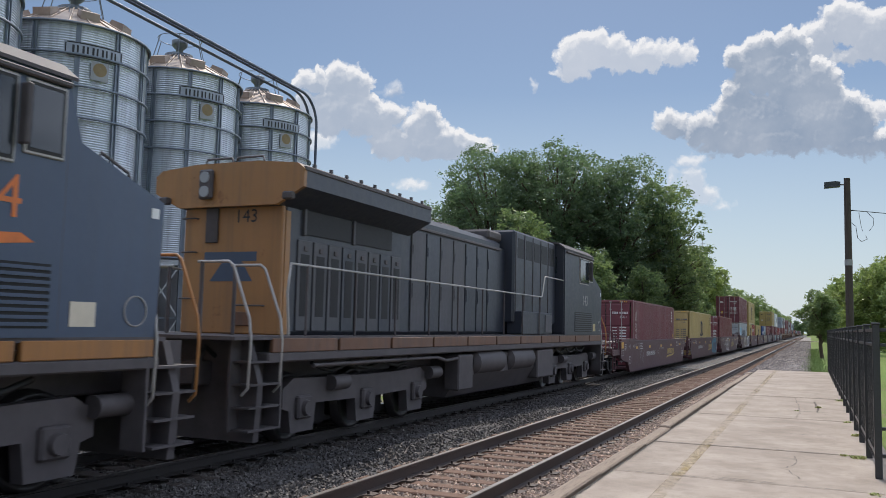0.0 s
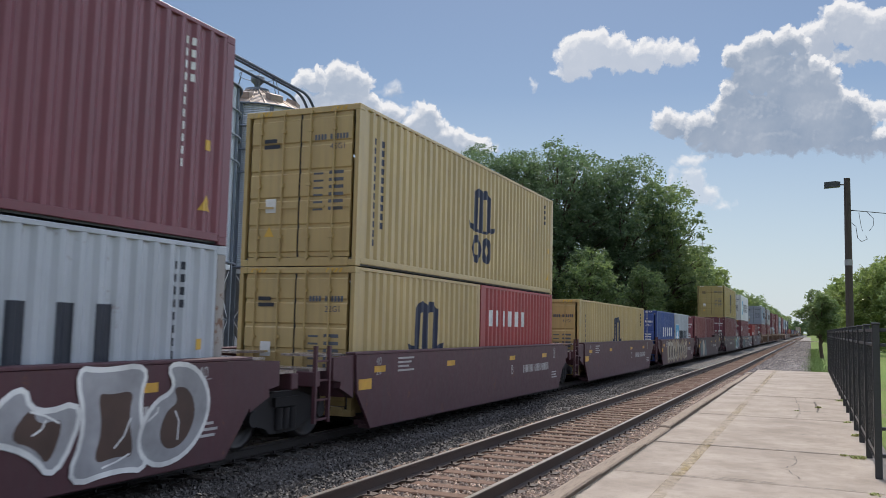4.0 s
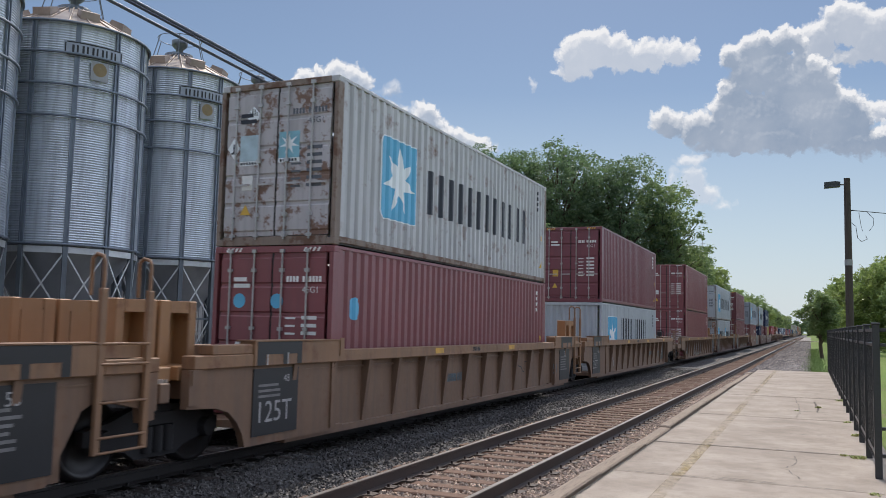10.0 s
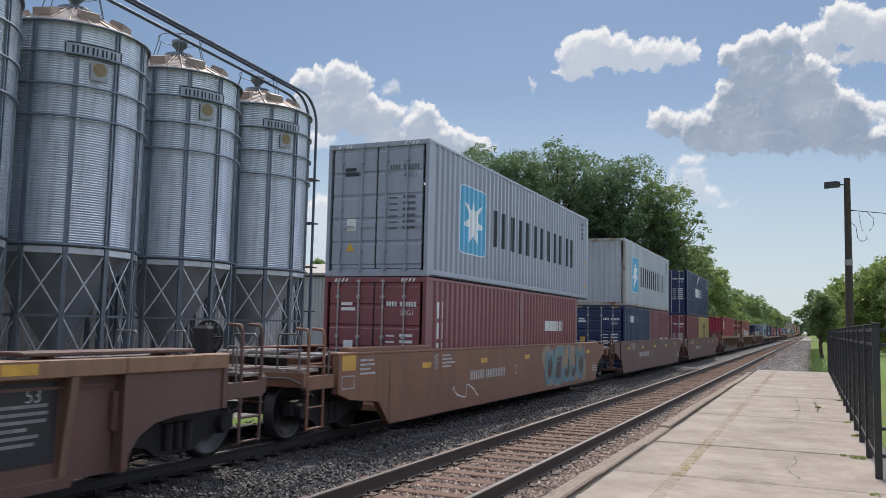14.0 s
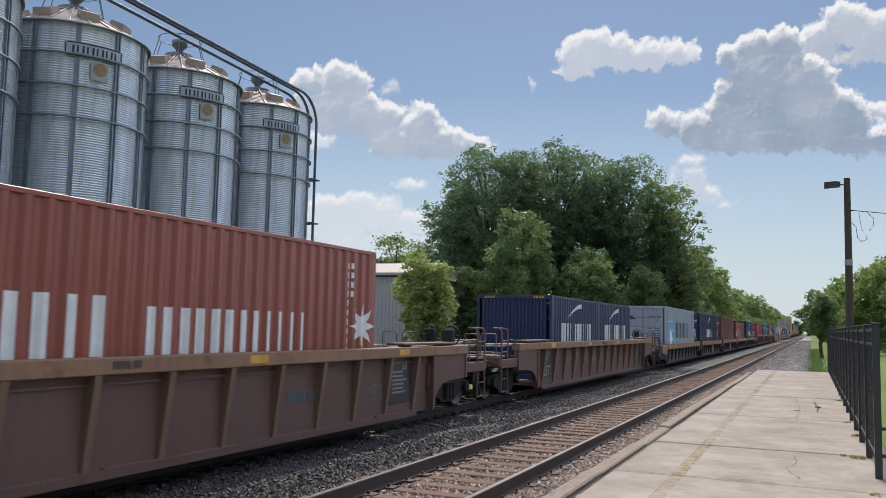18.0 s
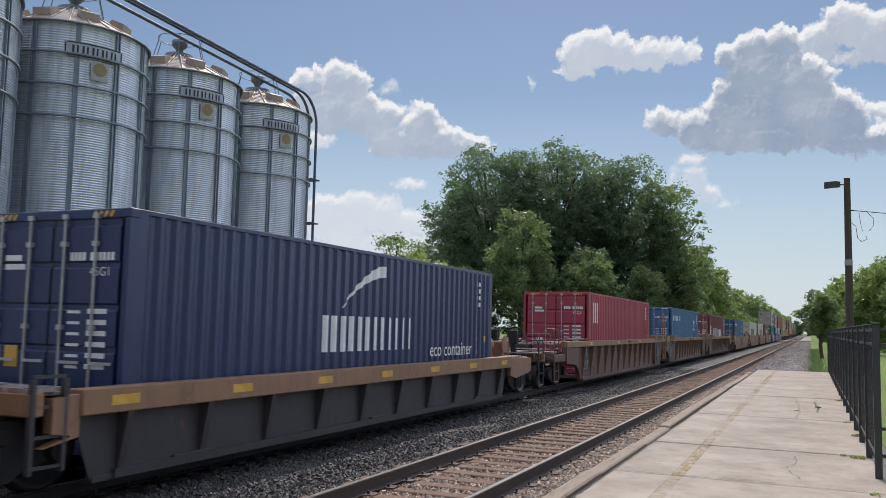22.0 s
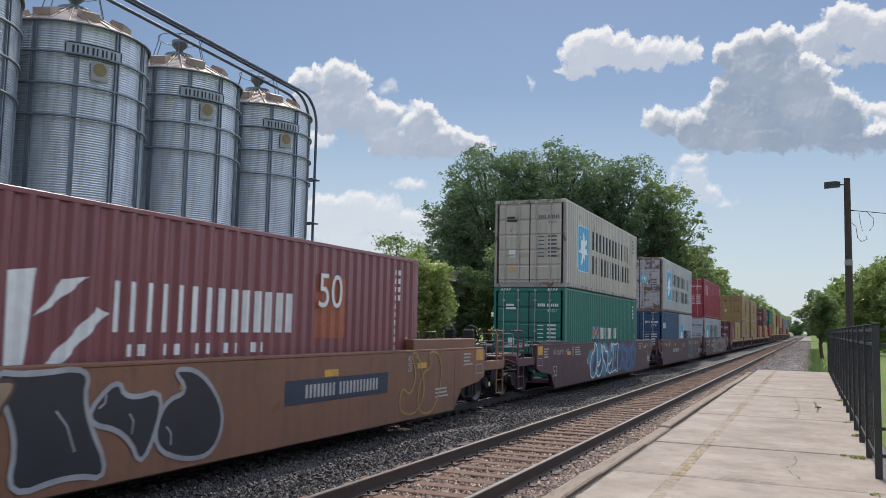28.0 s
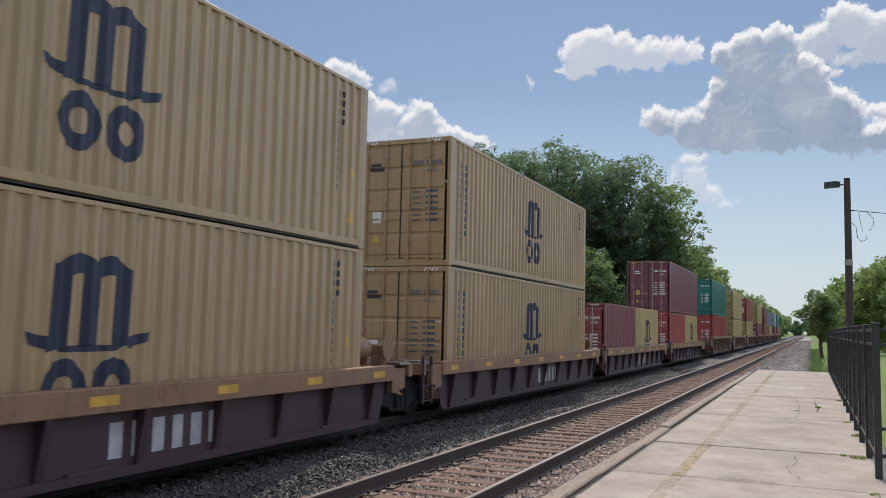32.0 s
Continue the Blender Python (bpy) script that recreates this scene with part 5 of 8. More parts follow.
        mk("painted_word", mat, lambda g: word_bars(g, pr, a * L, b * L, z0, z0 + h, int(n)), "row of plain bars")
    elif kind == "crest":
        mk("painted_word", M_INKW, lambda g: word_bars(g, pr, 0.06 * L, 0.28 * L, 2.15, 2.45, 12), "row of plain bars")
        mk("white_crest", M_INKW, lambda g: [decal(g, q, pr) for q in ([(L - 2.75, 2.0), (L - 2.5, 1.95), (L - 2.45, 2.25), (L - 2.7, 2.3)], [(L - 2.4, 2.0), (L - 2.0, 2.1), (L - 1.9, 2.25), (L - 2.35, 2.2)], [(L - 2.45, 2.25), (L - 2.3, 2.2), (L - 2.2, 2.38), (L - 2.35, 2.42)], [(L - 2.4, 2.0), (L - 2.3, 1.98), (L - 2.1, 1.85), (L - 2.2, 1.83)])], "white plain emblem strokes")
        mk("crest_word", M_INKW, lambda g: word_bars(g, pr, L - 2.8, L - 1.85, 1.62, 1.74, 5), "small row of white bars")
    elif kind == "disc":
        mk("blue_disc", M_SKY, lambda g: decal(g, [(0.78 + 0.2 * math.cos(0.5236 * i), 1.85 + 0.2 * math.sin(0.5236 * i)) for i in range(12)], pr), "light blue disc")
        for x in (-0.78, 0.0):
            put("blue_disc", shared("door_disc", lambda: Geo().add([(0.13 * math.cos(0.5236 * i), 0.003, 0.13 * math.sin(0.5236 * i)) for i in range(12)], [tuple(range(12))])), M_SKY, c, "light blue disc", pose(x + 0.12, 0, 1.95))
    elif kind == "leaf":
        # a long pale word between two pointed stars
        mk("painted_word", M_INKW, lambda g: (word_bars(g, pr, 2.2, 6.05, 1.12, 1.85, 5), word_bars(g, pr, 6.5, 10.1, 1.12, 1.75, 6)), "row of white plain bars")
        mk("white_star", M_INKW, lambda g: (star(g, pr, 0.72, 1.62, 0.62, 8), star(g, pr, 11.75, 1.55, 0.42, 8)), "two pale pointed stars")
    elif kind == "swash":
        # a broad swash, a word over a small row, and a number
        mk("painted_word", M_INKW, lambda g: (word_bars(g, pr, 5.66, 9.42, 1.44, 2.03, 7), word_bars(g, pr, 5.9, 8.9, 1.16, 1.30, 5, 0.5)), "row of white plain bars")
        mk("white_swash", M_INKW, lambda g: [decal(g, q, pr) for q in ([(4.25, 2.05), (4.62, 2.1), (4.5, 1.1), (4.3, 1.1)], [(4.62, 1.6), (4.95, 2.0), (5.3, 2.05), (4.8, 1.7)], [(4.75, 1.1), (4.98, 1.1), (5.6, 1.65), (5.45, 1.72)])], "white swash strokes")
        mk("orange_patch", plain("faded_orange", (0.34, 0.10, 0.05), 0.55), lambda g: decal(g, rect(9.95, 10.9, 1.35, 2.35), pr, 0.005), "faded orange patch")
        put("number", text_mesh("50", 0.8), M_INKW, c, "", pose(CW + 0.014, 9.95, 1.85, 90, 0, 90))
    elif kind == "flag":
        mk("painted_word", M_INKW, lambda g: word_bars(g, pr, 0.12 * L, 0.55 * L, 1.15, 1.6, 7), "row of white plain bars")
        mk("flag_shape", M_INKW, lambda g: (decal(g, [(0.60 * L, 1.95), (0.80 * L, 1.7), (0.82 * L, 1.55), (0.62 * L, 1.8)], pr), decal(g, [(0.62 * L, 1.1), (0.80 * L, 1.5), (0.82 * L, 1.35), (0.66 * L, 1.1)], pr), decal(g, [(0.63 * L, 1.75), (0.66 * L, 1.75), (0.80 * L, 1.12), (0.77 * L, 1.1)], pr)), "white crossed flag strokes")

# ---------------------------------------------------------------- well cars
CAR = {
    "maroon": paint("car_maroon", (0.082, 0.029, 0.037), 0.55, 0.3, 0.5), "dark": paint("car_dark_maroon", (0.060, 0.027, 0.035), 0.55, 0.25, 0.5), "tan": paint("car_ochre", (0.205, 0.118, 0.072), 0.6, 0.55, 0.7),
    "brown": paint("car_rust_brown", (0.135, 0.068, 0.050), 0.6, 0.6, 0.7), "grey": paint("car_soot_grey", (0.042, 0.036, 0.037), 0.6, 0.4, 0.6), "orange": paint("car_orange_brown", (0.22, 0.10, 0.055), 0.6, 0.5, 0.6),
}
M_CHORD = paint("chord_ochre", (0.275, 0.148, 0.077), 0.55, 0.8, 0.7)
M_GUIDE = paint("guide_orange", (0.33, 0.165, 0.07), 0.55, 0.5, 0.5)
# truck and wheel colours near black, carrying the shade under the cars
M_TRUCK = plain("shade_dark_truck_iron", (0.017, 0.015, 0.016), 0.75, 0.1, 0.3, 6.0)
M_WHEEL = plain("wheel_steel", (0.028, 0.025, 0.025), 0.42, 0.35, 0.3, 6.0)
# pale, glossy deck colour stands in for sunlit highlights on the decks
M_DECK = plain("sun_pale_deck_steel", (0.34, 0.29, 0.27), 0.28, 0.5, 0.3, 4.0)
M_GALVR = plain("worn_grab_iron", (0.13, 0.115, 0.11), 0.5, 0.4, 0.25, 8.0)


def wheel_geo(r=0.46):
    g = Geo()
    pr = [(0.0, -0.05), (0.10, -0.05), (0.12, -0.02), (r - 0.09, -0.03), (r - 0.06, -0.07), (r, -0.07), (r, 0.05), (r + 0.025, 0.06), (r + 0.025, 0.085), (r - 0.06, 0.085), (r - 0.09, 0.02), (0.1, 0.03), (0, 0.03)]
    g.lathe(pr, n=28)
    return g


def sideframe_geo():
    g = Geo()
    # a cast side frame with a raised middle and spring window, in the plane of the wheels' outer faces
    out = [(-1.15, 0.42), (-1.15, 0.58), (-0.75, 0.66), (-0.35, 0.80), (0.35, 0.80), (0.75, 0.66), (1.15, 0.58), (1.15, 0.42), (0.95, 0.38), (0.5, 0.28), (0.35, 0.18), (-0.35, 0.18), (-0.5, 0.28), (-0.95, 0.38)]
    g.prism([(a, b) for a, b in out], "x", -0.06, 0.06)
    for y in (-0.89, 0.89):
        g.cyl((0.02, y, 0.46), (0.16, y, 0.46), 0.14, 0.12, 12)
    for y in (-0.18, 0.0, 0.18):
        g.cyl((0.07, y, 0.24), (0.07, y, 0.56), 0.075, None, 10)
    g.box(-0.1, 0.12, -0.32, 0.32, 0.58, 0.72)
    return g


def truck(parent, y):
    t = put("truck", shared("truck_bolster", lambda: Geo().bev(-0.95, 0.95, -0.2, 0.2, 0.5, 0.75, 0.03)), M_TRUCK, parent, "black cast freight truck", pose(0, y, 0))
    for sx in (1, -1):
        if sx > 0:
            put("side_frame", shared("side_frame", sideframe_geo), M_TRUCK, t, at=pose(1.0, 0, 0))
        for dy in (-0.89, 0.89) if sx > 0 else ():
            put("wheel", shared("wheel", wheel_geo), M_WHEEL, t, at=pose(sx * 0.80, dy, 0.46, 0, -90 * sx, 0))
    for dy in (-0.89, 0.89):
        put("axle", shared("axle", lambda: Geo().cyl((-0.75, 0, 0.46), (0.75, 0, 0.46), 0.09, None, 10)), M_TRUCK, t, at=pose(0, dy, 0))
    return t


OUT = 1.50       # outer face of the car's side


def well_unit(center, hw, style, color, near, far, near_truck, far_truck, full=True):
    """One well of a stack car. center: of the well along the train; near, far: lengths of the end decks; trucks: their y or None."""
    names = {"ribs": "ribbed-side", "smooth": "smooth-sided", "low": "low-sided"}
    hue = {"maroon": "dull maroon", "dark": "dark maroon", "tan": "weathered ochre", "brown": "rusty brown", "grey": "sooty grey", "orange": "faded orange-brown"}[color]
    w = empty("well_car", label=hue + " " + names[style] + " well car of a passing container train", category="well car", group="well cars")
    MOVING.append((w, center, 0.0))
    m = CAR[color]
    top, chord, bot = {"ribs": (1.43, 0.19, 0.16), "smooth": (1.375, 0.05, 0.08), "low": (1.11, 0.28, 0.10)}[style]
    key = (style, round(hw, 2))
    near_end, far_end = near > 2.2, far > 2.2
    chord_mat = M_CHORD if style == "low" or color in ("tan", "brown") and style == "ribs" else m

    def panel():
        g = Geo()
        cut = 0.55 if style != "low" else 0.3
        ca, cb = (0.02 if style == "ribs" or q and style != "low" else cut for q in (near_end, far_end))
        x0, x1 = (OUT - 0.05, OUT) if style == "smooth" else (OUT - 0.175, OUT - 0.16)
        # the lower corners are cut back above the trucks
        out = [(-hw + ca, bot), (hw - cb, bot), (hw - min(cb, 0.05), bot + 0.62), (hw, top - chord), (-hw, top - chord), (-hw + min(ca, 0.05), bot + 0.62)]
        g.prism(out, "x", x0, x1)
        g.bev(OUT - 0.24, OUT - (0.02 if style == "smooth" else 0.13), -hw + cut, hw - cut, bot - 0.02, bot + 0.05, 0.01)
        return g
    for sx in (1, -1):
        at = None if sx > 0 else Matrix.Diagonal((-1, 1, 1, 1))
        side = put("side_wall", shared(("well_side", near_end, far_end) + key, panel), m, w, at=at)
        put("top_chord", shared(("chord",) + key, lambda: Geo().bev(OUT - 0.22, OUT + (0.0 if style != "smooth" else -0.02), -hw, hw, top - chord, top, 0.012)), chord_mat, w, at=at)
        if style in ("ribs", "low"):
            n = max(7, int(2 * hw / (1.17 if style == "ribs" else 1.35)))
            rib = shared(("rib", style), lambda: Geo().prism([(OUT - 0.165, bot + 0.02), (OUT - 0.135, bot + 0.02), (OUT - 0.005, top - chord - 0.0), (OUT - 0.165, top - chord)], "y", -0.05, 0.05))
            for i in range(n if sx > 0 else 0):
                y = -hw + 0.7 + (2 * hw - 1.4) * i / (n - 1)
                put("rib", rib, CAR["tan"] if color == "brown" else m, w, at=(pose(0, y, 0) if sx > 0 else at @ pose(0, y, 0)))
            if style == "ribs" and sx > 0:
                put("upper_flange", shared(("flange",) + key, lambda: Geo().box(OUT - 0.165, OUT - 0.12, -hw + 0.1, hw - 0.1, top - chord - 0.12, top - chord - 0.09)), m, w, at=at)
    put("floor_frame", shared(("floor",) + key, lambda: floor_beams(hw)), m, w)
    # end decks over the trucks
    for s, ln in ((-1, near), (1, far)):
        at = pose(0, -hw, 0) if s < 0 else pose(0, hw, 0, 0, 0, 180)
        coupled = ln > 2.2
        body = m if style != "low" else chord_mat
        kd = (style, round(ln, 1))
        put("centre_sill", shared(("sill", round(ln, 1)), lambda: Geo().bev(-0.34, 0.34, -ln, 0.0, 0.78, 1.06, 0.02)), body, w, at=at)
        put("end_beam", shared("end_beam", lambda: Geo().bev(-OUT + 0.06, OUT - 0.06, 0.02, 0.2, 0.86, 1.10, 0.015)), body, w, at=at @ pose(0, -ln, 0))
        for sx in (1, -1):
            mirror = at if sx > 0 else at @ Matrix.Diagonal((-1, 1, 1, 1))
            if style == "ribs" and not coupled:
                put("end_fascia", shared(("joint_fascia", s), lambda: joint_fascia(top, s)), body, w, at=mirror)
                if sx * s < 0 and full:
                    put("top_chord", shared(("joint_chord", s), lambda: joint_chord(top, s)), chord_mat, w, at=mirror)
                    put("raised_chord", shared("raised_chord", lambda: raised_chord(top)), chord_mat, w, "raised chord beside the container corner", mirror)
            else:
                put("end_fascia", shared(("fascia",) + kd, lambda: end_fascia(ln, top, style)), body, w, at=mirror)
            if coupled and style != "low" and sx * s < 0 and full:
                put("top_chord", shared(("end_chord", style), lambda: Geo().bev(OUT - 0.22, OUT + (0.0 if style != "smooth" else -0.02), -END, -0.004, top - chord, top, 0.012)), chord_mat, w, at=mirror)
                put("hump_plate", shared(("hump", style, s), lambda: hump_plate(top, style, 0.08 if s < 0 else 0.2)), body, w, at=mirror)
                put("side_sill", shared(("side_sill",) + kd, lambda: Geo().bev(OUT - 0.14, OUT - 0.05, -ln + 0.1, -END - 0.004, 0.82, 1.04, 0.01)), body, w, at=mirror)
            if full and (coupled or style != "ribs"):
                put("deck_plate", shared(("plate", style, round(ln, 1)), lambda: deck_plate(ln, top, coupled)), M_DECK, w, "thin deck plate coloured pale like a sunlit top", mirror)
        put("running_board", shared("running_board", lambda: Geo().box(-OUT + 0.1, OUT - 0.1, 0.03, 0.5, 1.10, 1.14)), M_DECK, w, at=at @ pose(0, -ln, 0))
        if coupled and full:
            for dy, dz in ((0.1, 0.10), (0.45, 0.26)):
                put("running_board", shared("high_board", lambda: Geo().box(-OUT + 0.3, OUT - 0.3, -0.24, 0.0, 0.0, 0.035)), M_DECK, w, at=at @ pose(0, -END - dy, top - dz))
            for sx in (1, -1):
                mirror = at if sx > 0 else at @ Matrix.Diagonal((-1, 1, 1, 1))
                if sx * s < 0:
                    put("ladder", shared(("ladder", style, round(ln, 1)), lambda: ladder(ln, top)), m, w, at=mirror)
                    put("grab_iron", shared(("grab", style), lambda: side_grab(top)), M_GALVR, w, "thin bent grab iron", mirror @ pose(0, -END - 0.22, 0))
                put("end_rail", shared("end_rail", end_rail), M_GALVR, w, "thin bent hand rail", at @ pose(sx * 1.1, -ln + 0.1, 0))
            put("brake_wheel", shared("brake_wheel", brake_wheel), M_TRUCK, w, "spoked hand brake wheel", at @ pose(-0.62, -ln + 0.28, 0))
            put("coupler", shared("coupler", coupler), M_TRUCK, w, at=at @ pose(0, -ln, 0))
            put("brake_cylinder", shared("end_cylinder", lambda: Geo().cyl((-0.2, 0.9, 1.22), (0.45, 0.9, 1.22), 0.15, None, 14).box(-0.3, 0.55, 0.8, 1.0, 1.04, 1.1)), M_TRUCK, w, "dark brake cylinder on the end deck", at @ pose(0, -ln, 0))
            put("cut_lever", shared("cut_lever", lambda: Geo().tube([(1.4, 0.02, 0.92), (1.2, -0.02, 1.0), (0.5, -0.02, 1.0), (0.25, -0.08, 0.9)], 0.016, 6)), M_GALVR, w, "", at @ pose(0, -ln, 0))
            put("air_pipe", shared("air_pipe", lambda: Geo().tube([(-1.2, 0.5, 0.72), (-0.5, 0.42, 0.68), (0.2, 0.45, 0.74), (0.9, 0.4, 0.66), (1.35, 0.45, 0.72)], 0.03, 6)), M_TRUCK, w, at=at @ pose(0, -ln, 0))
        elif full:
            if color == "tan":
                for gx in (1, -1):
                    put("guide_post", shared("guide_post", guide_post), M_GUIDE, w, "orange arched container guide", at @ Matrix.Diagonal((gx, 1, 1, 1)))
            if style == "ribs":
                if s > 0:
                    put("ladder", shared("joint_ladder", joint_ladder), chord_mat, w, "tall bent-top ladder", at @ Matrix.Diagonal((-1, 1, 1, 1)))
            else:
                put("step_ladder", shared(("steps", style, round(ln, 1)), lambda: steps(ln, top)), m, w, at=at)
    if style == "low":
        put("air_tank", shared("air_tank", air_tank), M_CHORD, w, "tan air tank with rounded ends", pose(0.75, hw - 0.28, top - 0.02))
        put("hand_brake", shared("hand_brake", hand_brake), M_CHORD, w, "tan brake gear box with a bent rail", pose(0.95, hw + 0.42, top - 0.05))
    for y in (near_truck, far_truck):
        if y is not None:
            truck(w, y - center)
    return w


def guide_post():
    """An arched upright box beside the container's corner, open towards the side."""
    g = Geo().bev(0.72, 1.0, -1.66, -1.46, 1.04, 2.1, 0.015).bev(0.72, 1.0, -1.12, -0.97, 1.04, 2.1, 0.015).box(0.74, 0.99, -1.46, -1.12, 1.94, 2.09)
    g.box(0.72, 0.75, -1.46, -1.12, 1.04, 1.94)
    return g.bev(0.3, 1.3, -1.62, -0.1, 1.10, 1.28, 0.015)


def joint_fascia(top, s):
    """Side plate at an articulated end, cut away over the shared truck's wheels."""
    t = top - 0.19
    if s < 0:
        out = [(1.88, 0.16), (1.88, t), (-1.62, t), (-1.62, 0.76), (-1.06, 0.73), (-0.80, 0.66), (-0.62, 0.52), (-0.50, 0.36), (-0.42, 0.16)]
    else:
        out = [(1.88, 0.16), (1.88, t), (-1.2, t), (-1.2, 0.69), (-0.98, 0.67), (-0.95, 0.84), (-0.35, 0.98), (-0.12, 0.88), (0.28, 0.16)]
    x1 = OUT - 0.05
    g = Geo().prism(out, "x", x1 - 0.1, x1)
    # doubled edge, pocket and pillar
    e = out[2][0]
    g.box(x1, x1 + 0.03, e, e + 0.22, 0.80, t).box(x1 + 0.03, x1 + 0.05, e + 0.03, e + 0.19, 1.05, t)
    g.box(x1, x1 + 0.03, 1.74, 1.9, 0.2, t)
    return g.box(x1, x1 + 0.012, -0.28, 1.7, t - 0.1, t - 0.08)


def joint_chord(top, s):
    """The chord's stepped end beyond the raised part."""
    e = -1.56 if s < 0 else -1.2
    g = Geo().bev(OUT - 0.22, OUT, e, -0.36, top - 0.19, top - 0.02, 0.012)
    return g.bev(OUT - 0.24, OUT - 0.02, max(e + 0.35, -1.2), -0.362, top - 0.018, top + 0.11, 0.012) if s < 0 else g


def raised_chord(top):
    g = Geo().bev(OUT - 0.26, OUT + 0.014, -0.355, 2.02, top - 0.19, top + 0.15, 0.012)
    g.box(OUT - 0.3, OUT + 0.03, -0.37, 1.9, top + 0.15, top + 0.166)
    return g.box(OUT + 0.014, OUT + 0.028, 1.9, 2.02, top - 0.1, top + 0.19)


def joint_ladder():
    g = Geo()
    for y in (-0.28, -0.98):
        g.bev(OUT - 0.03, OUT + 0.03, y - 0.045, y + 0.045, 0.40, 2.18, 0.008)
        g.tube([(OUT, y, 2.1), (OUT, y, 2.46), (OUT - 0.03, y, 2.53), (OUT - 0.12, y, 2.55), (OUT - 0.18, y, 2.5), (OUT - 0.18, y, 2.1)], 0.022, 7)
    for z in (0.42, 0.58, 0.95, 1.36, 1.58):
        g.tube([(OUT + 0.02, -0.28, z), (OUT + 0.04, -0.32, z), (OUT + 0.04, -0.94, z), (OUT + 0.02, -0.98, z)], 0.016, 6)
    return g.box(OUT - 0.2, OUT - 0.04, -0.94, -0.32, 1.42, 1.56)


def air_tank():
    pr = [(0.0, -0.5), (0.12, -0.48), (0.21, -0.40), (0.23, -0.3), (0.23, 0.3), (0.21, 0.40), (0.12, 0.48), (0.0, 0.5)]
    g = Geo().lathe(pr, n=16)
    g.v = [(x, z, y + 0.30) for x, y, z in g.v]
    return g.box(-0.2, 0.2, -0.3, -0.22, 0.0, 0.14).box(-0.2, 0.2, 0.22, 0.3, 0.0, 0.14)


def hand_brake():
    g = Geo().bev(-0.15, 0.15, -0.1, 0.12, 0.0, 0.42, 0.03)
    g.cyl((0.16, 0, 0.34), (0.19, 0, 0.34), 0.22, None, 14)
    return g.tube([(0.1, 0.3, 0.0), (0.1, 0.3, 0.5), (0.1, 0.55, 0.5), (0.1, 0.55, 0.0)], 0.018, 5)


def floor_beams(hw):
    g = Geo()
    for s in (-1, 0, 1):
        y = s * (hw - 1.9)
        g.bev(-OUT + 0.1, OUT - 0.1, y - 0.35, y + 0.35, 0.1, 0.23, 0.01)
    g.box(-OUT + 0.1, -OUT + 0.35, -hw + 0.6, hw - 0.6, 0.1, 0.2)
    g.box(OUT - 0.35, OUT - 0.1, -hw + 0.6, hw - 0.6, 0.1, 0.2)
    g.box(-OUT + 0.1, OUT - 0.1, -hw, -hw + 0.08, 0.62, 1.05)
    g.box(-OUT + 0.1, OUT - 0.1, hw - 0.08, hw, 0.62, 1.05)
    return g


END = 1.8        # length of the fascia plate at a coupled end


def end_fascia(ln, top, style):
    """Side plate from the well's end (y = 0) outwards, cut away over the wheels."""
    t = top - {"ribs": 0.19, "smooth": 0.05, "low": 0.05}[style]
    if ln <= 2.2 or style == "low":
        lw = min(ln * 0.55, 1.7)
        out = [(0.0, 0.62), (0.0, t), (-lw, t - 0.03), (-lw, t - 0.38), (-lw + 0.25, t - 0.42), (-0.45, t - 0.52)]
    elif style == "smooth":
        out = [(0.0, 0.10), (0.0, t), (-END, t), (-END, 0.72), (-1.4, 0.60), (-0.40, 0.50)]
    else:
        out = [(0.0, 0.16), (0.0, t), (-END, t), (-END, 0.73), (-0.85, 0.70), (-0.52, 0.65), (-0.28, 0.53), (-0.14, 0.36), (-0.09, 0.16)]
    x1 = OUT if style == "smooth" and ln > 2.2 else OUT - 0.04
    g = Geo().prism(out, "x", x1 - 0.12, x1)
    if style == "ribs" and ln > 2.2:
        g.box(x1, x1 + 0.025, -END, -END + 0.09, 0.73, t).box(x1, x1 + 0.02, -0.1, 0.0, 0.2, t)
    return g


def hump_plate(top, style, rise):
    """A raised strip on the chord beside the container's corner."""
    if style == "smooth":
        return Geo().bev(OUT - 0.26, OUT - 0.07, -1.35, 1.9, top - 0.01, top + rise, 0.015)
    return Geo().bev(OUT - 0.42, OUT - 0.03, -1.15, 1.35, top + 0.03, top + 0.075, 0.01).box(OUT - 0.34, OUT - 0.1, -0.8, -0.7, top - 0.005, top + 0.03).box(OUT - 0.34, OUT - 0.1, 0.9, 1.0, top - 0.005, top + 0.03)


def deck_plate(ln, top, coupled):
    lw = 1.7 if coupled else min(ln * 0.55, 1.7)
    return Geo().box(0.45, OUT - 0.3, -lw, 0.15, top - 0.07, top - 0.035)


def ladder(ln, top):
    g = Geo()
    y0 = -ln + 0.15
    for y in (y0, y0 + 0.45):
        g.tube([(OUT - 0.07, y, 0.22), (OUT - 0.07, y, top + 0.28), (OUT - 0.11, y, top + 0.37), (OUT - 0.30, y, top + 0.38)], 0.024, 6)
    for z in (0.24, 0.56, 0.9, 1.22, 1.5):
        g.tube([(OUT - 0.07, y0, z), (OUT - 0.07, y0 + 0.45, z)], 0.017, 6)
    return g


def side_grab(top):
    """A bent iron that rises from the sill, with a stirrup step below."""
    x = OUT - 0.06
    return Geo().tube([(x, 0, 0.95), (x, 0, top + 0.02), (x - 0.02, -0.04, top + 0.08), (x - 0.16, -0.05, top + 0.08), (x - 0.2, -0.05, top + 0.03)], 0.016, 6)


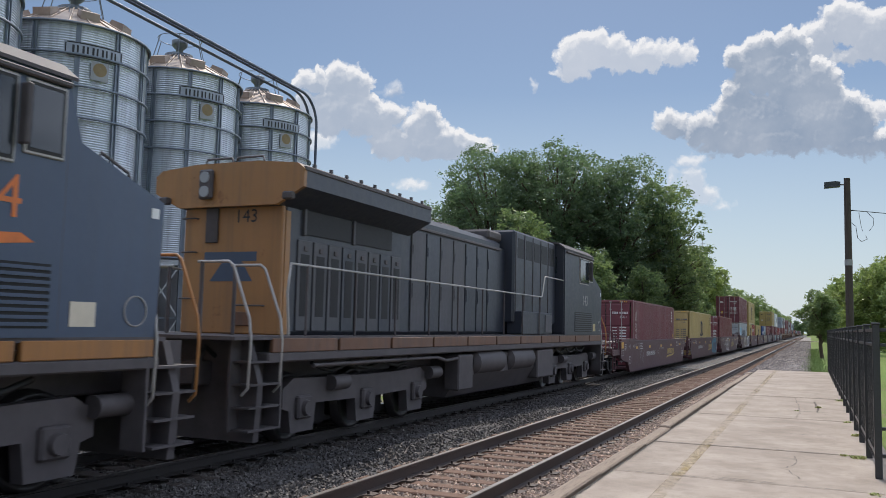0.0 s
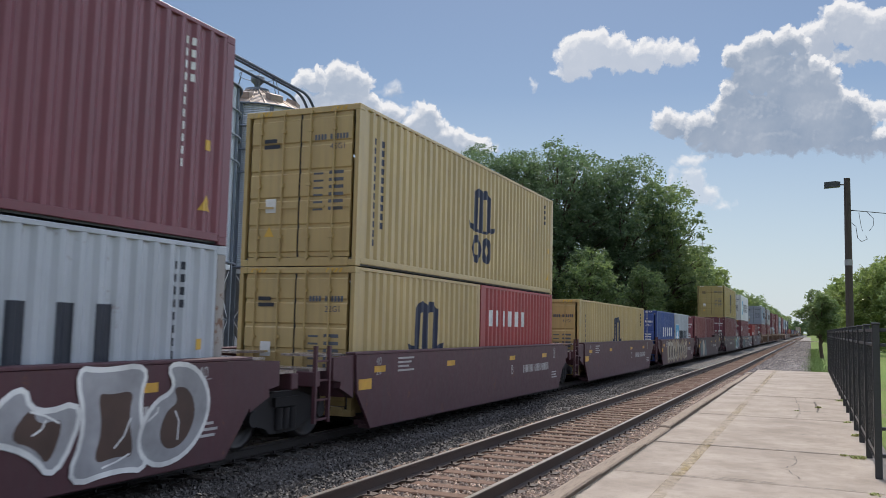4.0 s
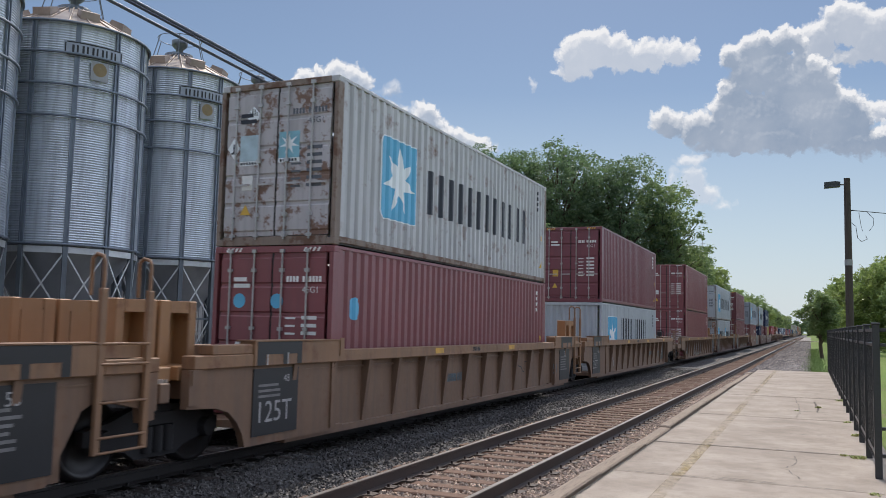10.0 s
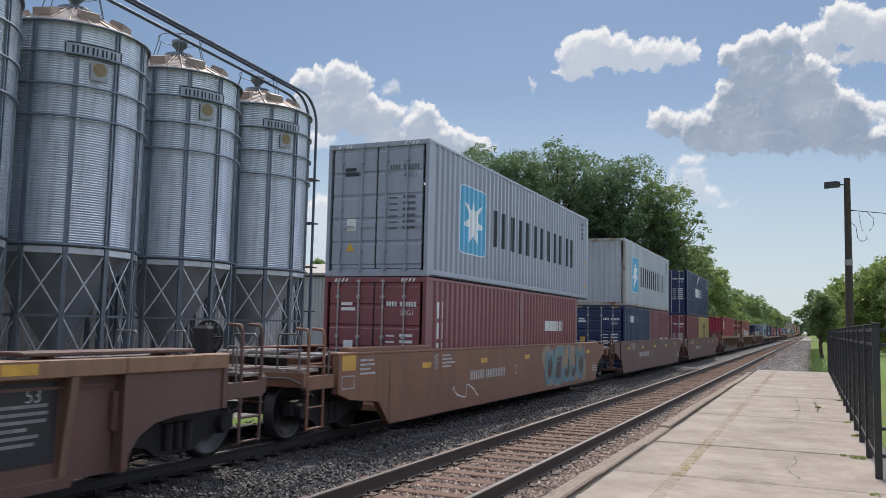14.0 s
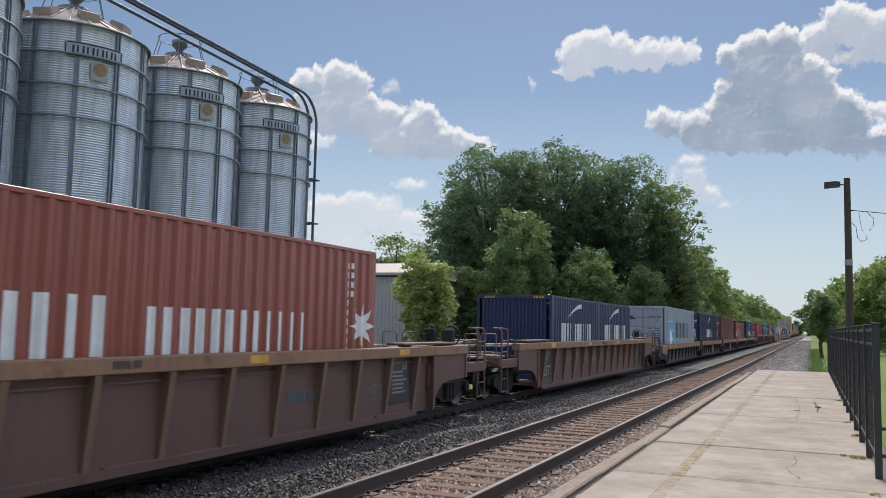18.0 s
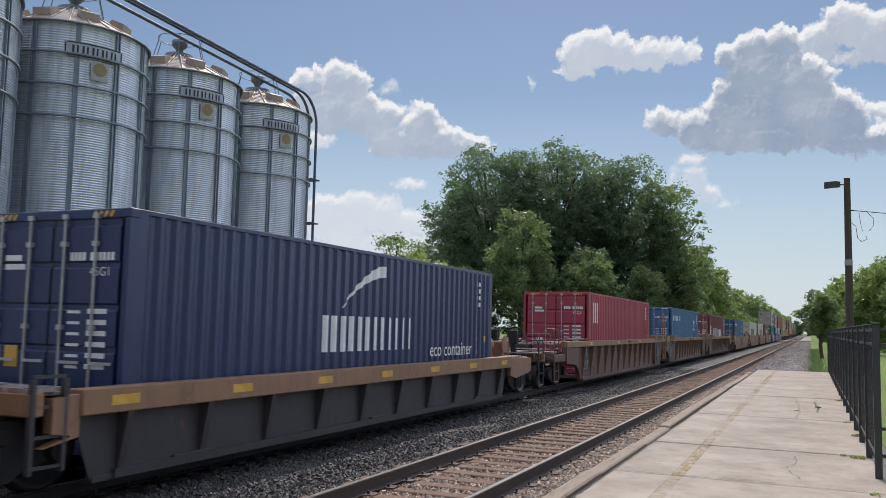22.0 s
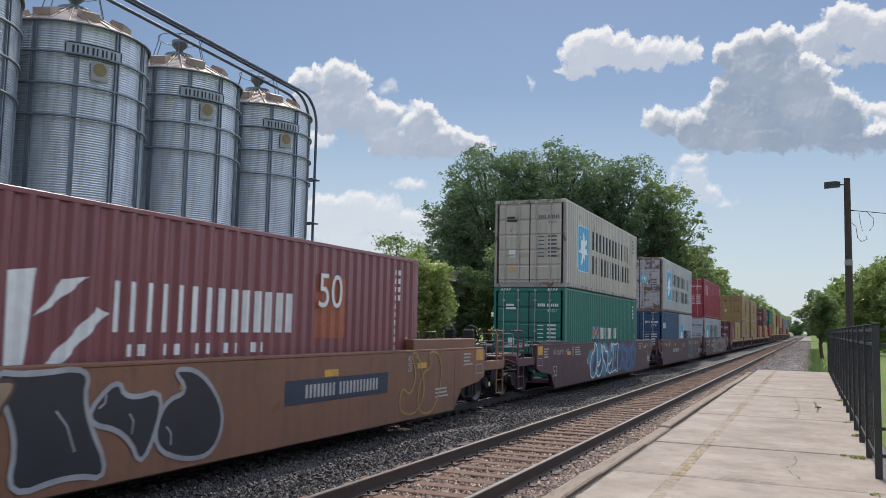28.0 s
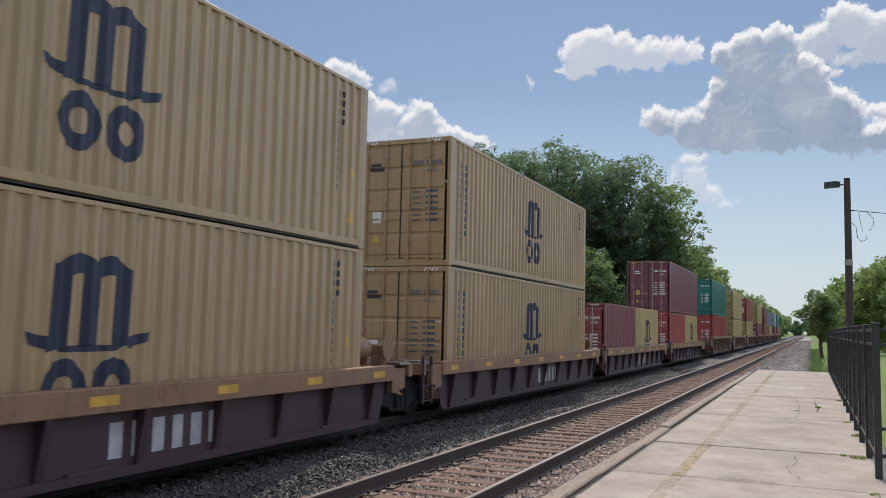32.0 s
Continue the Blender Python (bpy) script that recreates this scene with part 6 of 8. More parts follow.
def end_rail():
    return Geo().tube([(-0.2, 0, 1.12), (-0.2, 0, 1.62), (-0.17, 0, 1.67), (0.17, 0, 1.67), (0.2, 0, 1.62), (0.2, 0, 1.12)], 0.016, 6)


def brake_wheel():
    g = Geo().tube([(0.23 * math.cos(0.4 * i), 0, 1.62 + 0.23 * math.sin(0.4 * i)) for i in range(17)], 0.02, 6)
    for a in (0.0, 1.05, 2.1):
        g.tube([(0.23 * math.cos(a), 0, 1.62 + 0.23 * math.sin(a)), (-0.23 * math.cos(a), 0, 1.62 - 0.23 * math.sin(a))], 0.012, 5)
    return g.bev(-0.13, 0.13, 0.03, 0.25, 1.36, 1.78, 0.04).bev(-0.07, 0.07, 0.06, 0.2, 1.06, 1.38, 0.02)


def steps(ln, top):
    g = Geo()
    y0 = -ln + 0.05
    for y in (y0, y0 + 0.4):
        g.box(OUT - 0.10, OUT - 0.04, y - 0.025, y + 0.025, 0.3, top + 0.12)
    for z in (0.34, 0.64, 0.94, 1.24):
        g.box(OUT - 0.085, OUT - 0.06, y0, y0 + 0.4, z, z + 0.035)
    return g


def coupler():
    return Geo().bev(-0.12, 0.12, -0.35, 0.3, 0.74, 0.98, 0.03).bev(-0.2, 0.14, -0.52, -0.3, 0.7, 1.02, 0.05).tube([(0.35, 0.1, 0.85), (0.38, -0.15, 0.5), (0.3, -0.45, 0.42), (0.2, -0.6, 0.5)], 0.035, 6)


# the train: place of the load along it, load length, car number, style, car colour, half-length of the well
E = 12.19
UNITS = [
    (37.78, E, 1, "smooth", "maroon", 8.2), (57.37, E, 1, "smooth", "maroon", 8.2), (77.01, E, 1, "smooth", "maroon", 8.2),
    (98.76, E, 2, "smooth", "maroon", 6.45), (114.49, E, 2, "smooth", "maroon", 6.45), (130.03, E, 2, "smooth", "maroon", 6.45), (145.91, E, 2, "smooth", "maroon", 6.45), (161.49, E, 2, "smooth", "dark", 6.45),
    (183.57, E, 3, "smooth", "dark", 8.2), (203.15, E, 3, "smooth", "dark", 8.2), (222.6, E, 3, "smooth", "dark", 8.2),
    (246.58, E, 4, "ribs", "tan", 8.2), (266.35, E, 4, "ribs", "tan", 8.2), (285.97, E, 4, "ribs", "tan", 8.2),
    (309.57, E, 5, "ribs", "tan", 8.2), (329.22, E, 5, "ribs", "brown", 8.2), (349.05, E, 5, "ribs", "brown", 8.2),
    (371.84, E, 6, "smooth", "orange", 8.2), (392.08, E, 6, "smooth", "brown", 8.2), (412.0, E, 6, "smooth", "brown", 8.2),
    (435.78, E, 7, "ribs", "brown", 8.2), (459.35, E, 8, "ribs", "brown", 8.2), (482.95, E, 9, "ribs", "brown", 8.2),
    (505.0, E, 10, "low", "grey", 6.9), (520.61, E, 10, "low", "grey", 6.9), (536.35, E, 10, "low", "grey", 6.9), (552.07, E, 10, "low", "grey", 6.9), (567.54, E, 10, "low", "grey", 6.9),
    (589.73, E, 11, "ribs", "brown", 8.2), (609.37, E, 11, "ribs", "brown", 8.2), (629.05, E, 11, "ribs", "brown", 8.2), (652.67, E, 12, "smooth", "orange", 8.2),
    (675.61, 13.72, 13, "smooth", "orange", 8.2), (695.43, 13.72, 13, "smooth", "orange", 8.2), (714.95, 13.72, 13, "smooth", "orange", 8.2),
    (739.79, E, 14, "smooth", "maroon", 8.2), (759.29, E, 14, "smooth", "maroon", 8.2), (778.86, E, 14, "smooth", "maroon", 8.2),
    (800.76, E, 15, "low", "dark", 6.9), (816.4, E, 15, "low", "dark", 6.9), (832.44, E, 15, "low", "dark", 6.9), (847.84, E, 15, "low", "dark", 6.9), (864.27, E, 15, "low", "dark", 6.9),
]
FAR_START = 886.6
for k in range(8):
    UNITS.append((FAR_START + 19.6 * k + 3.6 * (k // 3), E, 16 + k // 3, "ribs", "brown", 8.2))
HC, ST = 2.896, 2.591
B0 = 0.2576
TW = 6.06


def pair(s, a, b, la="", lb="", da=True):
    container(s, B0, TW, ST, a, la, da)
    container(s + 6.13, B0, TW, ST, b, lb)


def forty(s, color, logo="", door=True, base=B0, H=HC, near=True):
    container(s, base, 12.19, H, color, logo, door, False, near)


T1 = B0 + HC + 0.012    # top tier on a high box
T2 = B0 + ST + 0.012    # top tier on standard boxes
u = [q[0] for q in UNITS]
forty(u[0], "maroon", "col:3")
forty(u[1], "yellow", "m")
forty(u[2], "brownred", "col:1")
forty(u[3], "ltgrey", "star", H=ST)
forty(u[3], "maroon", "plain", True, T2)
pair(u[4], "yellow", "red", "m", "word:0.1:0.6:1.6:0.4:3")
forty(u[4], "yellow", "m", True, T2)
forty(u[5], "yellow", "m", H=ST)
pair(u[6], "blue", "ltgrey", "word:0.32:0.85:1.25:0.5:8", "star")
pair(u[7], "brownred", "maroon", "", "col:5")
forty(u[8], "maroon", "col:3")
forty(u[8], "olive", "m", True, T1)
forty(u[9], "maroon", "word:0.06:0.2:1.7:0.6:4")
container(u[9], T1, 12.19, HC, "white", "star", True, True)
pair(u[10], "red", "maroon", "flag", "col:5")
forty(u[11], "brownred", "col:6")
forty(u[11], "grey", "star", True, T1)
forty(u[12], "brownred", "disc")
forty(u[12], "rusty", "star", True, T1)
forty(u[13], "ltgrey", "star:low", False, H=ST)
forty(u[13], "maroon", "plain", True, T2)
forty(u[14], "brownred", "col:6")
forty(u[14], "brownred", "col:6", True, T1)
pair(u[15], "ltgrey", "ltgrey", "star", "star")
container(u[15] - 0.76, T2, 13.72, HC, "ltgrey", "star")
forty(u[16], "maroon", "col:3")
forty(u[16], "maroon", "col:3", True, T1)
pair(u[17], "brownred", "brownred", "col:3", "word:0.4:0.75:1.5:0.3:4")
container(u[17], T2, 13.72, HC, "grey", "star")
pair(u[18], "navy", "maroon", "word:0.1:0.5:1.9:0.3:5", "word:0.5:0.9:0.9:0.3:5")
forty(u[18], "ltgrey", "star", False, T2)
pair(u[19], "maroon", "olive", "", "m")
forty(u[19], "navy", "wave:hi", True, T2)
forty(u[20], "crimson", "word:0.05:0.12:1.8:0.75:3", False)
forty(u[21], "orange", "leaf")
pair(u[22], "navy", "navy", "wave:hi", "wave:hi", False)
forty(u[23], "grey", "star:low")
forty(u[24], "navy", "wave")
forty(u[25], "maroon", "col:6")
pair(u[26], "red", "maroon", "flag", "col:3")
forty(u[27], "navy", "wave")
forty(u[28], "crimson", "word:0.05:0.12:1.8:0.75:3")
forty(u[29], "steel", "crest")
forty(u[30], "maroon", "leaf")
forty(u[31], "steel", "crest")
container(u[32], B0, 13.72, HC, "offwhite", "word:0.3:0.72:1.1:0.95:6:b")
container(u[33], B0, 13.72, HC, "offwhite", "word:0.3:0.72:1.1:0.95:6:b")
container(u[34], B0, 13.72, HC, "brownred", "swash")
forty(u[35], "green", "word:0.387:0.655:1.22:0.42:13")
forty(u[35], "cream", "star:two", True, T1)
pair(u[36], "teal", "ltgrey", "word:0.05:0.2:1.7:0.3:3", "star")
forty(u[36], "rusty", "star:two", True, T2)
forty(u[37], "ltgrey", "star:low", H=ST)
forty(u[37], "crimson", "word:0.08:0.17:1.7:0.8:3", True, T2)
pair(u[38], "maroon", "yellow", "m", "m")
forty(u[39], "sand", "m")
forty(u[39], "sand", "m", True, T1)
forty(u[40], "sand", "m")
forty(u[40], "sand", "m", True, T1)
pair(u[41], "brownred", "yellow", "", "m")
pair(u[42], "red", "yellow", "", "m")
forty(u[42], "maroon", "", True, T2)
for k in range(8):
    lo, hi = [("red", "green"), ("yellow", "yellow"), ("olive", "orange"), ("brownred", "olive"), ("orange", "brownred"), ("olive", ""), ("maroon", "grey")][k % 7]
    forty(u[43 + k], lo, "", near=False)
    if hi:
        forty(u[43 + k], hi, "", True, T1, near=False)

centers = [q[0] + q[1] / 2 for q in UNITS]
for i, (s, L, car, style, color, hw) in enumerate(UNITS):
    c = centers[i]
    art_n = i > 0 and UNITS[i - 1][2] == car
    art_f = i + 1 < len(UNITS) and UNITS[i + 1][2] == car
    if art_n:
        mid = (centers[i - 1] + UNITS[i - 1][5] + c - hw) / 2
        near, nt = (c - hw) - mid - 0.2, mid
    else:
        mid = (centers[i - 1] + UNITS[i - 1][5] + c - hw) / 2 if i else c - hw - 3.6
        near = (c - hw) - mid - 0.45
        nt = mid + 1.85
    if art_f:
        mid = (c + hw + centers[i + 1] - UNITS[i + 1][5]) / 2
        far, ft = mid - (c + hw) - 0.2, None
    else:
        mid = (c + hw + centers[i + 1] - UNITS[i + 1][5]) / 2 if i + 1 < len(UNITS) else c + hw + 3.6
        far = mid - (c + hw) - 0.45
        ft = mid - 1.85
    well_unit(c, hw, style, color, max(0.5, near), max(0.5, far), nt, ft, i < 43)

# ---------------------------------------------------------------- lettering and graffiti on the cars
def lettering(parent, body, size, x, y, z, mat, name="lettering"):
    """Reads along +y on a side that faces +x."""
    return put(name, text_mesh(body, size), mat, parent, "", pose(x, y, z, 90, 0, 90))


def ribbon(g, pts, w, x):
    pts = [Vector((p[0], p[1])) for p in pts]
    v = []
    for i, p in enumerate(pts):
        d = (pts[min(i + 1, len(pts) - 1)] - pts[max(i - 1, 0)])
        n = Vector((-d.y, d.x)).normalized() * w / 2
        v += [(x, p.x + n.x, p.y + n.y), (x, p.x - n.x, p.y - n.y)]
    g.add(v, [(2 * i, 2 * i + 2, 2 * i + 3, 2 * i + 1) for i in range(len(pts) - 1)])


def blob(cy, cz, ry, rz, rng, n=22):
    ph = [rng.uniform(0, 6.28) for _ in range(3)]
    out = []
    for i in range(n):
        a = 2 * math.pi * i / n
        k = 1 + 0.22 * math.sin(2 * a + ph[0]) + 0.16 * math.sin(3 * a + ph[1]) + 0.08 * math.sin(5 * a + ph[2])
        out.append((cy + ry * k * math.cos(a), cz + rz * k * math.sin(a)))
    return out


SHAPES = [
    [(0, 0.55), (0.4, 1), (0.55, 0.68), (1, 0.75), (0.62, 0), (0.45, 0.38)], [(0, 0.1), (0.5, 0), (1, 0.3), (0.9, 0.9), (0.6, 1), (0.72, 0.55), (0.45, 0.32), (0.15, 0.42)],
    [(0, 0.3), (0.55, 0), (1, 0.45), (0.62, 1), (0.5, 0.68), (0.12, 0.82)], [(0, 0), (0.6, 0.14), (1, 0), (0.8, 0.6), (0.95, 1), (0.4, 0.86), (0.05, 1), (0.22, 0.5)],
    [(0, 0.2), (0.3, 0), (0.75, 0.08), (1, 0.5), (0.75, 0.95), (0.32, 1), (0.5, 0.72), (0.15, 0.62)], [(0.1, 0), (0.5, 0.18), (0.95, 0.05), (0.85, 0.5), (1, 0.95), (0.55, 0.82), (0.2, 1), (0, 0.5)]]


def rounded(pts, times=2):
    """Cuts the corners of a closed outline."""
    for _ in range(times):
        out = []
        for (a, b), (c, d) in zip(pts, pts[1:] + pts[:1]):
            out += [(0.75 * a + 0.25 * c, 0.75 * b + 0.25 * d), (0.25 * a + 0.75 * c, 0.25 * b + 0.75 * d)]
        pts = out
    return pts


def graffiti(car, x, y0, y1, z0, z1, fill, line, seed, back=None):
    """Sprayed swollen shapes with outlines; no letters."""
    rng = random.Random(seed)
    n = max(2, int((y1 - y0) / 0.85))
    zc, rz = (z0 + z1) / 2, (z1 - z0) / 2
    if back:
        for i in range(n):
            g = Geo()
            b = blob(y0 + (y1 - y0) * (i + 0.5) / n, zc, (y1 - y0) / n * 0.75, rz * 0.95, rng)
            g.add([(x + 0.0005 * i, a, max(z0, min(z1, c))) for a, c in b], [tuple(range(len(b)))])
            part("graffiti_ground", g, back, car, "sprayed colour patch")
    o = Geo()
    w = (y1 - y0) / n
    for i in range(n):
        sh = SHAPES[rng.randrange(len(SHAPES))]
        skew, lift, tall = rng.uniform(-0.25, 0.25), rng.uniform(-0.05, 0.05), rng.uniform(0.8, 0.98)
        b = []
        for a, c in sh:
            a, c = a + rng.uniform(-0.06, 0.06) + skew * (c - 0.5), c + rng.uniform(-0.05, 0.05)
            b.append((y0 + w * (i - 0.14 + 1.30 * a), max(z0, min(z1, zc + lift + 2.3 * rz * tall * (c - 0.5)))))
        b = rounded(b)
        xo = x + 0.0065 + 0.0007 * i
        if fill:
            part("graffiti_shape", Geo().add([(xo - 0.0003, a, c) for a, c in b], [tuple(range(len(b)))]), fill, car, "sprayed swollen shape")
        ribbon(o, b + b[:2], 0.06 if line in (SP["white"], SP["silver"]) else 0.04, xo)
        if fill and fill is not SP["black"]:
            my, mz = sum(p[0] for p in b) / len(b), sum(p[1] for p in b) / len(b)
            inner = [(my + 0.5 * (p[0] - my) + 0.05, mz + 0.62 * (p[1] - mz) - 0.06) for p in b]
            part("graffiti_shade", Geo().add([(xo + 0.0002, p, q) for p, q in inner], [tuple(range(len(inner)))]), SP["purple"] if fill in (SP["bluedk"], SP["cyan"], SP["teal"], SP["greyblue"]) else SP["umber"], car, "dark sprayed inner shape")
        for _ in range(2 if fill else 1):
            p, q = rng.choice(b), rng.choice(b)
            ribbon(o, [(p[0] * 0.75 + q[0] * 0.25, p[1] * 0.75 + q[1] * 0.25), (p[0] * 0.5 + q[0] * 0.5 + 0.05, (p[1] + q[1]) / 2), (p[0] * 0.35 + q[0] * 0.65, p[1] * 0.35 + q[1] * 0.65)], 0.022, xo + 0.0005)
    part("graffiti_outline", o, line, car, "sprayed outlines")


def scribble(car, x, y0, y1, z0, z1, line, seed, w=0.028):
    """A quick sprayed tag: one looping stroke."""
    rng = random.Random(seed)
    n = int((y1 - y0) / 0.09)
    pts = []
    for i in range(n):
        t = i / n
        pts.append((y0 + (y1 - y0) * t + 0.12 * math.sin(9 * t * (y1 - y0) + seed), (z0 + z1) / 2 + (z1 - z0) / 2 * math.sin(7.3 * t * (y1 - y0) + rng.uniform(-0.5, 0.5)) * rng.uniform(0.6, 1.0)))
    g = Geo()
    ribbon(g, pts, w, x)
    part("sprayed_tag", g, line, car, "thin sprayed scribble")


def spray(name, c):
    return plain("spray_" + name, c, 0.6, 0.0, 0.4, 2.5, 0.05)


SP = {"silver": spray("silver", (0.30, 0.30, 0.31)), "cream": spray("cream", (0.40, 0.34, 0.26)), "teal": spray("teal", (0.05, 0.26, 0.26)), "cyan": spray("cyan", (0.05, 0.19, 0.27)), "black": spray("black", (0.02, 0.02, 0.024)),
      "white": spray("white", (0.68, 0.68, 0.66)), "tan": spray("tan", (0.28, 0.20, 0.13)), "greyblue": spray("grey_blue", (0.10, 0.14, 0.16)), "pink": spray("pink", (0.42, 0.14, 0.17)), "gold": spray("gold", (0.40, 0.28, 0.08)), "umber": spray("umber", (0.07, 0.04, 0.03)), "moss": spray("moss", (0.13, 0.14, 0.05)), "ash": spray("ash_grey", (0.20, 0.185, 0.175)), "navy": spray("navy", (0.02, 0.03, 0.055)), "purple": spray("dark_purple", (0.035, 0.03, 0.075)), "palegreen": spray("pale_grey_green", (0.13, 0.19, 0.185)), "pinkgrey": spray("pink_grey", (0.30, 0.21, 0.21)), "bluedk": spray("blue", (0.045, 0.085, 0.18))}


def small_bars(car, x, y, z, rows, w, mat, seed=0):
    g = Geo()
    rng = random.Random(seed)
    for i in range(rows):
        g.box(x - 0.002, x, y, y + w * rng.uniform(0.6, 1.0), z - 0.075 * i, z - 0.075 * i + 0.035)
    tagged(part("stencil_text", g, mat, car), "small plain stencil bars", kind="stuff")


def word_plates(car, x, y, z, n, h, mat, w=None):
    """A reporting mark as plain upright bars."""
    w = w or h * 0.62
    g = Geo()
    for i in range(n):
        a = y + i * w * 1.22 + (w * 0.5 if i > 3 else 0)
        g.box(x - 0.002, x, a, a + w * 0.36, z, z + h)
        g.box(x - 0.002, x, a + w * 0.62, a + w * 0.95, z, z + h)
    tagged(part("painted_mark", g, mat, car), "row of plain bars", kind="stuff")


REFLECT = shared("reflector", lambda: Geo().box(-0.002, 0.0, -0.21, 0.21, -0.055, 0.055))


def reflectors(car, x, z, ys):
    for y in ys:
        put("reflector", REFLECT, M_REFL, car, "yellow reflective strip", pose(x, y, z))


M_STEN = plain("dusty_white_stencil", (0.40, 0.385, 0.375), 0.6, 0.0, 0.35, 5.0)
M_DULL = plain("faded_stencil", (0.20, 0.19, 0.185), 0.65, 0.0, 0.4, 6.0)
M_REFL = plain("dusty_yellow_reflector", (0.58, 0.32, 0.045), 0.5, 0.0, 0.25, 5.0)
CARS = [t for t in MOVING if t[0].name.startswith("well_car")]
for i, (car, c, _) in enumerate(CARS[:43]):
    s, L, cn, style, color, hw = UNITS[i]
    X = OUT + 0.004
    if style == "smooth":
        red = color in ("maroon", "dark")
        big = hw > 7
        art_n = i > 0 and UNITS[i - 1][2] == cn
        art_f = UNITS[i + 1][2] == cn
        reflectors(car, X, 1.07, (-6.6, -3.4, -0.15, 3.15, 6.55) if big else (-5.6, -2.4, 1.6, 4.4))
        if i == 34:
            part("number_panel", Geo().box(X - 0.002, X + 0.002, 1.87, 5.09, 0.64, 1.0), SP["navy"], car, "dark blue painted panel")
            word_plates(car, X + 0.006, 2.4, 0.72, 10, 0.20, M_STEN, 0.185)
        else:
            word_plates(car, X, -4.25 if big else 2.5, 0.66, 10, 0.20, M_STEN, 0.185)
        lettering(car, "ABC"[i % 3], 0.34, X, -1.2 if big else 1.5, 0.66, M_STEN)
        if big and red:
            lettering(car, "WELL LD LMT 119 500", 0.13, X, -0.7, 0.90, M_STEN)
            lettering(car, "53", 0.46, X, -8.38, 0.42, M_STEN)
            for num, ya, yb in (("53", -8.4, 7.95), ("48", -7.5, 7.18), ("45", -6.95, 6.68)):
                for y in (ya, yb):
                    lettering(car, num, 0.19, X, y, 1.08, M_STEN)
                    part("tick", Geo().box(X - 0.002, X, y + 0.27, y + 0.30, 1.05, 1.24), M_STEN, car)
            lettering(car, "L 201-9", 0.12, X, 7.0, 0.80, M_STEN)
            small_bars(car, X, 7.15, 0.66, 3, 0.8, M_STEN, i + 50)
            small_bars(car, X, 5.15, 1.22, 4, 0.6, M_STEN, i + 90)
        for y in ((-6.25, 5.9) if big else (-5.75, 5.3)):
            lettering(car, "40", 0.20, X, y, 1.14, M_STEN)
            lettering(car, "20", 0.20, X, y, 0.97, M_STEN)
            part("tick", Geo().box(X - 0.002, X, y, y + 0.26, 1.115, 1.125), M_STEN, car)
        small_bars(car, X, hw - 1.0 if big else hw - 1.3, 0.55, 3, 0.7, M_STEN, i)
        small_bars(car, X, -5.85 if big else -4.9, 1.22, 4, 0.7, M_STEN, i + 120)
        for side_y, joined in ((-hw - 1.7, art_n), (hw + 1.25, art_f)):
            if not joined:
                part("yellow_plate", Geo().box(X - 0.002, X, side_y, side_y + 0.45, 1.08, 1.33), M_REFL, car, "square yellow plate")
                part("data_frame", Geo().box(X - 0.002, X, side_y, side_y + 0.42, 0.78, 0.80).box(X - 0.002, X, side_y, side_y + 0.42, 0.98, 1.0).box(X - 0.002, X, side_y, side_y + 0.02, 0.8, 0.98).box(X - 0.002, X, side_y + 0.4, side_y + 0.42, 0.8, 0.98), M_STEN, car, "thin white frame")
                small_bars(car, X, side_y + (0.6 if side_y < 0 else -0.75), 1.22, 4, 0.55, M_STEN, i + 7)
        if art_n and not big:
            part("yellow_plate", Geo().box(X - 0.002, X, -6.35, -5.9, 0.74, 0.92), M_REFL, car, "square yellow plate")
        if i in (0, 1, 2):
            lx = Geo()
            lx.add([(X, 1.5, 0.44), (X, 3.6, 0.50), (X, 4.5, 0.62), (X, 1.75, 0.54)], [(0, 1, 2, 3)])
            part("stripe", lx, SP["gold"], car, "gold slanted stripe")
            word_plates(car, X, 1.9, 0.62, 4, 0.27, SP["gold"], 0.5)
    elif style == "ribs":
        reflectors(car, X, 1.34, [-hw + 1.4 + (2 * hw - 2.8) * k / 3 for k in range(4)])
        XP = OUT - 0.158
        art_n = i > 0 and UNITS[i - 1][2] == cn
        art_f = UNITS[i + 1][2] == cn
        # at the articulated ends the black paint runs up over the raised chord
        wrap = lambda y0, y1: Geo().box(OUT + 0.014, OUT + 0.018, y0, y1, 1.40, 1.575).box(OUT + 0.014, OUT + 0.018, y0, y0 + 0.2, 1.25, 1.40).box(OUT + 0.014, OUT + 0.018, y0 + 0.62, y0 + 0.72, 1.25, 1.40).box(OUT + 0.014, OUT + 0.018, y1 - 0.12, y1, 1.25, 1.40)
        XP = OUT - 0.046 if art_n else OUT - 0.158
        na = -hw - 0.3 if art_n else -hw + 0.78
        part("stencil_panel", (wrap(na, na + 1.1) if art_n else Geo()).box(XP, XP + 0.012, na, na + (1.1 if art_n else 0.94), 0.28 if art_n else 0.38, 1.2), M_BLACKP, car, "black stencil panel")
        if art_n:
            part("tick", Geo().box(OUT + 0.018, OUT + 0.022, na + 0.22, na + 0.25, 1.25, 1.40).box(OUT + 0.018, OUT + 0.022, na + 0.72, na + 0.75, 1.25, 1.42), M_STEN, car)
            lettering(car, "48", 0.15, XP + 0.016, na + 0.72, 1.0, M_STEN)
        lettering(car, "125T" if i % 3 == 0 else "25T", 0.42, XP + 0.016, na + 0.06, 0.46, M_STEN)
        small_bars(car, XP + 0.016, na + 0.12, 0.95 if art_n else 1.08, 3, 0.6, M_DULL, i)
        XP = OUT - 0.046 if art_f else OUT - 0.158
        fa = hw - 1.33 if art_f else hw - 1.7
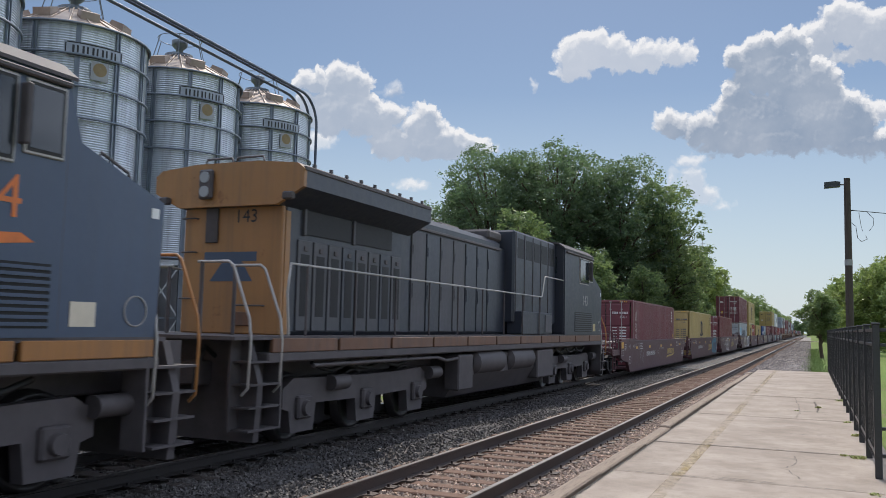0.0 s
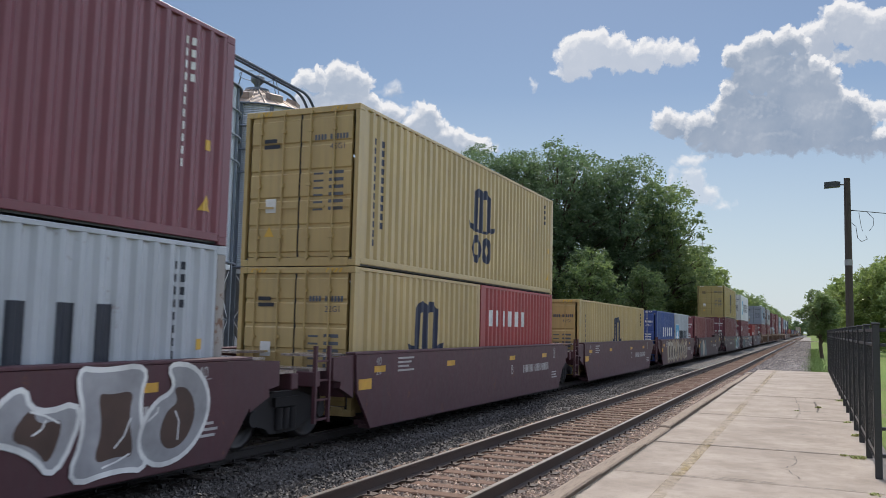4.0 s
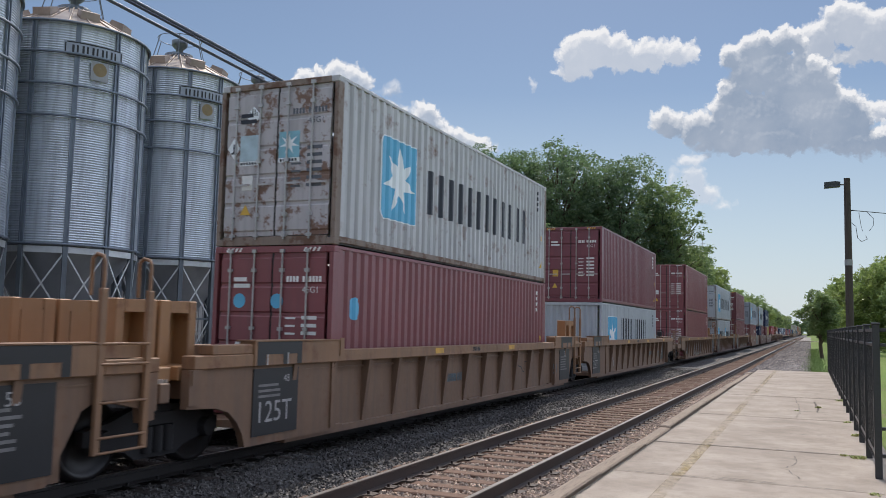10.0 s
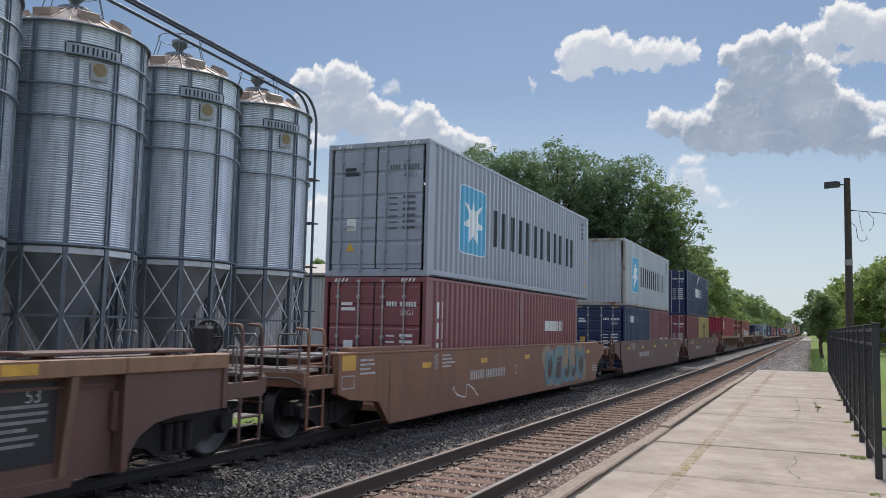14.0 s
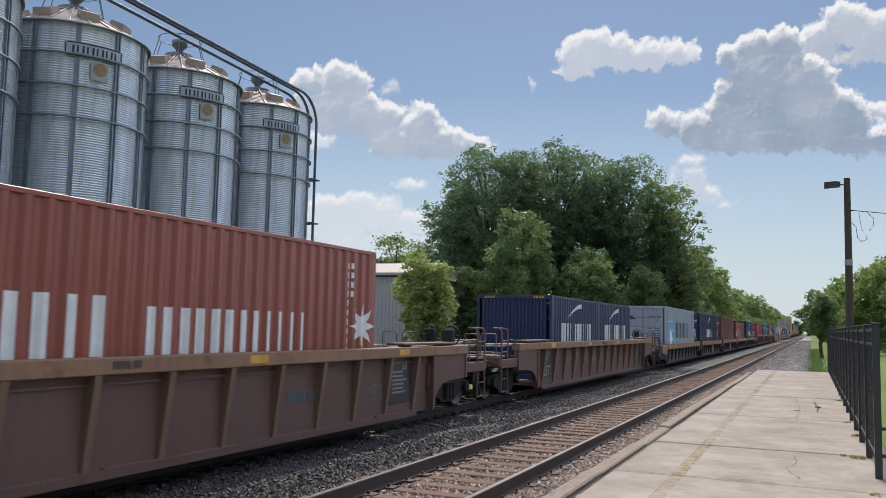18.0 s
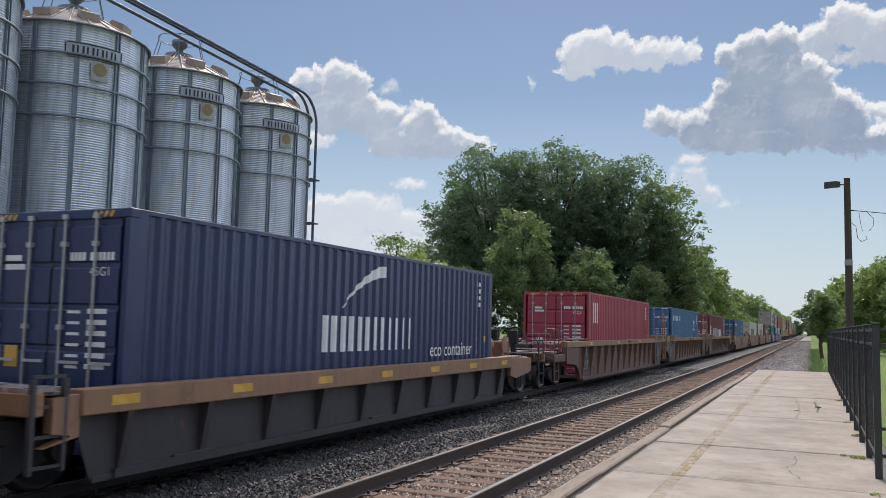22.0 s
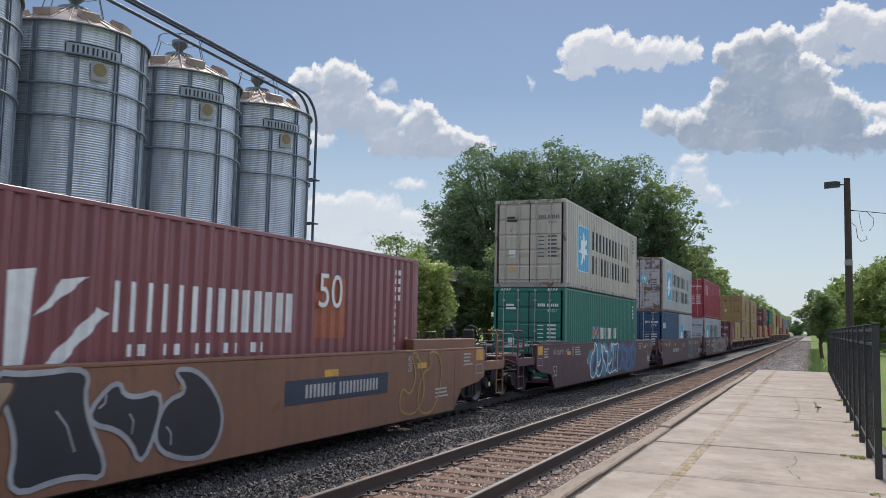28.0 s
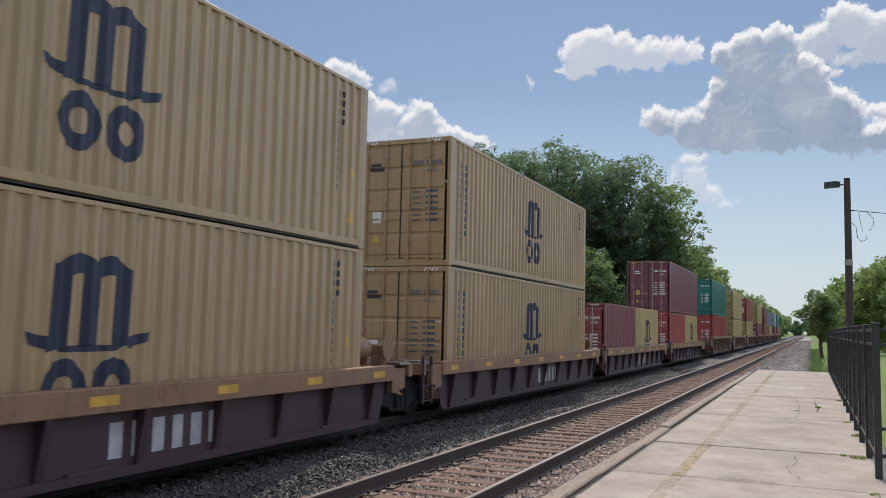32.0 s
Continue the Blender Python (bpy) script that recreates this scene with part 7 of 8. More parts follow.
        part("stencil_panel", (wrap(fa, fa + 1.22) if art_f else Geo()).box(XP, XP + 0.012, fa, fa + (1.1 if art_f else 0.9), 0.28 if art_f else 0.38, 1.2), M_BLACKP, car, "black stencil panel")
        small_bars(car, XP + 0.016, fa + 0.1, 0.95, 6, 0.7, M_DULL, i + 7)
        lettering(car, "53", 0.2, XP + 0.016, fa + 0.5, 1.0, M_STEN)
        lettering(car, "53", 0.42, XP + 0.008, fa - 0.68, 0.5, SP["greyblue"])
        XP = OUT - 0.158
        word_plates(car, X, -0.4, 1.30, 6, 0.09, M_INKK)
        word_plates(car, XP + 0.01, 3.2 if i % 2 else -1.5, 0.66, 6, 0.17, SP["greyblue"])
    else:
        reflectors(car, X, 0.97, [-hw + 0.6 + (2 * hw - 1.2) * k / 6 for k in range(7)])
        if i in (24, 25):
            part("side_plate", Geo().bev(OUT - 0.165, OUT - 0.06, -0.26, 1.18, 0.16, 0.80, 0.02), CAR["orange"], car, "brown plate on the side")
        elif i >= 38:
            word_plates(car, OUT - 0.155, 0.25, 0.30, 3, 0.40, M_STEN, 0.55)
GR = [(1, 4.49, 7.18, "cyan", "bluedk", "cyan"), (2, -4.27, -0.47, None, "white", None), (3, -3.8, 1.2, "cream", "silver", None), (3, 1.4, 5.4, "silver", "white", None),
      (6, -4.4, 3.0, "cream", "umber", "tan"), (8, 2.0, 5.5, "teal", "white", None), (8, 0.9, 2.0, "moss", "teal", "moss"), (9, 0.3, 6.7, "black", "white", "black"), (9, -7.0, -4.2, "black", "teal", None), (9, -4.0, -0.6, None, "silver", None), (10, 0.5, 5.6, "purple", "silver", "purple"),
      (14, -3.3, 0.6, "ash", "umber", None), (16, -2.7, 6.1, "palegreen", "cream", None), (17, 1.5, 6.0, "palegreen", "cyan", "tan"), (20, -2.3, 0.6, None, "cream", None), (20, -4.6, -2.4, "greyblue", "greyblue", None), (24, -3.4, 0.4, None, "greyblue", None),
      (29, 2.93, 5.71, "purple", "silver", None), (31, -3.2, 0.2, "black", "tan", None), (33, -7.2, -3.0, None, "silver", None), (34, -5.6, -2.8, "tan", "umber", None), (34, -2.8, 0.4, "black", "silver", None), (34, 5.6, 7.4, None, "gold", None),
      (35, -3.7, 0.6, "cyan", "white", "cyan"), (35, 0.6, 4.2, "bluedk", "cyan", "bluedk"), (36, 2.0, 4.2, "greyblue", "moss", None), (37, -3.1, 1.2, "silver", "black", None), (37, 1.2, 6.2, "pinkgrey", "umber", "pinkgrey")]
for i, a, b, fill, line, back in GR:
    car, c, _ = CARS[i]
    st = UNITS[i][3]
    X = (OUT + 0.005) if st == "smooth" else OUT - 0.156
    graffiti(car, X, a, b, 0.12 if st == "smooth" else 0.2, 1.35 if st == "smooth" else 1.15, SP[fill] if fill else None, SP[line], i * 7 + int(a * 10), SP[back] if back else None)

for i, a, b, z0, z1, line in [(31, 1.96, 4.6, 0.72, 0.95, "white"), (0, -5.85, -4.75, 0.3, 1.0, "silver"), (2, -6.1, -4.4, 0.5, 0.85, "white"), (2, 1.1, 2.4, 0.7, 1.1, "silver"), (2, 2.8, 4.3, 0.75, 1.1, "silver"), (10, -0.6, 0.2, 0.7, 0.95, "white"), (10, 5.9, 7.0, 0.3, 0.55, "white"), (17, -5.4, -3.7, 0.25, 0.6, "white"), (38, 1.4, 2.3, 0.5, 0.75, "silver"), (12, 3.0, 4.2, 0.6, 1.0, "black"), (28, -2.0, -1.2, 0.7, 0.95, "silver"), (35, -3.4, -2.4, 0.6, 0.85, "white"),
                             (37, -7.4, -5.6, 0.72, 0.9, "white"), (11, 2.4, 3.4, 0.5, 0.9, "black"), (13, -5.2, -4.2, 0.4, 0.9, "silver"), (30, -3.0, -2.0, 0.4, 0.8, "silver")]:
    scribble(CARS[i][0], OUT + 0.006 if UNITS[i][3] == "smooth" else OUT - 0.155, a, b, z0, z1, SP[line], i + 3)
# two sprayed colour fields side by side, and pink five-petalled flowers on a black piece
for a, b, mat in ((-5.15, -3.8, SP["greyblue"]), (-3.3, -1.75, SP["greyblue"]), (-4.1, -3.0, SP["cream"])):
    rng = random.Random(int(10 * a))
    bl = [(y, max(0.12, min(1.2, z))) for y, z in blob((a + b) / 2, 0.66, (b - a) / 2, 0.66, rng, 30)]
    part("graffiti_ground", Geo().add([(OUT + 0.0045 + (0.001 if mat is SP["cream"] else 0), y, z) for y, z in bl], [tuple(range(len(bl)))]), mat, CARS[7][0], "sprayed colour field")
rng = random.Random(8)
for k in range(16):
    y, z, r = 0.7 + 0.37 * k, rng.uniform(0.3, 1.0), rng.uniform(0.08, 0.12)
    pts = [(OUT + 0.016, y + r * (1.0 if i % 2 else 0.55) * math.cos(0.628 * i), z + r * (1.0 if i % 2 else 0.55) * math.sin(0.628 * i)) for i in range(10)]
    part("painted_flower", Geo().add(pts, [tuple(range(10))]), SP["pink"], CARS[9][0], "small pink flower")
lettering(CARS[6][0], "LD LMT 122200 PER UNIT", 0.17, OUT + 0.006, -1.9, 0.86, M_STEN)
lettering(CARS[6][0], "A", 0.30, OUT + 0.006, 1.0, 0.80, M_STEN)
lettering(CARS[10][0], "S-2064-16 REEFER CLEARANCE", 0.15, OUT - 0.066, 6.55, 1.44, M_STEN)
for i in (8, 35, 37):
    lettering(CARS[i][0], "125 T", 0.2, OUT + 0.006, -UNITS[i][5] + 0.2, 1.05, M_STEN)
ECO = [t[0] for t in MOVING if t[0].name.startswith("freight") and abs(t[1] - UNITS[27][0]) < 0.01][0]
lettering(ECO, "eco container", 0.42, CW + 0.012, 8.5, 0.95, M_INKW)
GREEN = [t[0] for t in MOVING if t[0].name.startswith("freight") and abs(t[1] - UNITS[35][0]) < 0.01 and t[2] < 1][0]
part("flag_panel", Geo().box(CW - 0.02, CW + 0.01, 3.84, 4.61, 1.22, 1.68), M_INKW, GREEN, "white square sign")
part("flag_red", Geo().add([(CW + 0.013, 3.84, 1.22), (CW + 0.013, 4.2, 1.45), (CW + 0.013, 3.84, 1.68), (CW + 0.013, 4.61, 1.22), (CW + 0.013, 4.61, 1.68), (CW + 0.013, 4.25, 1.45)], [(0, 1, 2), (3, 4, 5)]), COL["red"], GREEN, "red triangles")
part("flag_blue", Geo().add([(CW + 0.013, 3.9, 1.22), (CW + 0.013, 4.55, 1.22), (CW + 0.013, 4.22, 1.43), (CW + 0.013, 3.9, 1.68), (CW + 0.013, 4.22, 1.47), (CW + 0.013, 4.55, 1.68)], [(0, 1, 2), (3, 4, 5)]), COL["blue"], GREEN, "blue triangles")
# a blue five-pointed star among thin yellow-green strokes
pts = [(OUT + 0.012, 5.35 + (0.24 if i % 2 == 0 else 0.10) * math.sin(0.6283 * i), 0.66 + (0.24 if i % 2 == 0 else 0.10) * math.cos(0.6283 * i)) for i in range(10)]
part("painted_star", Geo().add(pts, [tuple(range(10))]), spray("star_blue", (0.08, 0.22, 0.42)), CARS[36][0], "blue sprayed star")
g = Geo()
ribbon(g, [(p[1] * 1.12 - 5.35 * 0.12, p[2] * 1.12 - 0.66 * 0.12) for p in pts + pts[:1]], 0.02, OUT + 0.011)
part("star_outline", g, SP["greyblue"], CARS[36][0])
for k, (a, b, z0, z1, cl) in enumerate([(4.7, 5.0, 0.5, 1.1, "gold"), (4.4, 6.2, 0.25, 0.45, "moss"), (5.75, 6.5, 0.5, 0.9, "moss"), (4.2, 5.2, 0.75, 1.05, "moss"), (5.9, 6.6, 0.3, 0.4, "gold")]):
    scribble(CARS[36][0], OUT + 0.0065 + 0.0006 * k, a, b, z0, z1, SP[cl], 40 + k, 0.045)

# ---------------------------------------------------------------- locomotives
M_LBLUE = paint("loco_blue", (0.050, 0.075, 0.125), 0.4, 0.05, 0.3)
M_LDARK = paint("loco_sooty_blue", (0.027, 0.032, 0.047), 0.45, 0.35, 0.9, True, (0.085, 0.075, 0.07))
M_LPATCH = paint("loco_dusty_grey", (0.085, 0.083, 0.092), 0.6, 0.5, 0.9, True, (0.035, 0.04, 0.055))
M_CREAM = plain("cream_notice", (0.62, 0.55, 0.43), 0.5, 0.0, 0.08, 8.0)
M_LOCHRE = paint("loco_ochre", (0.34, 0.168, 0.06), 0.5, 0.35, 0.7)
M_LSILL = paint("loco_orange_sill", (0.36, 0.16, 0.045), 0.5, 0.4, 0.8)
M_LSILLD = paint("loco_grimy_sill", (0.17, 0.085, 0.05), 0.6, 0.4, 0.9)
M_LGRIME = plain("loco_grime", (0.085, 0.074, 0.076), 0.7, 0.1, 0.35, 3.0)
M_GRILLE = plain("dark_grille", (0.008, 0.008, 0.010), 0.6, 0.2, 0.3, 20.0)
M_RAILING = plain("worn_railing", (0.36, 0.34, 0.32), 0.45, 0.2, 0.2, 8.0)
M_LENS = plain("headlight_lens", (0.28, 0.29, 0.30), 0.15, 0.0, 0.05, 8.0)


def mat_glass():
    m = Nodes("tinted_cab_glass")
    m.bsdf.inputs["Transmission Weight"].default_value = 0.25
    return m.out((0.03, 0.04, 0.05), 0.06)


M_GLASS = mat_glass()


def loco_truck(parent, y):
    t = part("truck", Geo().bev(-0.9, 0.9, -2.2, 2.2, 0.62, 0.95, 0.05), M_LGRIME, parent, "heavy three-axle truck", pose(0, y, 0))
    for dy in (-1.05, 1.05):
        part("traction_motor", Geo().bev(-0.68, 0.68, dy - 0.5, dy + 0.5, 0.12, 0.8, 0.06), M_TRUCK, t)
    out = [(-2.6, 0.55), (-2.6, 0.84), (-2.3, 1.0), (-1.2, 0.96), (1.2, 0.96), (2.3, 1.0), (2.6, 0.84), (2.6, 0.55), (2.42, 0.5), (2.36, 0.16), (1.72, 0.16), (1.66, 0.58), (0.38, 0.56), (0.32, 0.16), (-0.32, 0.16), (-0.38, 0.56), (-1.66, 0.58), (-1.72, 0.16), (-2.36, 0.16), (-2.42, 0.5)]
    for sx in (1, -1):
        part("side_frame", Geo().prism(out, "x", sx * 1.06 - 0.09, sx * 1.06 + 0.09), M_LGRIME, t)
        for dy in (-2.05, 0.0, 2.05):
            put("wheel", shared("loco_wheel", lambda: wheel_geo(0.53)), M_WHEEL, t, at=pose(sx * 0.8, dy, 0.53, 0, -90 * sx, 0))
            part("axle_box", Geo().bev(-0.08, 0.1, -0.2, 0.2, 0.36, 0.72, 0.03).cyl((0.1, 0, 0.53), (0.16, 0, 0.53), 0.13, 0.11, 12), M_LGRIME, t, at=pose(sx * 1.12, dy, 0, 0, 0, 0 if sx > 0 else 180))
        for dy in (-1.1, 2.75):
            part("brake_cylinder", Geo().cyl((0, -0.25, 0.88), (0, 0.25, 0.88), 0.13, None, 12), M_LGRIME, t, at=pose(sx * 1.22, dy, 0))
        part("sand_hose", Geo().tube([(sx * 1.2, -1.9 + 0.3 * k, 1.22 - 0.14 * math.sin(math.pi * ((k % 4) / 4.0))) for k in range(13)], 0.035, 6), M_RUBBER, t)


def locomotive(s, body, number, label):
    c = empty("locomotive", label=label, category="locomotive", group="locomotives")
    MOVING.append((c, s, 0.0))
    part("frame", Geo().bev(-1.5, 1.5, 0.9, 21.5, 1.28, 1.42, 0.02).bev(-0.7, 0.7, 0.4, 21.9, 0.95, 1.3, 0.03), M_LGRIME, c)
    for i in range(11):
        part("sill_panel", Geo().bev(1.44, 1.505, 1.0 + 1.86 * i, 2.78 + 1.86 * i, 1.42, 1.62, 0.01), M_LSILL if number == "4" else M_LSILLD, c)
        part("sill_panel", Geo().bev(-1.505, -1.44, 1.0 + 1.86 * i, 2.78 + 1.86 * i, 1.42, 1.62, 0.01), M_LSILL, c)
    part("walkway", Geo().box(-1.48, 1.48, 0.15, 21.6, 1.60, 1.65), M_LGRIME, c)
    # long hood, wide radiator housing at its end
    HW = 0.95
    hood = part("hood", Geo().bev(-HW, HW, 1.98, 16.4, 1.65, 3.95, 0.06).prism([(-HW, 3.9), (HW, 3.9), (HW, 4.02), (0.78, 4.16), (-0.78, 4.16), (-HW, 4.02)], "y", 6.4, 11.9), body, c)
    part("hood_end", Geo().bev(-HW - 0.01, HW + 0.01, 1.90, 1.99, 1.65, 3.98, 0.02).box(-HW - 0.015, HW + 0.015, 1.99, 2.12, 1.66, 3.6), M_LOCHRE, hood, "ochre painted rear face")
    wing = [(-1.44, 3.92), (-1.44, 4.20), (-1.32, 4.29), (-0.6, 4.36), (0.6, 4.36), (1.32, 4.29), (1.44, 4.20), (1.44, 3.92), (HW, 3.66), (-HW, 3.66)]
    rad = part("radiator_housing", Geo().prism(wing, "y", 1.80, 6.4), body, c)
    part("radiator_face", Geo().prism(wing, "y", 1.72, 1.80), M_LOCHRE, rad, "ochre painted end")
    part("radiator_lip", Geo().bev(1.40, 1.46, 1.75, 6.4, 4.17, 4.24, 0.01), M_LGRIME, rad)
    for sx in (1, -1):
        part("lifting_eye", Geo().bev(sx * 1.2 - 0.09, sx * 1.2 + 0.09, 1.62, 1.74, 3.72, 3.84, 0.02), M_LGRIME, rad)
        part("roof_grab", Geo().tube([(sx * 0.3 - 0.28, 1.9, 4.35), (sx * 0.3 - 0.25, 1.9, 4.47), (sx * 0.3 + 0.25, 1.9, 4.47), (sx * 0.3 + 0.28, 1.9, 4.35)], 0.018, 6), M_LGRIME, rad)
    for i in range(9):
        part("roof_bolt", Geo().box(1.34, 1.38, 2.1 + 0.5 * i, 2.16 + 0.5 * i, 4.27, 4.33), M_LGRIME, rad)
    for y in (2.55, 4.15):
        for sx in (1, -1):
            part("radiator_grille", Geo().box(min(sx * HW, sx * (HW + 0.03)), max(sx * HW, sx * (HW + 0.03)), y, y + 1.45, 3.28, 3.70), M_GRILLE, rad)
            part("grille_frame", Geo().bev(sx * (HW + 0.02) - 0.03, sx * (HW + 0.02) + 0.03, y - 0.08, y - 0.01, 3.25, 3.72, 0.01), M_LPATCH, rad)
    # hood doors with dark slots
    dm = shared("hood_door", lambda: Geo().bev(HW, HW + 0.025, -0.21, 0.21, 1.72, 3.18, 0.008))
    slot = shared("hood_slot", lambda: Geo().box(HW + 0.024, HW + 0.029, -0.125, 0.125, 1.95, 2.95))
    latch = shared("hood_latch", lambda: Geo().bev(HW + 0.024, HW + 0.045, -0.05, 0.05, 3.0, 3.08, 0.006))
    for i in range(8):
        d = put("hood_door", dm, M_LPATCH if i in (0, 1, 2, 4, 5, 7) and number != "4" else body, hood, at=pose(0, 2.55 + 0.47 * i, 0))
        put("louvre", slot, M_GRILLE, d)
        put("latch", latch, M_LGRIME, d)
    tall = shared("tall_door", lambda: Geo().bev(HW, HW + 0.03, -0.34, 0.34, 1.72, 3.80, 0.01).box(HW + 0.03, HW + 0.045, -0.3, -0.27, 2.4, 2.7).box(HW + 0.03, HW + 0.045, -0.3, -0.27, 3.3, 3.5))
    for i in range(7):
        put("hood_door", tall, M_LPATCH if i in (0, 2, 3) and number != "4" else body, hood, at=pose(0, 6.85 + 0.74 * i, 0))
    part("door_track", Geo().bev(HW, HW + 0.05, 6.45, 11.9, 3.84, 3.9, 0.008), M_LGRIME, hood)
    part("inverter_box", Geo().bev(-1.22, 1.22, 12.3, 16.3, 1.95, 4.46, 0.06), body, c)
    for i in range(5):
        part("vent_opening", Geo().box(1.22, 1.226, 12.6 + 0.74 * i, 13.12 + 0.74 * i, 3.72, 4.26), M_GRILLE, c)
        part("cabinet_seam", Geo().box(1.22, 1.236, 12.42 + 0.76 * i, 12.45 + 0.76 * i, 2.0, 4.4), M_LGRIME, c)
    part("battery_box", Geo().bev(1.0, 1.42, 12.4, 15.3, 1.66, 2.28, 0.02), M_LDARK, c)
    part("battery_lid", Geo().bev(1.42, 1.44, 14.55, 15.2, 1.72, 2.22, 0.01), M_LPATCH, c)
    part("exhaust_stack", Geo().bev(-0.35, 0.35, 9.4, 10.6, 4.12, 4.34, 0.05), M_LGRIME, c)
    part("roof_equipment", Geo().bev(-0.9, 0.9, 11.2, 12.2, 4.1, 4.36, 0.06), M_LGRIME, c)
    part("roof_silencer", Geo().bev(-0.5, 0.5, 7.0, 8.6, 4.12, 4.30, 0.05), M_LGRIME, c)
    # cab and nose
    cab = part("cab", Geo().prism([(-1.5, 1.65), (1.5, 1.65), (1.5, 4.30), (1.3, 4.44), (0.6, 4.52), (-0.6, 4.52), (-1.3, 4.44), (-1.5, 4.30)], "y", 16.4, 20.0), body, c)
    part("cab_roof", Geo().prism([(-1.53, 4.29), (-1.3, 4.46), (-0.6, 4.54), (0.6, 4.54), (1.3, 4.46), (1.53, 4.29), (1.53, 4.33), (1.3, 4.50), (0.6, 4.58), (-0.6, 4.58), (-1.3, 4.50), (-1.53, 4.33)], "y", 16.3, 20.06), M_LGRIME, cab)
    part("cab_rear", Geo().bev(-1.46, 1.46, 16.36, 16.405, 1.7, 4.28, 0.01), M_LDARK, cab)
    part("rear_window", Geo().box(0.75, 1.25, 16.35, 16.36, 3.55, 4.05), M_GLASS, cab)
    for y0, y1, z0, z1 in ((18.2, 19.32, 3.36, 4.14), (19.5, 19.9, 3.48, 4.14)):
        f = part("window_frame", Geo().bev(1.495, 1.525, y0 - 0.045, y1 + 0.045, z0 - 0.045, z1 + 0.045, 0.01), M_RAILING, cab)
        part("window_seal", Geo().box(1.525, 1.529, y0 - 0.015, y1 + 0.015, z0 - 0.015, z1 + 0.015), M_RUBBER, f)
        part("window_pane", Geo().box(1.529, 1.533, y0 + 0.02, y1 - 0.02, z0 + 0.02, z1 - 0.02), M_GLASS, f)
        part("window_pane", Geo().box(-1.506, -1.502, y0, y1, z0, z1), M_GLASS, cab)
    part("gutter", Geo().bev(1.49, 1.56, 16.5, 19.98, 4.20, 4.26, 0.015), M_LGRIME, cab)
    part("mirror_arm", Geo().bev(1.53, 1.66, 19.36, 19.42, 3.5, 4.1, 0.015), M_LGRIME, cab)
    nose = part("nose", Geo().prism([(20.0, 1.65), (21.42, 1.65), (21.46, 3.22), (20.2, 3.68), (20.0, 4.30)], "x", -1.48, 1.48), body, c)
    part("windscreen", Geo().prism([(20.21, 3.70), (20.03, 4.26), (20.05, 4.27), (20.23, 3.71)], "x", -1.2, 1.2), M_GLASS, nose)
    part("nose_face", Geo().bev(-1.42, 1.42, 21.44, 21.48, 1.7, 3.1, 0.02), M_LOCHRE, nose, "ochre painted front")
    part("nose_grab", Geo().tube([(1.3, 20.6, 3.55), (1.3, 20.63, 3.68), (1.3, 21.05, 3.52), (1.3, 21.1, 3.38)], 0.018, 6), M_LGRIME, nose)
    part("seam", Geo().box(1.48, 1.486, 20.0, 20.02, 1.7, 3.65), M_LGRIME, nose)
    part("marker_plate", Geo().box(1.48, 1.487, 21.26, 21.38, 3.02, 3.14), M_INKW, nose, "small white marker plate")
    part("louvre", Geo().box(1.5, 1.504, 17.6, 19.88, 1.74, 2.38), M_GRILLE, cab)
    for i in range(9):
        part("louvre_slat", Geo().box(1.504, 1.518, 17.6, 19.88, 1.765 + 0.069 * i, 1.80 + 0.069 * i), body, cab)
    part("notice_plate", Geo().box(1.482, 1.488, 20.16, 20.50, 1.76, 2.02), M_CREAM if number == "4" else M_TAN, nose, "pale notice plate")
    if number == "143":
        lettering(cab, "143", 0.48, 1.506, 18.6, 2.62, M_RAILING)
        put("number", text_mesh("143", 0.30), M_BLACKP, hood, "", pose(0.05, 1.895, 3.42, 90, 0, 0))
    else:
        lettering(cab, "4", 0.60, 1.508, 19.20, 2.80, M_INKO)
        part("orange_flash", Geo().prism([(18.2, 2.58), (19.5, 2.66), (19.66, 2.58), (19.3, 2.54), (18.2, 2.5)], "x", 1.5, 1.507), M_INKO, cab, "pointed orange stripe")
    ring = [(1.486, 21.08 + 0.17 * math.cos(0.35 * i), 1.94 + 0.17 * math.sin(0.35 * i)) for i in range(19)]
    part("emblem_ring", Geo().tube(ring, 0.010, 4), M_RAILING, nose)
    # rear lights and emblem
    hl = part("headlight_box", Geo().bev(-0.50, -0.24, 1.63, 1.725, 3.78, 4.26, 0.03), M_LGRIME, hood)
    for z in (3.90, 4.13):
        part("lamp", Geo().cyl((-0.37, 1.635, z), (-0.37, 1.615, z), 0.095, 0.09, 16), M_LENS, hl)
    part("lamp_column", Geo().bev(-0.50, -0.26, 1.86, 1.90, 3.1, 3.66, 0.01), M_LGRIME, hood)
    part("emblem_bar", Geo().add([(-0.52, 1.895, 2.95), (0.50, 1.895, 2.95), (0.50, 1.895, 2.80), (-0.52, 1.895, 2.80)], [(0, 1, 2, 3)]), M_LBLUE, hood, "dark plain emblem")
    part("emblem_wedge", Geo().add([(-0.15, 1.895, 2.80), (0.22, 1.895, 2.80), (0.44, 1.895, 2.48), (-0.40, 1.895, 2.48)], [(0, 1, 2, 3)]), M_LBLUE, hood, "dark plain emblem")
    for x, z in ((-0.8, 3.5), (-0.8, 2.95), (-0.8, 2.2), (0.3, 2.1), (0.55, 2.1)):
        part("end_grab", Geo().tube([(x - 0.13, 1.89, z), (x - 0.13, 1.82, z), (x + 0.13, 1.82, z), (x + 0.13, 1.89, z)], 0.014, 5), M_LGRIME, hood)
    part("end_hatch", Geo().bev(0.1, 0.42, 1.87, 1.905, 1.78, 2.0, 0.01), M_LSILLD, hood)
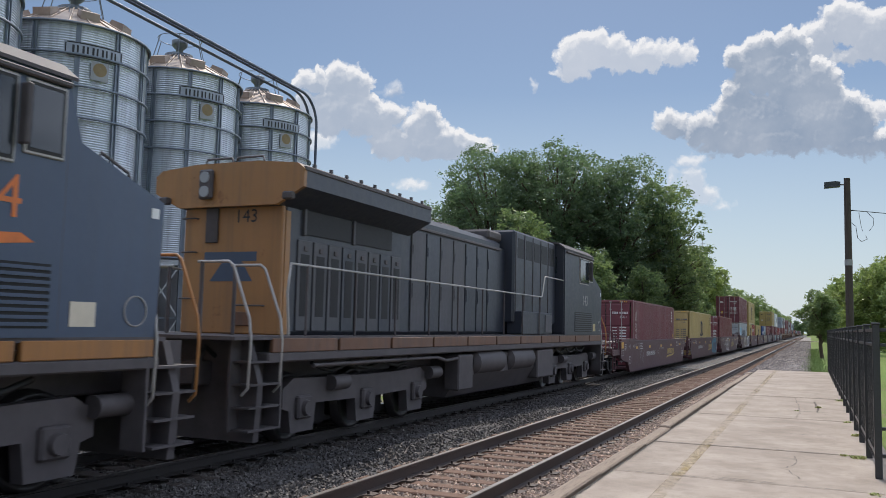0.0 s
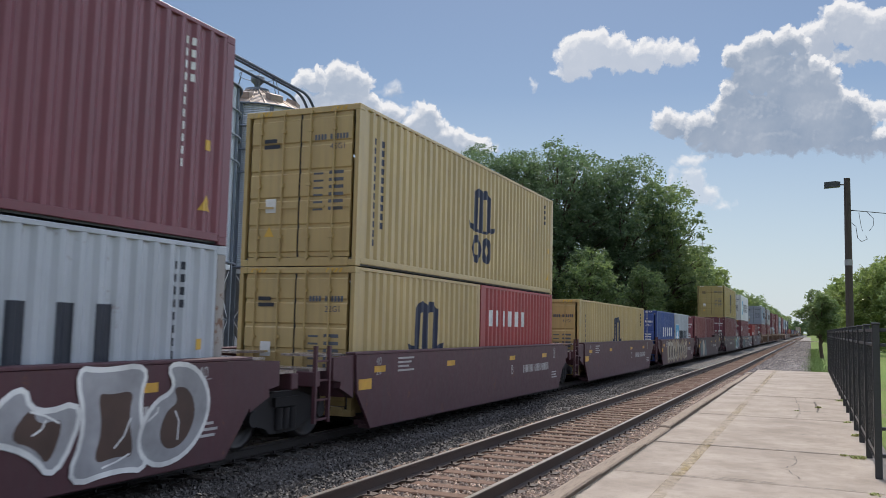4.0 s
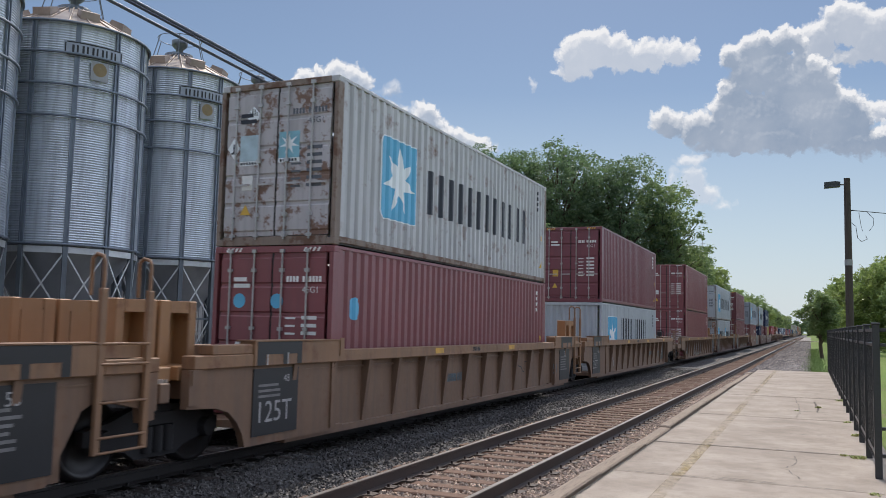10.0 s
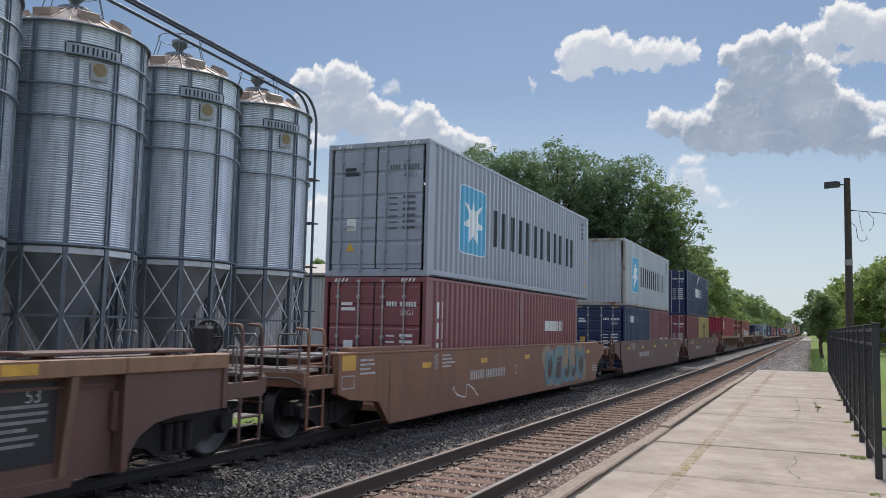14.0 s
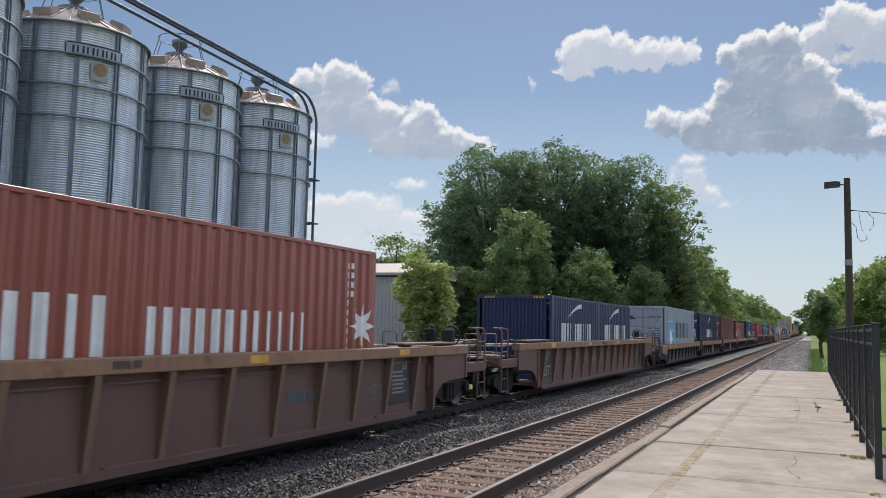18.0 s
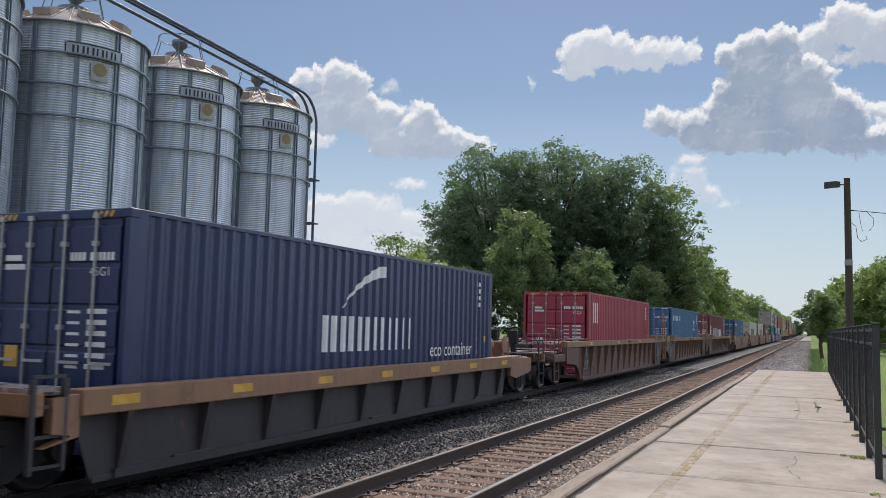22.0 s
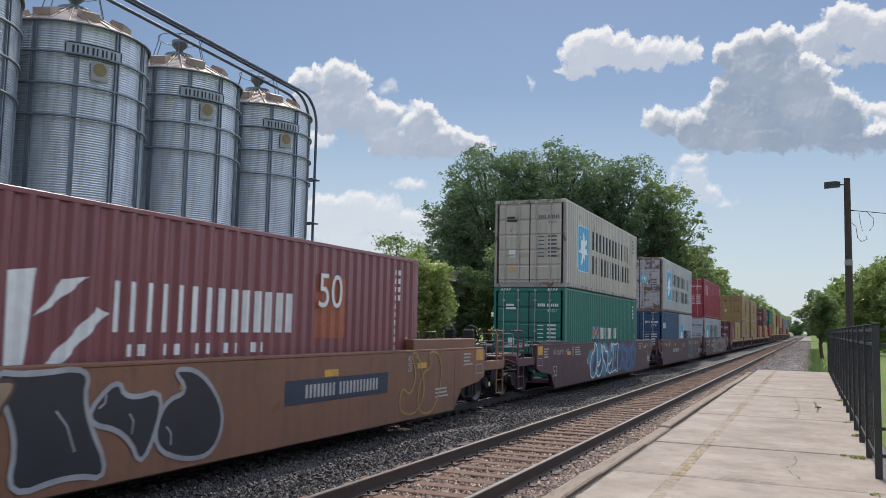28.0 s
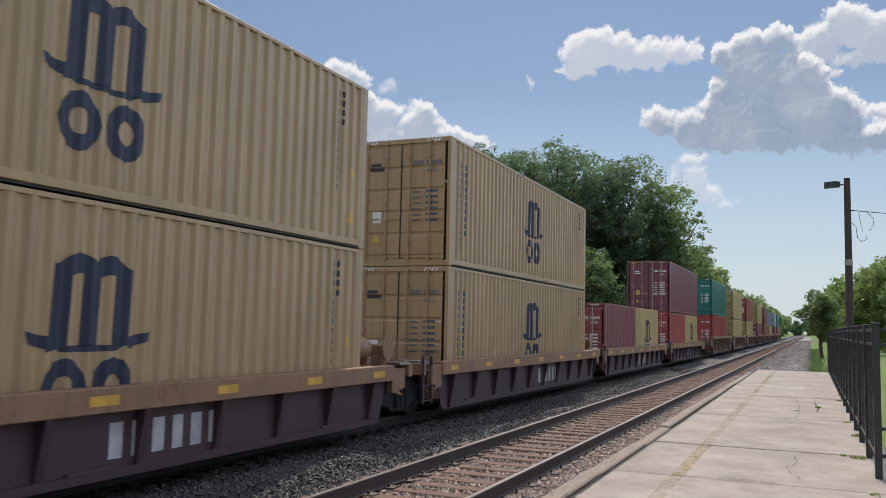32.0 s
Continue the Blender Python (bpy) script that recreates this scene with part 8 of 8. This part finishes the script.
    # tank and reservoirs
    tank = part("fuel_tank", Geo().prism([(-1.35, 0.75), (-1.35, 1.2), (1.35, 1.2), (1.35, 0.75), (1.05, 0.28), (-1.05, 0.28)], "y", 8.2, 15.2), M_LGRIME, c)
    for y0 in (9.2, 11.6):
        part("air_reservoir", Geo().cyl((1.24, y0, 1.02), (1.24, y0 + 1.75, 1.02), 0.29, None, 18).cyl((1.24, y0 - 0.1, 1.02), (1.24, y0, 1.02), 0.15, 0.29, 18).cyl((1.24, y0 + 1.75, 1.02), (1.24, y0 + 1.85, 1.02), 0.29, 0.15, 18), M_LGRIME, tank)
    part("equipment_box", Geo().bev(1.1, 1.46, 8.0, 8.85, 0.45, 1.22, 0.03), M_LGRIME, c)
    part("equipment_box", Geo().bev(1.1, 1.46, 13.75, 15.3, 0.45, 1.22, 0.03), M_LGRIME, c)
    part("sill_conduit", Geo().tube([(1.42, 2.2, 1.2), (1.42, 6.9, 1.2), (1.42, 7.4, 1.12), (1.42, 8.0, 1.15)], 0.035, 6), M_LGRIME, c)
    loco_truck(c, 4.4)
    loco_truck(c, 18.3)
    # railings
    for sx in (1, -1):
        x = sx * 1.45
        part("handrail", Geo().tube([(x, 1.45, 1.66), (x, 1.38, 2.3), (x, 1.45, 2.72), (x, 14.05, 2.72), (x, 14.15, 2.74), (x, 14.4, 3.30), (x, 14.5, 3.32), (x, 16.4, 3.32)], 0.02, 6), M_RAILING, c)
        for i in range(9):
            part("stanchion", Geo().cyl((x, 1.9 + 1.5 * i, 1.62), (x, 1.9 + 1.5 * i, 2.72), 0.02, None, 6), M_LGRIME, c)
    for y, d in ((0.80, -1), (21.75, 1)):
        for sx in (1, -1):
            st = part("step_well", Geo().box(sx * 1.18 - 0.02, sx * 1.18 + 0.02, y - 0.35, y + 0.45, 0.35, 1.6).box(sx * 1.16, sx * 1.5, y + 0.42 * (-d), y + 0.46 * (-d), 0.35, 1.62), M_LGRIME, c)
            for z in (0.35, 0.66, 0.97, 1.28):
                part("tread", Geo().box(min(sx * 1.18, sx * 1.5), max(sx * 1.18, sx * 1.5), y - 0.3, y + 0.4, z, z + 0.03), M_LGRIME, st)
            for k, dy in enumerate((-0.32, 0.42)):
                part("grab_rail", Geo().tube([(sx * 1.38, y + dy, 0.85), (sx * 1.48, y + dy, 0.95), (sx * 1.5, y + dy, 1.6), (sx * 1.46, y + dy, 1.9), (sx * 1.16, y + dy, 2.62), (sx * 1.08, y + dy, 2.68), (sx * 0.55, y + dy, 2.68)], 0.022, 6), M_LSILL if (k and d > 0) else M_RAILING, c)
                part("rail_post", Geo().cyl((sx * 0.62, y + dy, 1.62), (sx * 0.62, y + dy, 2.68), 0.03, None, 6), M_LGRIME, c)
        part("pilot", Geo().prism([(-1.45, 0.2), (1.45, 0.2), (1.5, 1.0), (1.3, 1.6), (-1.3, 1.6), (-1.5, 1.0)], "y", y - 0.12 if d < 0 else y + 0.0, y if d < 0 else y + 0.12), M_LGRIME, c)
        put("coupler", shared("coupler", coupler), M_TRUCK, c, at=pose(0, 0.3, 0) if d < 0 else pose(0, y + 0.1, 0, 0, 0, 180))
        for x in (-0.75, 0.75):
            part("air_hose", Geo().tube([(x, y + 0.1 * d, 1.35), (x, y + 0.35 * d, 1.5), (x, y + 0.5 * d, 1.2), (x * 0.9, y + 0.45 * d, 0.75)], 0.035, 6), M_RUBBER, c)
    return c


locomotive(9.0, M_LDARK, "143", "soot-stained dark blue diesel locomotive with an ochre rear end")
locomotive(-13.75, M_LBLUE, "4", "clean dark blue diesel locomotive with an orange sill stripe")

# ---------------------------------------------------------------- clouds
SKYDIST = 3200.0
SKYDIR = Matrix.Translation((0, 0, 1.9)) @ pose(0, 0, 0, 0, 0, 23.65) @ pose(0, 0, 0, 95.16, 0, 0) @ pose(0, 0, 0, 0, 0, 1.28)
CLOUD_UNIT = SKYDIST / 14.88


def cloud_material(name, puffs, seed, top=(0.80, 0.81, 0.83), base=(0.36, 0.43, 0.54), strength=1.0, soft=0.16, cover=1.0):
    """Billowing puffs: where nothing lies above, sunlight; below, grey shade."""
    gt = bpy.data.node_groups.new(name + "_density", "ShaderNodeTree")
    gt.interface.new_socket("Vector", in_out="INPUT", socket_type="NodeSocketVector")
    gt.interface.new_socket("Density", in_out="OUTPUT", socket_type="NodeSocketFloat")
    gi, go = gt.nodes.new("NodeGroupInput"), gt.nodes.new("NodeGroupOutput")

    def vm(op, a, b=None):
        nd = gt.nodes.new("ShaderNodeVectorMath")
        nd.operation = op
        for sock, val in zip(nd.inputs, (a, b)):
            if val is None:
                continue
            if isinstance(val, bpy.types.NodeSocket):
                gt.links.new(val, sock)
            else:
                sock.default_value = val
        return nd

    def mt(op, a, b):
        nd = gt.nodes.new("ShaderNodeMath")
        nd.operation = op
        for sock, val in zip(nd.inputs, (a, b)):
            if isinstance(val, bpy.types.NodeSocket):
                gt.links.new(val, sock)
            else:
                sock.default_value = val
        return nd.outputs[0]
    warp = None
    src = vm("ADD", gi.outputs[0], (seed * 3.1, seed * 1.7, seed)).outputs[0]
    vec = gi.outputs[0]
    for sc, amp in ((1.6, 0.42), (5.0, 0.16), (14.0, 0.09), (36.0, 0.03)):
        nz = gt.nodes.new("ShaderNodeTexNoise")
        nz.inputs["Scale"].default_value, nz.inputs["Detail"].default_value, nz.inputs["Roughness"].default_value = sc, 5.0, 0.55
        gt.links.new(src, nz.inputs["Vector"])
        off = vm("SUBTRACT", nz.outputs["Color"], (0.5, 0.5, 0.5)).outputs[0]
        vec = vm("ADD", vec, vm("MULTIPLY", off, (amp, amp, 0.0)).outputs[0]).outputs[0]
    total = None
    for x, y, rx, ry in puffs:
        p = vm("MULTIPLY", vm("SUBTRACT", vec, ((x - 784) / 100, (441 - y) / 100, 0)).outputs[0], (100 / rx, 100 / ry, 0)).outputs[0]
        d = mt("MULTIPLY", mt("SUBTRACT", 1.0, vm("LENGTH", p).outputs["Value"]), min(rx, ry) / 40)
        total = d if total is None else mt("MAXIMUM", total, d)
    nz = gt.nodes.new("ShaderNodeTexVoronoi")
    nz.feature = "SMOOTH_F1"
    nz.inputs["Scale"].default_value = 4.6
    gt.links.new(vec, nz.inputs["Vector"])
    total = mt("ADD", total, mt("MULTIPLY", mt("SUBTRACT", 0.42, nz.outputs["Distance"]), 0.46))
    nz = gt.nodes.new("ShaderNodeTexVoronoi")
    nz.feature = "SMOOTH_F1"
    nz.inputs["Scale"].default_value = 12.0
    gt.links.new(vec, nz.inputs["Vector"])
    total = mt("ADD", total, mt("MULTIPLY", mt("SUBTRACT", 0.40, nz.outputs["Distance"]), 0.20))
    gt.links.new(total, go.inputs[0])

    m = Nodes(name)
    t = m.t
    co = m.coord()

    def dens(dy, dx=0.0):
        mp = t.nodes.new("ShaderNodeMapping")
        mp.inputs["Location"].default_value = (dx, dy, 0)
        m.link(co, mp.inputs[0])
        g = t.nodes.new("ShaderNodeGroup")
        g.node_tree = gt
        m.link(mp.outputs[0], g.inputs[0])
        return g.outputs[0]
    d0 = dens(0.0)
    above = m.math("ADD", m.math("MULTIPLY", m.math("MAXIMUM", dens(0.10), 0.0), 0.9), m.math("MULTIPLY", m.math("MAXIMUM", dens(0.30), 0.0), 0.9))
    # billows: the sides turned up and left catch the sun
    relief = m.math("SUBTRACT", d0, dens(0.055, -0.035))
    depth_shade = m.ramp(above, [(0.02, 0.0), (0.17, 0.55), (0.45, 1.0)])
    shade = m.math("SUBTRACT", depth_shade, m.math("MULTIPLY", m.math("MULTIPLY", m.math("SUBTRACT", relief, 0.03), 2.0), m.math("SUBTRACT", 1.0, m.math("MULTIPLY", depth_shade, 0.72))))
    shade = m.ramp(shade, [(0.0, 0.0), (1.0, 1.0)])
    mottle = m.ramp(m.noise(co, 1.3, 6, 0.6), [(0.35, 0.0), (0.68, 1.0)])
    col = m.mix(shade, top, m.mix(mottle, base, tuple(0.84 * a + 0.16 * b for a, b in zip(base, top))))
    alpha = m.math("MULTIPLY", m.ramp(d0, [(0.0, 0.0), (soft, 1.0)]), cover)
    em = t.nodes.new("ShaderNodeEmission")
    em.inputs[1].default_value = strength
    m.link(col, em.inputs[0])
    tr = t.nodes.new("ShaderNodeBsdfTransparent")
    mx = t.nodes.new("ShaderNodeMixShader")
    m.link(alpha, mx.inputs[0])
    m.link(tr.outputs[0], mx.inputs[1])
    m.link(em.outputs[0], mx.inputs[2])
    m.link(mx.outputs[0], t.nodes["Material Output"].inputs[0])
    return m.mat


CLOUDS = []


def cloud(puffs, seed, drift, label, depth=0.0, **kw):
    x0, x1 = min(p[0] - p[2] for p in puffs) - 40, max(p[0] + p[2] for p in puffs) + 40
    y0, y1 = min(p[1] - p[3] for p in puffs) - 40, max(p[1] + p[3] for p in puffs) + 40
    g = Geo().add([((x - 784) / 100, (441 - y) / 100, 0) for x, y in ((x0, y1), (x1, y1), (x1, y0), (x0, y0))], [(0, 1, 2, 3)])
    ob = part("cloud", g, cloud_material("cloud_vapour", puffs, seed, **kw))
    tagged(ob, label, "cloud", kind="structure")
    k = CLOUD_UNIT * (1 + depth)
    ob.scale = (k, k, k)
    CLOUDS.append((ob, depth, drift))


cloud([(555, 142, 45, 26), (603, 142, 45, 34), (640, 148, 28, 28), (590, 195, 55, 48), (640, 200, 50, 45), (672, 205, 45, 34), (690, 250, 48, 34), (745, 218, 46, 40), (765, 255, 70, 34), (828, 258, 48, 22), (545, 190, 40, 30)], 1.0, (-3, 2), "white cumulus cloud with a grey base above the silos")
cloud([(682, 153, 28, 18)], 2.0, (-5, 2), "small torn wisp of white cloud", 0.01, cover=0.7, soft=0.4)
cloud([(640, 378, 90, 42), (580, 390, 60, 50), (720, 395, 70, 30), (560, 255, 40, 22), (735, 330, 40, 16), (680, 440, 130, 40)], 3.0, (-2, 1), "pale hazy cloud low over the shed", 0.02, base=(0.60, 0.66, 0.73), cover=0.85, soft=0.32)
cloud([(1022, 98, 34, 42), (1062, 85, 42, 42), (1102, 92, 42, 38), (1150, 98, 46, 32), (1203, 92, 38, 30), (1010, 125, 30, 14), (1140, 115, 50, 14)], 4.0, (5, 2), "white cumulus cloud with ragged edges", 0.03, base=(0.46, 0.52, 0.62))
cloud([(1292, 92, 28, 26), (1340, 78, 46, 30), (1385, 74, 46, 28), (1350, 125, 70, 50), (1292, 155, 26, 36), (1410, 150, 80, 60), (1335, 205, 70, 46), (1182, 216, 40, 28), (1240, 224, 52, 32), (1272, 188, 26, 24), (1350, 244, 150, 34), (1460, 205, 90, 62), (1510, 250, 80, 28), (1570, 245, 60, 30)], 5.0, (-11, 3), "large towering cumulus cloud with a grey base", 0.04, base=(0.27, 0.34, 0.45))
cloud([(1442, 78, 44, 40), (1500, 42, 58, 44), (1565, 60, 62, 56), (1500, 100, 60, 22), (1475, 132, 16, 12), (1560, 195, 38, 20)], 6.0, (3, -2), "bright cumulus cloud behind a larger one", 0.05, base=(0.40, 0.46, 0.56))
cloud([(1215, 282, 36, 16), (1190, 318, 16, 30), (1250, 345, 30, 22), (1282, 366, 22, 10), (1225, 320, 34, 36)], 7.0, (2, 2), "thin trailing wisps of cloud", 0.06, cover=0.8, soft=0.3, base=(0.52, 0.59, 0.69))
cloud([(940, 147, 9, 17)], 8.0, (-3, 2), "tiny upright wisp of cloud", 0.07, cover=0.8, soft=0.3)

# ---------------------------------------------------------------- the tracks' many pieces
track("near_track", NEAR_X, -6, 420, 75, "railway track with weathered wooden ties and rusty rails", M_RAIL, M_TIE, 0.0)
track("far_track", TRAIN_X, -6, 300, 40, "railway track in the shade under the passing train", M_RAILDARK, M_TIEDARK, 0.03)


def motions():
    """The train runs towards the camera's side of the line at a steady pace."""
    for thing, s, z in MOVING:
        walk(thing, [(t, pose(TRAIN_X, s - d, z)) for t, d in TRAVEL])
    for ob, depth, (dx, dy) in CLOUDS:
        k = CLOUD_UNIT * (1 + depth) / 100
        walk(ob, [(t, SKYDIR @ Matrix.Translation((dx * k * (t - 16) / 16, dy * k * (t - 16) / 16, -SKYDIST * (1 + depth)))) for t in (0, 16, 32)])


motions()
